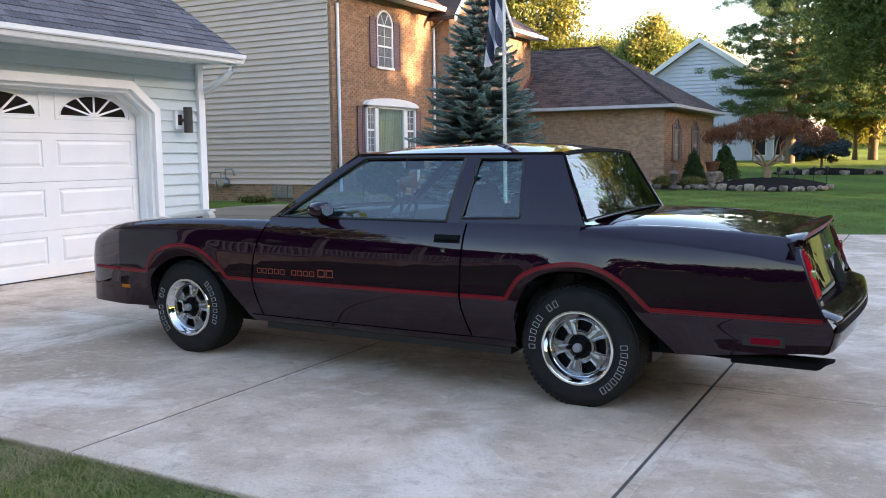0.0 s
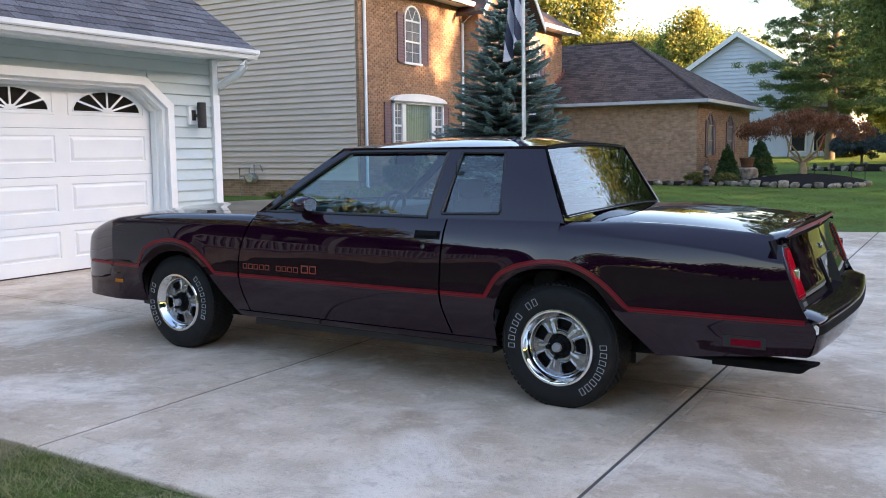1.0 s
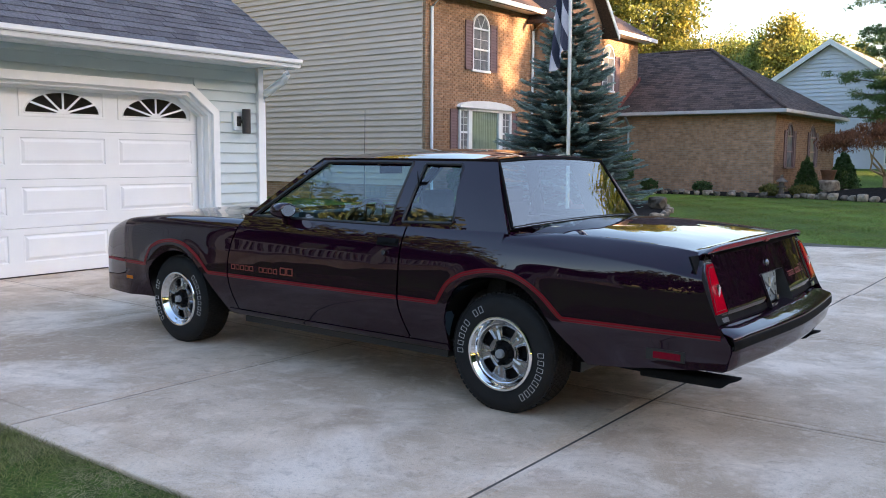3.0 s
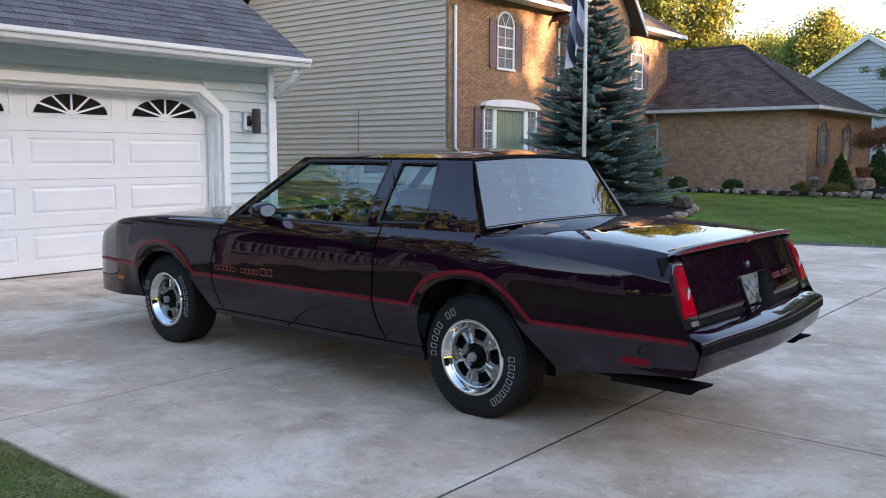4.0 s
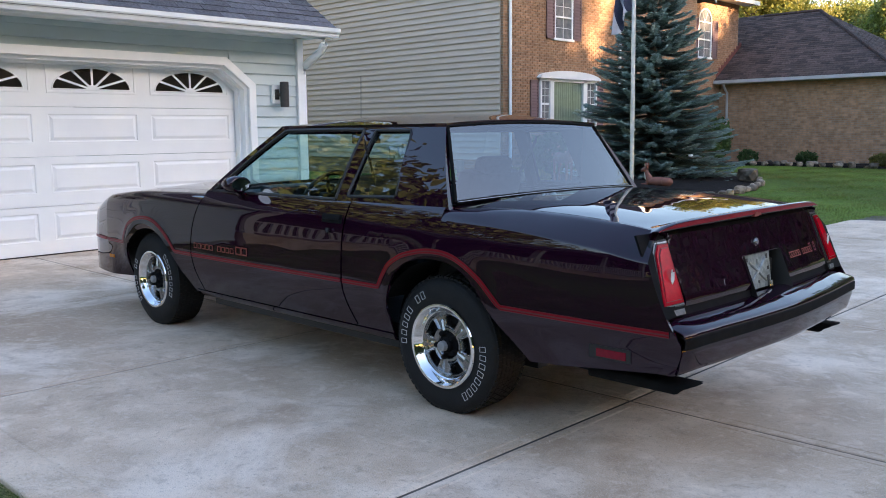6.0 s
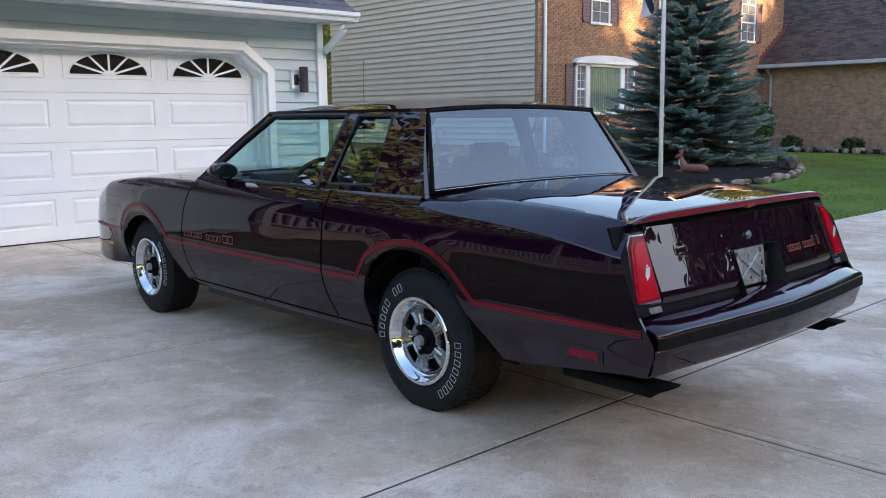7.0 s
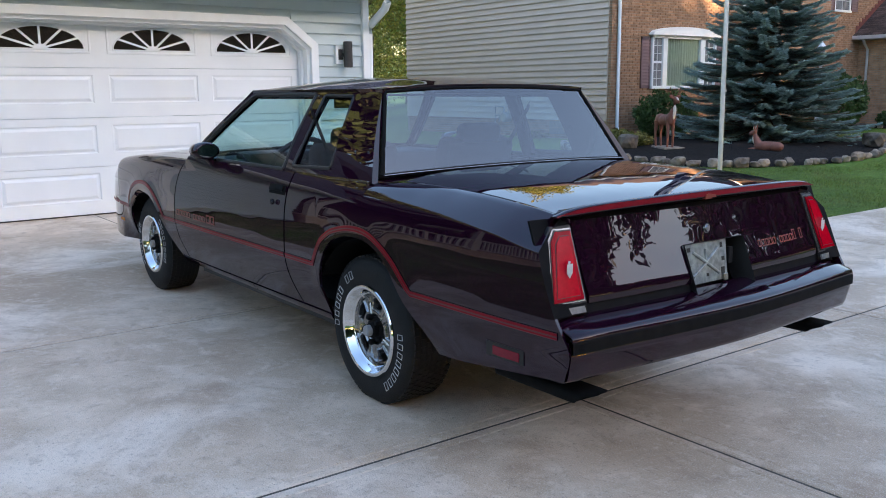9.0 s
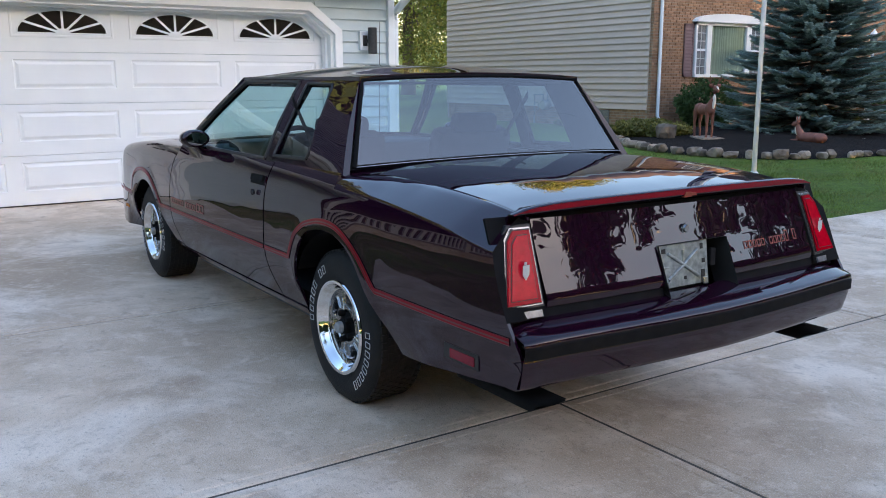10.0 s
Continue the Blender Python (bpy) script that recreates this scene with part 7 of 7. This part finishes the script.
# low spreading blue tree
rng_b = np.random.default_rng(4)
bt = thing("blue_tree", -4.1, 45.0, ground_z(-4.1, 45.0) - 0.12, label="small flat-topped blue conifer on a single stem", category="tree")
bm = bmesh.new()
tube(bm, [(0, 0, -0.2), (0.03, 0, 0.6), (0, 0, 1.2)], [0.07, 0.055, 0.04], 8)
part("trunk", bm, M_BARK, bt)
aa, rr_ = rng_b.random(130) * 6.283, np.sqrt(rng_b.random(130)) * 1.12
cl = np.stack([np.cos(aa) * rr_, np.sin(aa) * rr_, 1.42 - 0.25 * (rr_ / 1.35) ** 2 + rng_b.normal(size=130) * 0.20], 1)
c, u, v = leaf_cloud(rng_b, cl, np.full(130, 0.30), 130, 0.09, 0.3, 0.6)
quads("crown", bt, M_BLUETREE, c, u, v)

# large trees
def pine(name, x, y, h, r, seed, label, clear=0.16):
    """A soft-needled pine: level limbs in whorls, each carrying plumes of needles."""
    rng = np.random.default_rng(seed)
    t = thing(name, x, y, ground_z(x, y) - 0.05, label=label, category="tree")
    bm = bmesh.new()
    tube(bm, [(0, 0, 0), (0.1, 0, h * 0.4), (0, 0.1, h * 0.97)], [0.30, 0.19, 0.02], 10)
    cl, rad = [], []
    z = h * clear
    while z < h * 0.98:
        f = 1 - (z - h * clear) / (h * (1 - clear))
        ln0 = r * (0.25 + 0.75 * f ** 0.8) * rng.uniform(0.8, 1.1)
        for b in range(7):
            a = 6.283 * b / 7 + rng.random() * 0.9
            ln = ln0 * rng.uniform(0.55, 1.1)
            rise = 0.02 + 0.25 * (1 - f) + rng.normal() * 0.06
            tube(bm, [(0, 0, z), (math.cos(a) * ln * 0.5, math.sin(a) * ln * 0.5, z + rise * ln * 0.4), (math.cos(a) * ln, math.sin(a) * ln, z + rise * ln)], [0.05 * f + 0.02, 0.03 * f + 0.012, 0.006], 5, caps=False)
            for k in range(int(3 + ln * 2.2)):
                s = rng.uniform(0.3, 1.05)
                side = rng.normal() * 0.16 * ln
                cl.append((math.cos(a) * ln * s - math.sin(a) * side, math.sin(a) * ln * s + math.cos(a) * side, z + rise * ln * s + rng.normal() * 0.10))
                rad.append(rng.uniform(0.26, 0.50))
        z += rng.uniform(0.45, 0.75)
    part("trunk", bm, M_BARK, t, smooth=50)
    c, u, v = leaf_cloud(rng, np.array(cl), np.array(rad), 110, 0.115, 0.16, 0.55)
    quads("needles", t, M_PINE, c, u, v)
    return t


pine("pine_tree", -6.9, 56.0, 19.0, 5.0, 31, "tall soft-needled green pine beside the pale house")
pine("pine_tree", -2.6, 60.0, 17.0, 4.6, 36, "tall soft-needled green pine beside the pale house")
leafy_tree("shade_tree", -0.6, 47.0, 15.0, 5.2, 32, M_LEAFG, "large green deciduous tree on the lawn", 190, 330, 0.105, 0.2)
leafy_tree("shade_tree", 5.0, 44.0, 16.0, 6.5, 33, M_LEAFG, "large green deciduous tree on the lawn", 150, 150, 0.15, 0.22)
leafy_tree("garden_tree", -3.6, 60.0, 5.2, 2.6, 34, M_LEAFY, "small yellowing tree on the far lawn", 60, 90, 0.14, 0.3)
leafy_tree("garden_tree", 8.5, 80.0, 6.5, 3.0, 35, M_LEAFG, "small green tree on the far lawn", 60, 90, 0.16, 0.3)
# belt of sunlit autumn trees behind the houses
for k, (x, y, h, r) in enumerate(((-46, 92, 13, 6.0), (-38, 96, 11.5, 5.5), (-31, 95, 10.8, 5.2), (-24.5, 88, 12.6, 4.2), (-35, 104, 12.5, 6), (-42, 103, 13, 6), (-28, 105, 12, 6), (-27.6, 92, 10.6, 4.6), (-21, 95, 10.4, 4.6), (-34, 92, 10.8, 5.0), (-19, 99, 8.5, 5.0), (-10, 98, 10, 6.0), (-5, 84, 8, 5.0), (1, 82, 8.5, 5.0), (-56, 90, 14, 7), (-1, 104, 10, 7), (8, 108, 11, 7), (17, 110, 12, 7), (27, 112, 12, 7))):
    leafy_tree("autumn_tree", x, y, h, r, 50 + k, M_LEAFY, "tall tree with yellow-green autumn foliage", 150, 170, 0.17, 0.1, group="trees behind the houses")
leafy_tree("autumn_tree", -21.6, 50.0, 13.5, 3.6, 70, M_LEAFY, "tall tree with yellow-green autumn foliage", 150, 260, 0.12, 0.2, group="trees behind the houses")
for k, (x, y, h, r) in enumerate(((-56, 38, 22, 6.4), (-61, 46, 24, 6.6), (-62, 34, 23, 6.4), (-31, 14.0, 13, 4.0), (-29, 8.0, 12, 4.4), (-37, 11, 15, 5.0))):
    leafy_tree("autumn_tree", x, y, h, r, 80 + k, M_LEAFY, "bright yellow-green tree behind the garage", 150, 260, 0.13, 0.04, group="trees behind the garage")
for k, (x, y, h, r) in enumerate(((-33, 35, 19, 4.4), (-40, 42, 21, 5.0), (-42, 35, 20, 5.0))):
    leafy_tree("autumn_tree", x, y, h, r, 90 + k, M_LEAFY, "tall yellow-green tree behind the brick house", 130, 190, 0.14, 0.1, group="trees behind the houses")
# unseen trees, added so that the car's rear pillar reflects dark
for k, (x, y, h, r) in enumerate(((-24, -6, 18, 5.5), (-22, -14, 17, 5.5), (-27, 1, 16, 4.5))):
    leafy_tree("back_tree", x, y, h, r, 170 + k, M_LEAFSHADE, "unseen dense tree that darkens the rear pillar's reflection", 130, 70, 0.34, 0.08, group="trees behind the porch house")
# unseen trees, added to keep the low sun off the driveway
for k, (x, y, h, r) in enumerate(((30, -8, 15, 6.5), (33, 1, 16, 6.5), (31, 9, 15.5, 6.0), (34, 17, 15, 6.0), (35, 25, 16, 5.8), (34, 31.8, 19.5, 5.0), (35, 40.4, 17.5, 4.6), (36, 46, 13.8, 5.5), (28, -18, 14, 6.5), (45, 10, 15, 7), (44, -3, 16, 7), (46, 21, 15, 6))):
    leafy_tree("street_tree", x, y, h, r, 100 + k, M_LEAFSHADE, "unseen dense tree that keeps the low sun off", 170, 80, 0.36, 0.08, group="trees across the street")
# unseen row behind the viewpoint, heights set for the car's side reflections
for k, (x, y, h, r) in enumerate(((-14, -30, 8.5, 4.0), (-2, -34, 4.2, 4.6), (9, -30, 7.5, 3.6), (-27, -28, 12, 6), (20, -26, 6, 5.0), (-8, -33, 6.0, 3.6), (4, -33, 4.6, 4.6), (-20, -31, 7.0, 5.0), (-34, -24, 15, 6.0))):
    leafy_tree("garden_tree", x, y, h, r, 130 + k, M_LEAFSHADE, "unseen loose tree that fills the car's side reflections", 75, 70, 0.28, 0.05, group="trees behind the lawn")

# unseen trees, placed for the silhouettes that the rear pillar reflects
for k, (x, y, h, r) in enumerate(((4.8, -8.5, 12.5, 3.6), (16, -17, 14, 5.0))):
    leafy_tree("yard_tree", x, y, h, r, 150 + k, M_LEAFSHADE, "tall green yard tree on the side lawn", 70, 240, 0.10, 0.30, group="trees on the side lawn")

# unseen trees, added to give the trunk lid a dark reflection
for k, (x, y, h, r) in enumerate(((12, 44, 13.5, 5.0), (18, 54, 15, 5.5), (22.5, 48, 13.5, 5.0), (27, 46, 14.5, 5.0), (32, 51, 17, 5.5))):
    leafy_tree("side_tree", x, y, h, r, 160 + k, M_LEAFSHADE, "unseen dense tree added for the trunk lid's reflection", 130, 70, 0.34, 0.08, group="trees on the far lawn")

# the garage's own house: front porch with a pale railing beside the garage
porch = thing("porch_house", 0, 0, 0, label="house beside the garage with a covered porch and pale railing", category="house", kind="structure")
# wall coloured dark for the shade under the porch
part("wall", boxes((-18, -10.2, -13, 0.95, -0.2, 3.9)), M_PORCHSHADE, porch)
part("roof", prism(bmesh.new(), [(-18.6, 3.85), (-9.8, 3.85), (-9.8, 4.0), (-14.2, 5.9), (-18.6, 4.0)], "y", -13.5, 0.9), M_SHINGLE, porch)
part("porch_roof", prism(bmesh.new(), [(-10.2, 2.9), (-7.7, 2.9), (-7.7, 3.05), (-10.2, 3.6)], "y", -13.5, 0.9), M_SHINGLE, porch)
part("porch_floor", boxes((-10.2, -8.0, -12.5, 0.9, -0.2, 0.40)), M_CONCRETE, porch)
part("rail", boxes((-8.10, -8.03, -12.5, 0.9, 1.22, 1.30)), M_RAIL, porch)
part("rail", boxes((-8.10, -8.03, -12.5, 0.9, 0.50, 0.56)), M_RAIL, porch)
bal = part("baluster", boxes((-8.09, -8.04, -0.03, 0.03, 0.56, 1.22)), M_RAIL, porch)
bal.location.y = 0.7
for k in range(1, 85):
    o = new("baluster", bal.data)
    o.parent = porch
    o.location.y = 0.7 - k * 0.155
for k in range(5):
    part("post", boxes((-8.16, -8.0, 0.70 - 3.2 * k, 0.86 - 3.2 * k, 0.40, 2.9)), M_RAIL, porch)
for y in (-3.5, -7.5, -11):
    part("window", boxes((-10.2, -10.17, y - 0.7, y + 0.7, 0.95, 2.4)), M_DARKGLASS, porch)

# flagpole with a hanging flag
fp = thing("flagpole", -5.71, 12.74, 0.0, label="slim white metal flagpole on the lawn", category="flagpole")
bm = bmesh.new()
tube(bm, [(0, 0, -0.1), (-0.008, -0.012, 2.2), (-0.03, -0.04, 7.2)], [0.033, 0.031, 0.022], 14)
part("pole", bm, M_POLE, fp, smooth=50)
part("collar", lathe(bmesh.new(), [(0.036, 1.28), (0.040, 1.28), (0.040, 1.31), (0.034, 1.31)], 14, "z"), M_POLE, fp)
part("base_sleeve", lathe(bmesh.new(), [(0.0, 0.0), (0.06, 0.0), (0.06, 0.05), (0.04, 0.07), (0.036, 0.07)], 14, "z"), M_POLE, fp)
part("finial", lathe(bmesh.new(), [(0, 7.18), (0.05, 7.22), (0.06, 7.26), (0.05, 7.3), (0, 7.32)], 14, "z"), M_POLE, fp)
flag = thing("striped_flag", -5.71, 12.74, 0.0, label="dark blue and white striped flag hanging limp on its pole", category="flag")


def flag_strip(k, n=12, slant=3.4):
    """One slanting stripe of the limp, folded cloth; w runs down and across it."""
    rows = []
    for i in range(17):
        u = i / 16
        row = []
        for j in (0, 0.5, 1):
            v = max(0.0, min(1.0, (k + j - slant * u) / (n - slant)))
            fold = math.sin(u * 8.5 + v * 2.6) * 0.055 * (0.5 + v)
            width = 0.12 + 0.10 * v + 0.02 * math.sin(v * 7)
            row.append(Vector((-0.04 - width * u - 0.03 * v * v, -0.02 + fold - 0.05 * u, 5.60 - v * (2.62 + 0.22 * u) - 0.05 * u + 0.06 * math.sin(u * 5 + 1) * v)))
        rows.append(row)
    return sheet(rows)


for k in range(12):
    part("stripe", flag_strip(k), M_FLAGD if k % 2 == 0 else M_FLAGW, flag, "dark blue stripe" if k % 2 == 0 else "greyish white stripe", smooth=60)


# painted deer: plain one-piece statues
def ell(bm, c, r, seg=12, rot=(0, 0, 0)):
    m = Matrix.Translation(c) @ Euler(rot).to_matrix().to_4x4() @ Matrix.Diagonal((*r, 1))
    bmesh.ops.create_uvsphere(bm, u_segments=seg, v_segments=8, radius=1.0, matrix=m)


def standing_deer(x, y, rz):
    bm = bmesh.new()
    ell(bm, (0, 0, 0.72), (0.36, 0.14, 0.15))
    ell(bm, (0.25, 0, 0.74), (0.17, 0.135, 0.18))
    ell(bm, (-0.25, 0, 0.73), (0.17, 0.14, 0.16))
    tube(bm, [(0.30, 0, 0.80), (0.40, 0, 1.0), (0.45, 0, 1.20)], [0.13, 0.075, 0.06], 10)
    ell(bm, (0.50, 0, 1.26), (0.15, 0.065, 0.075), rot=(0, 0.5, 0))
    for s in (-1, 1):
        tube(bm, [(0.26, s * 0.07, 0.66), (0.28, s * 0.08, 0.35), (0.27, s * 0.08, 0.0)], [0.06, 0.035, 0.026], 8)
        tube(bm, [(-0.30, s * 0.08, 0.70), (-0.36, s * 0.08, 0.36), (-0.32, s * 0.08, 0.0)], [0.075, 0.036, 0.026], 8)
        ell(bm, (0.44, s * 0.11, 1.34), (0.025, 0.075, 0.045), rot=(s * 0.6, 0, 0))
        tube(bm, [(0.44, s * 0.04, 1.32), (0.40, s * 0.14, 1.46), (0.46, s * 0.16, 1.60)], [0.014, 0.012, 0.006], 6)
        tube(bm, [(0.41, s * 0.12, 1.44), (0.52, s * 0.14, 1.52)], [0.010, 0.005], 6)
        tube(bm, [(0.44, s * 0.05, 1.34), (0.50, s * 0.07, 1.43)], [0.010, 0.005], 6)
    ell(bm, (-0.42, 0, 0.80), (0.05, 0.035, 0.06))
    n0 = len(bm.faces)
    ell(bm, (0.425, 0, 0.93), (0.062, 0.05, 0.20), rot=(0, 0.16, 0))
    ell(bm, (0.555, 0, 1.27), (0.075, 0.030, 0.055), rot=(0, 0.6, 0))
    bm.faces.ensure_lookup_table()
    for f in bm.faces[n0:]:
        f.material_index = 1
    ob = part("deer_statue", bm, [M_DEER, M_DEERW], smooth=60)
    ob.matrix_basis = pose(x, y, ground_z(x, y) + 0.145, 0, 0, rz) @ Matrix.Scale(0.76, 4)
    tagged(ob, "brown painted standing deer statue with white throat", "deer statue")


def lying_deer(x, y, rz):
    bm = bmesh.new()
    ell(bm, (-0.05, 0, 0.13), (0.42, 0.17, 0.15))
    ell(bm, (-0.30, 0.02, 0.13), (0.20, 0.19, 0.14))
    tube(bm, [(0.22, 0, 0.18), (0.31, 0, 0.35), (0.35, 0, 0.46)], [0.12, 0.075, 0.06], 10)
    ell(bm, (0.40, 0.0, 0.50), (0.13, 0.06, 0.065), rot=(0, 0.4, 0))
    for s in (-1, 1):
        ell(bm, (0.33, s * 0.07, 0.62), (0.025, 0.035, 0.10), rot=(s * -0.35, 0, 0))
        tube(bm, [(0.25, s * 0.12, 0.06), (0.45, s * 0.13, 0.05), (0.30, s * 0.16, 0.04)], [0.045, 0.03, 0.025], 7)
    n0 = len(bm.faces)
    ell(bm, (0.355, 0, 0.30), (0.055, 0.045, 0.13), rot=(0, 0.25, 0))
    for s in (-1, 1):
        ell(bm, (0.348, s * 0.068, 0.62), (0.018, 0.026, 0.08), rot=(s * -0.35, 0, 0))
    bm.faces.ensure_lookup_table()
    for f in bm.faces[n0:]:
        f.material_index = 1
    ob = part("deer_statue", bm, [M_DEER, M_DEERW], smooth=60)
    ob.matrix_basis = pose(x, y, ground_z(x, y) + 0.10, 0, 0, rz) @ Matrix.Scale(0.70, 4)
    tagged(ob, "brown painted lying deer statue with white ears", "deer statue")


standing_deer(-10.02, 16.86, -20)
lying_deer(-8.2, 17.7, 190)
slab_ob = part("stepping_stone", boxes((-0.42, 0.38, -0.22, 0.22, -0.1, 0.03), bevel=0.02), M_STONE)
slab_ob.matrix_basis = pose(-9.98, 16.93, ground_z(-10, 16.9) + 0.115, 0, 0, -30)
tagged(slab_ob, "flat grey stone slab under the deer", "stone slab")
post_lamp = thing("post_lamp", -11.5, 25.2, ground_z(-11.5, 25.2), label="white post lamp half hidden behind the spruce", category="lamp post")
part("post", lathe(bmesh.new(), [(0.0, 0.0), (0.07, 0.0), (0.07, 0.9), (0.045, 0.98), (0.04, 2.0), (0.06, 2.05), (0.0, 2.05)], 12, "z"), M_TRIM, post_lamp, smooth=40)
part("lantern", lathe(bmesh.new(), [(0.0, 2.05), (0.07, 2.05), (0.11, 2.38), (0.0, 2.38)], 6, "z"), M_SHADEDPANE, post_lamp, "grey glass lantern")
part("cap", lathe(bmesh.new(), [(0.0, 2.38), (0.14, 2.38), (0.09, 2.46), (0.03, 2.52), (0.02, 2.56), (0.03, 2.60), (0.0, 2.63)], 6, "z"), M_TRIM, post_lamp, "white lantern cap")
# solar path lights in the maple bed
for k, (x, y) in enumerate(((-3.9, 33.8), (-3.3, 34.2), (-2.9, 34.6), (-4.4, 33.4))):
    pl = thing("path_light", x, y, ground_z(x, y) + 0.2, label="small black path light in the mulch", category="path light", group="path lights")
    part("stake", tube(bmesh.new(), [(0, 0, -0.2), (0, 0, 0.32)], 0.014, 6), M_LAMP, pl)
    part("head", lathe(bmesh.new(), [(0, 0.30), (0.06, 0.30), (0.07, 0.40), (0.10, 0.42), (0.02, 0.48), (0, 0.48)], 10, "z"), M_LAMP, pl)

# grass: blades along the slabs and over the lawn behind the car
def grass_patch(gx, gy_, lo, hi, width, seed, label, material, droop=0.4):
    rng = np.random.default_rng(seed)
    N = len(gx)
    hgt = rng.uniform(lo, hi, N) * (0.75 + 0.45 * np.sin(gx * 3.1 + 0.7 * gy_) * np.sin(gy_ * 2.3))
    ang = rng.random(N) * 6.283
    lean = rng.normal(size=(N, 2)) * droop * hi
    t = np.maximum(0.0, gy_ - 29.0)
    gz = 0.00085 * t * t / (1 + t * 0.008) + 0.002 * np.maximum(0.0, np.minimum(gy_, 40.0) - 14.0)
    base = np.stack([gx, gy_, gz - 0.030], 1)
    wv = np.stack([np.cos(ang), np.sin(ang), np.zeros(N)], 1) * width
    tip = base + np.stack([lean[:, 0], lean[:, 1], hgt], 1)
    co = np.empty((N, 3, 3))
    co[:, 0], co[:, 1], co[:, 2] = base - wv, base + wv, tip
    me = bpy.data.meshes.new("grass")
    me.vertices.add(N * 3)
    me.vertices.foreach_set("co", co.reshape(-1))
    me.loops.add(N * 3)
    me.loops.foreach_set("vertex_index", np.arange(N * 3, dtype=np.int32))
    me.polygons.add(N)
    me.polygons.foreach_set("loop_start", np.arange(0, N * 3, 3, dtype=np.int32))
    me.update(calc_edges=True)
    me.materials.append(material)
    tagged(new("grass", me), label, "grass", kind="stuff")


rng_g = np.random.default_rng(21)
N_NEAR, N_BACK = 130000, 240000
grass_patch(rng_g.uniform(-8.0, 0.6, N_NEAR), 2.515 - rng_g.random(N_NEAR) ** 1.3 * 1.9, 0.018, 0.046, 0.0030, 22, "short green and straw grass at the driveway edge", M_BLADEN, 0.75)
bx = rng_g.uniform(-10.0, 2.0, N_BACK)
by = 9.75 + rng_g.random(N_BACK) ** 1.5 * 22
keep = (bx < -3.08) | (by > 14.35 + 0.36 * np.minimum(bx + 3.04, 5.04))
for ox, oy, r in ((-9.95, 20.35, 3.4), (-9.2, 17.9, 2.9), (-4.75, 32.9, 3.4)):
    keep &= np.hypot(bx - ox, by - oy) > r
grass_patch(bx[keep], by[keep], 0.026, 0.052, 0.0042, 23, "mown green lawn behind the driveway", M_BLADE)

# ---- garage roof shingles: the eave courses as single pieces, the rest joined ----
SLOPE = Vector((-math.cos(PITCH), 0, math.sin(PITCH)))
NRM = Vector((math.sin(PITCH), 0, math.cos(PITCH)))
EAVE = Vector((-7.40, 0.9, 2.588))
rng_s = random.Random(12)
tab_mesh = None
placed, s, row = 0, 0.0, 0
rest_v, rest_f = [], []
while s < 4.85:
    p = 7.62
    first = True
    while p > 0.0:
        wdt = (0.335 if not (first and row % 2) else 0.17) * rng_s.uniform(0.92, 1.06)
        a, b = max(0.0, p - wdt + 0.006), p
        t = rng_s.uniform(0.010, 0.017)
        d = rng_s.uniform(-0.006, 0.006)
        pts = [(a, s + d, 0.0), (b, s + d, 0.0), (b, s + d, t), (a, s + d, t), (b, s + 0.165, 0.003), (a, s + 0.165, 0.003)]
        fcs = [(0, 1, 2, 3), (3, 2, 4, 5), (1, 4, 2), (0, 3, 5)]
        world_pts = [EAVE + Vector((0, q[0], 0)) + SLOPE * q[1] + NRM * q[2] for q in pts]
        if placed < 300 and p > 3.2 and s < 2.2:
            o = part("shingle", ([tuple(v - world_pts[0]) for v in world_pts], fcs), M_SHINGLE, garage)
            o.location = world_pts[0]
            placed += 1
        else:
            n = len(rest_v)
            rest_v += [tuple(v) for v in world_pts]
            rest_f += [tuple(n + i for i in f) for f in fcs]
        p -= wdt
        first = False
    s += 0.145
    row += 1
part("shingles", (rest_v, rest_f), M_SHINGLE, garage, kind="stuff")
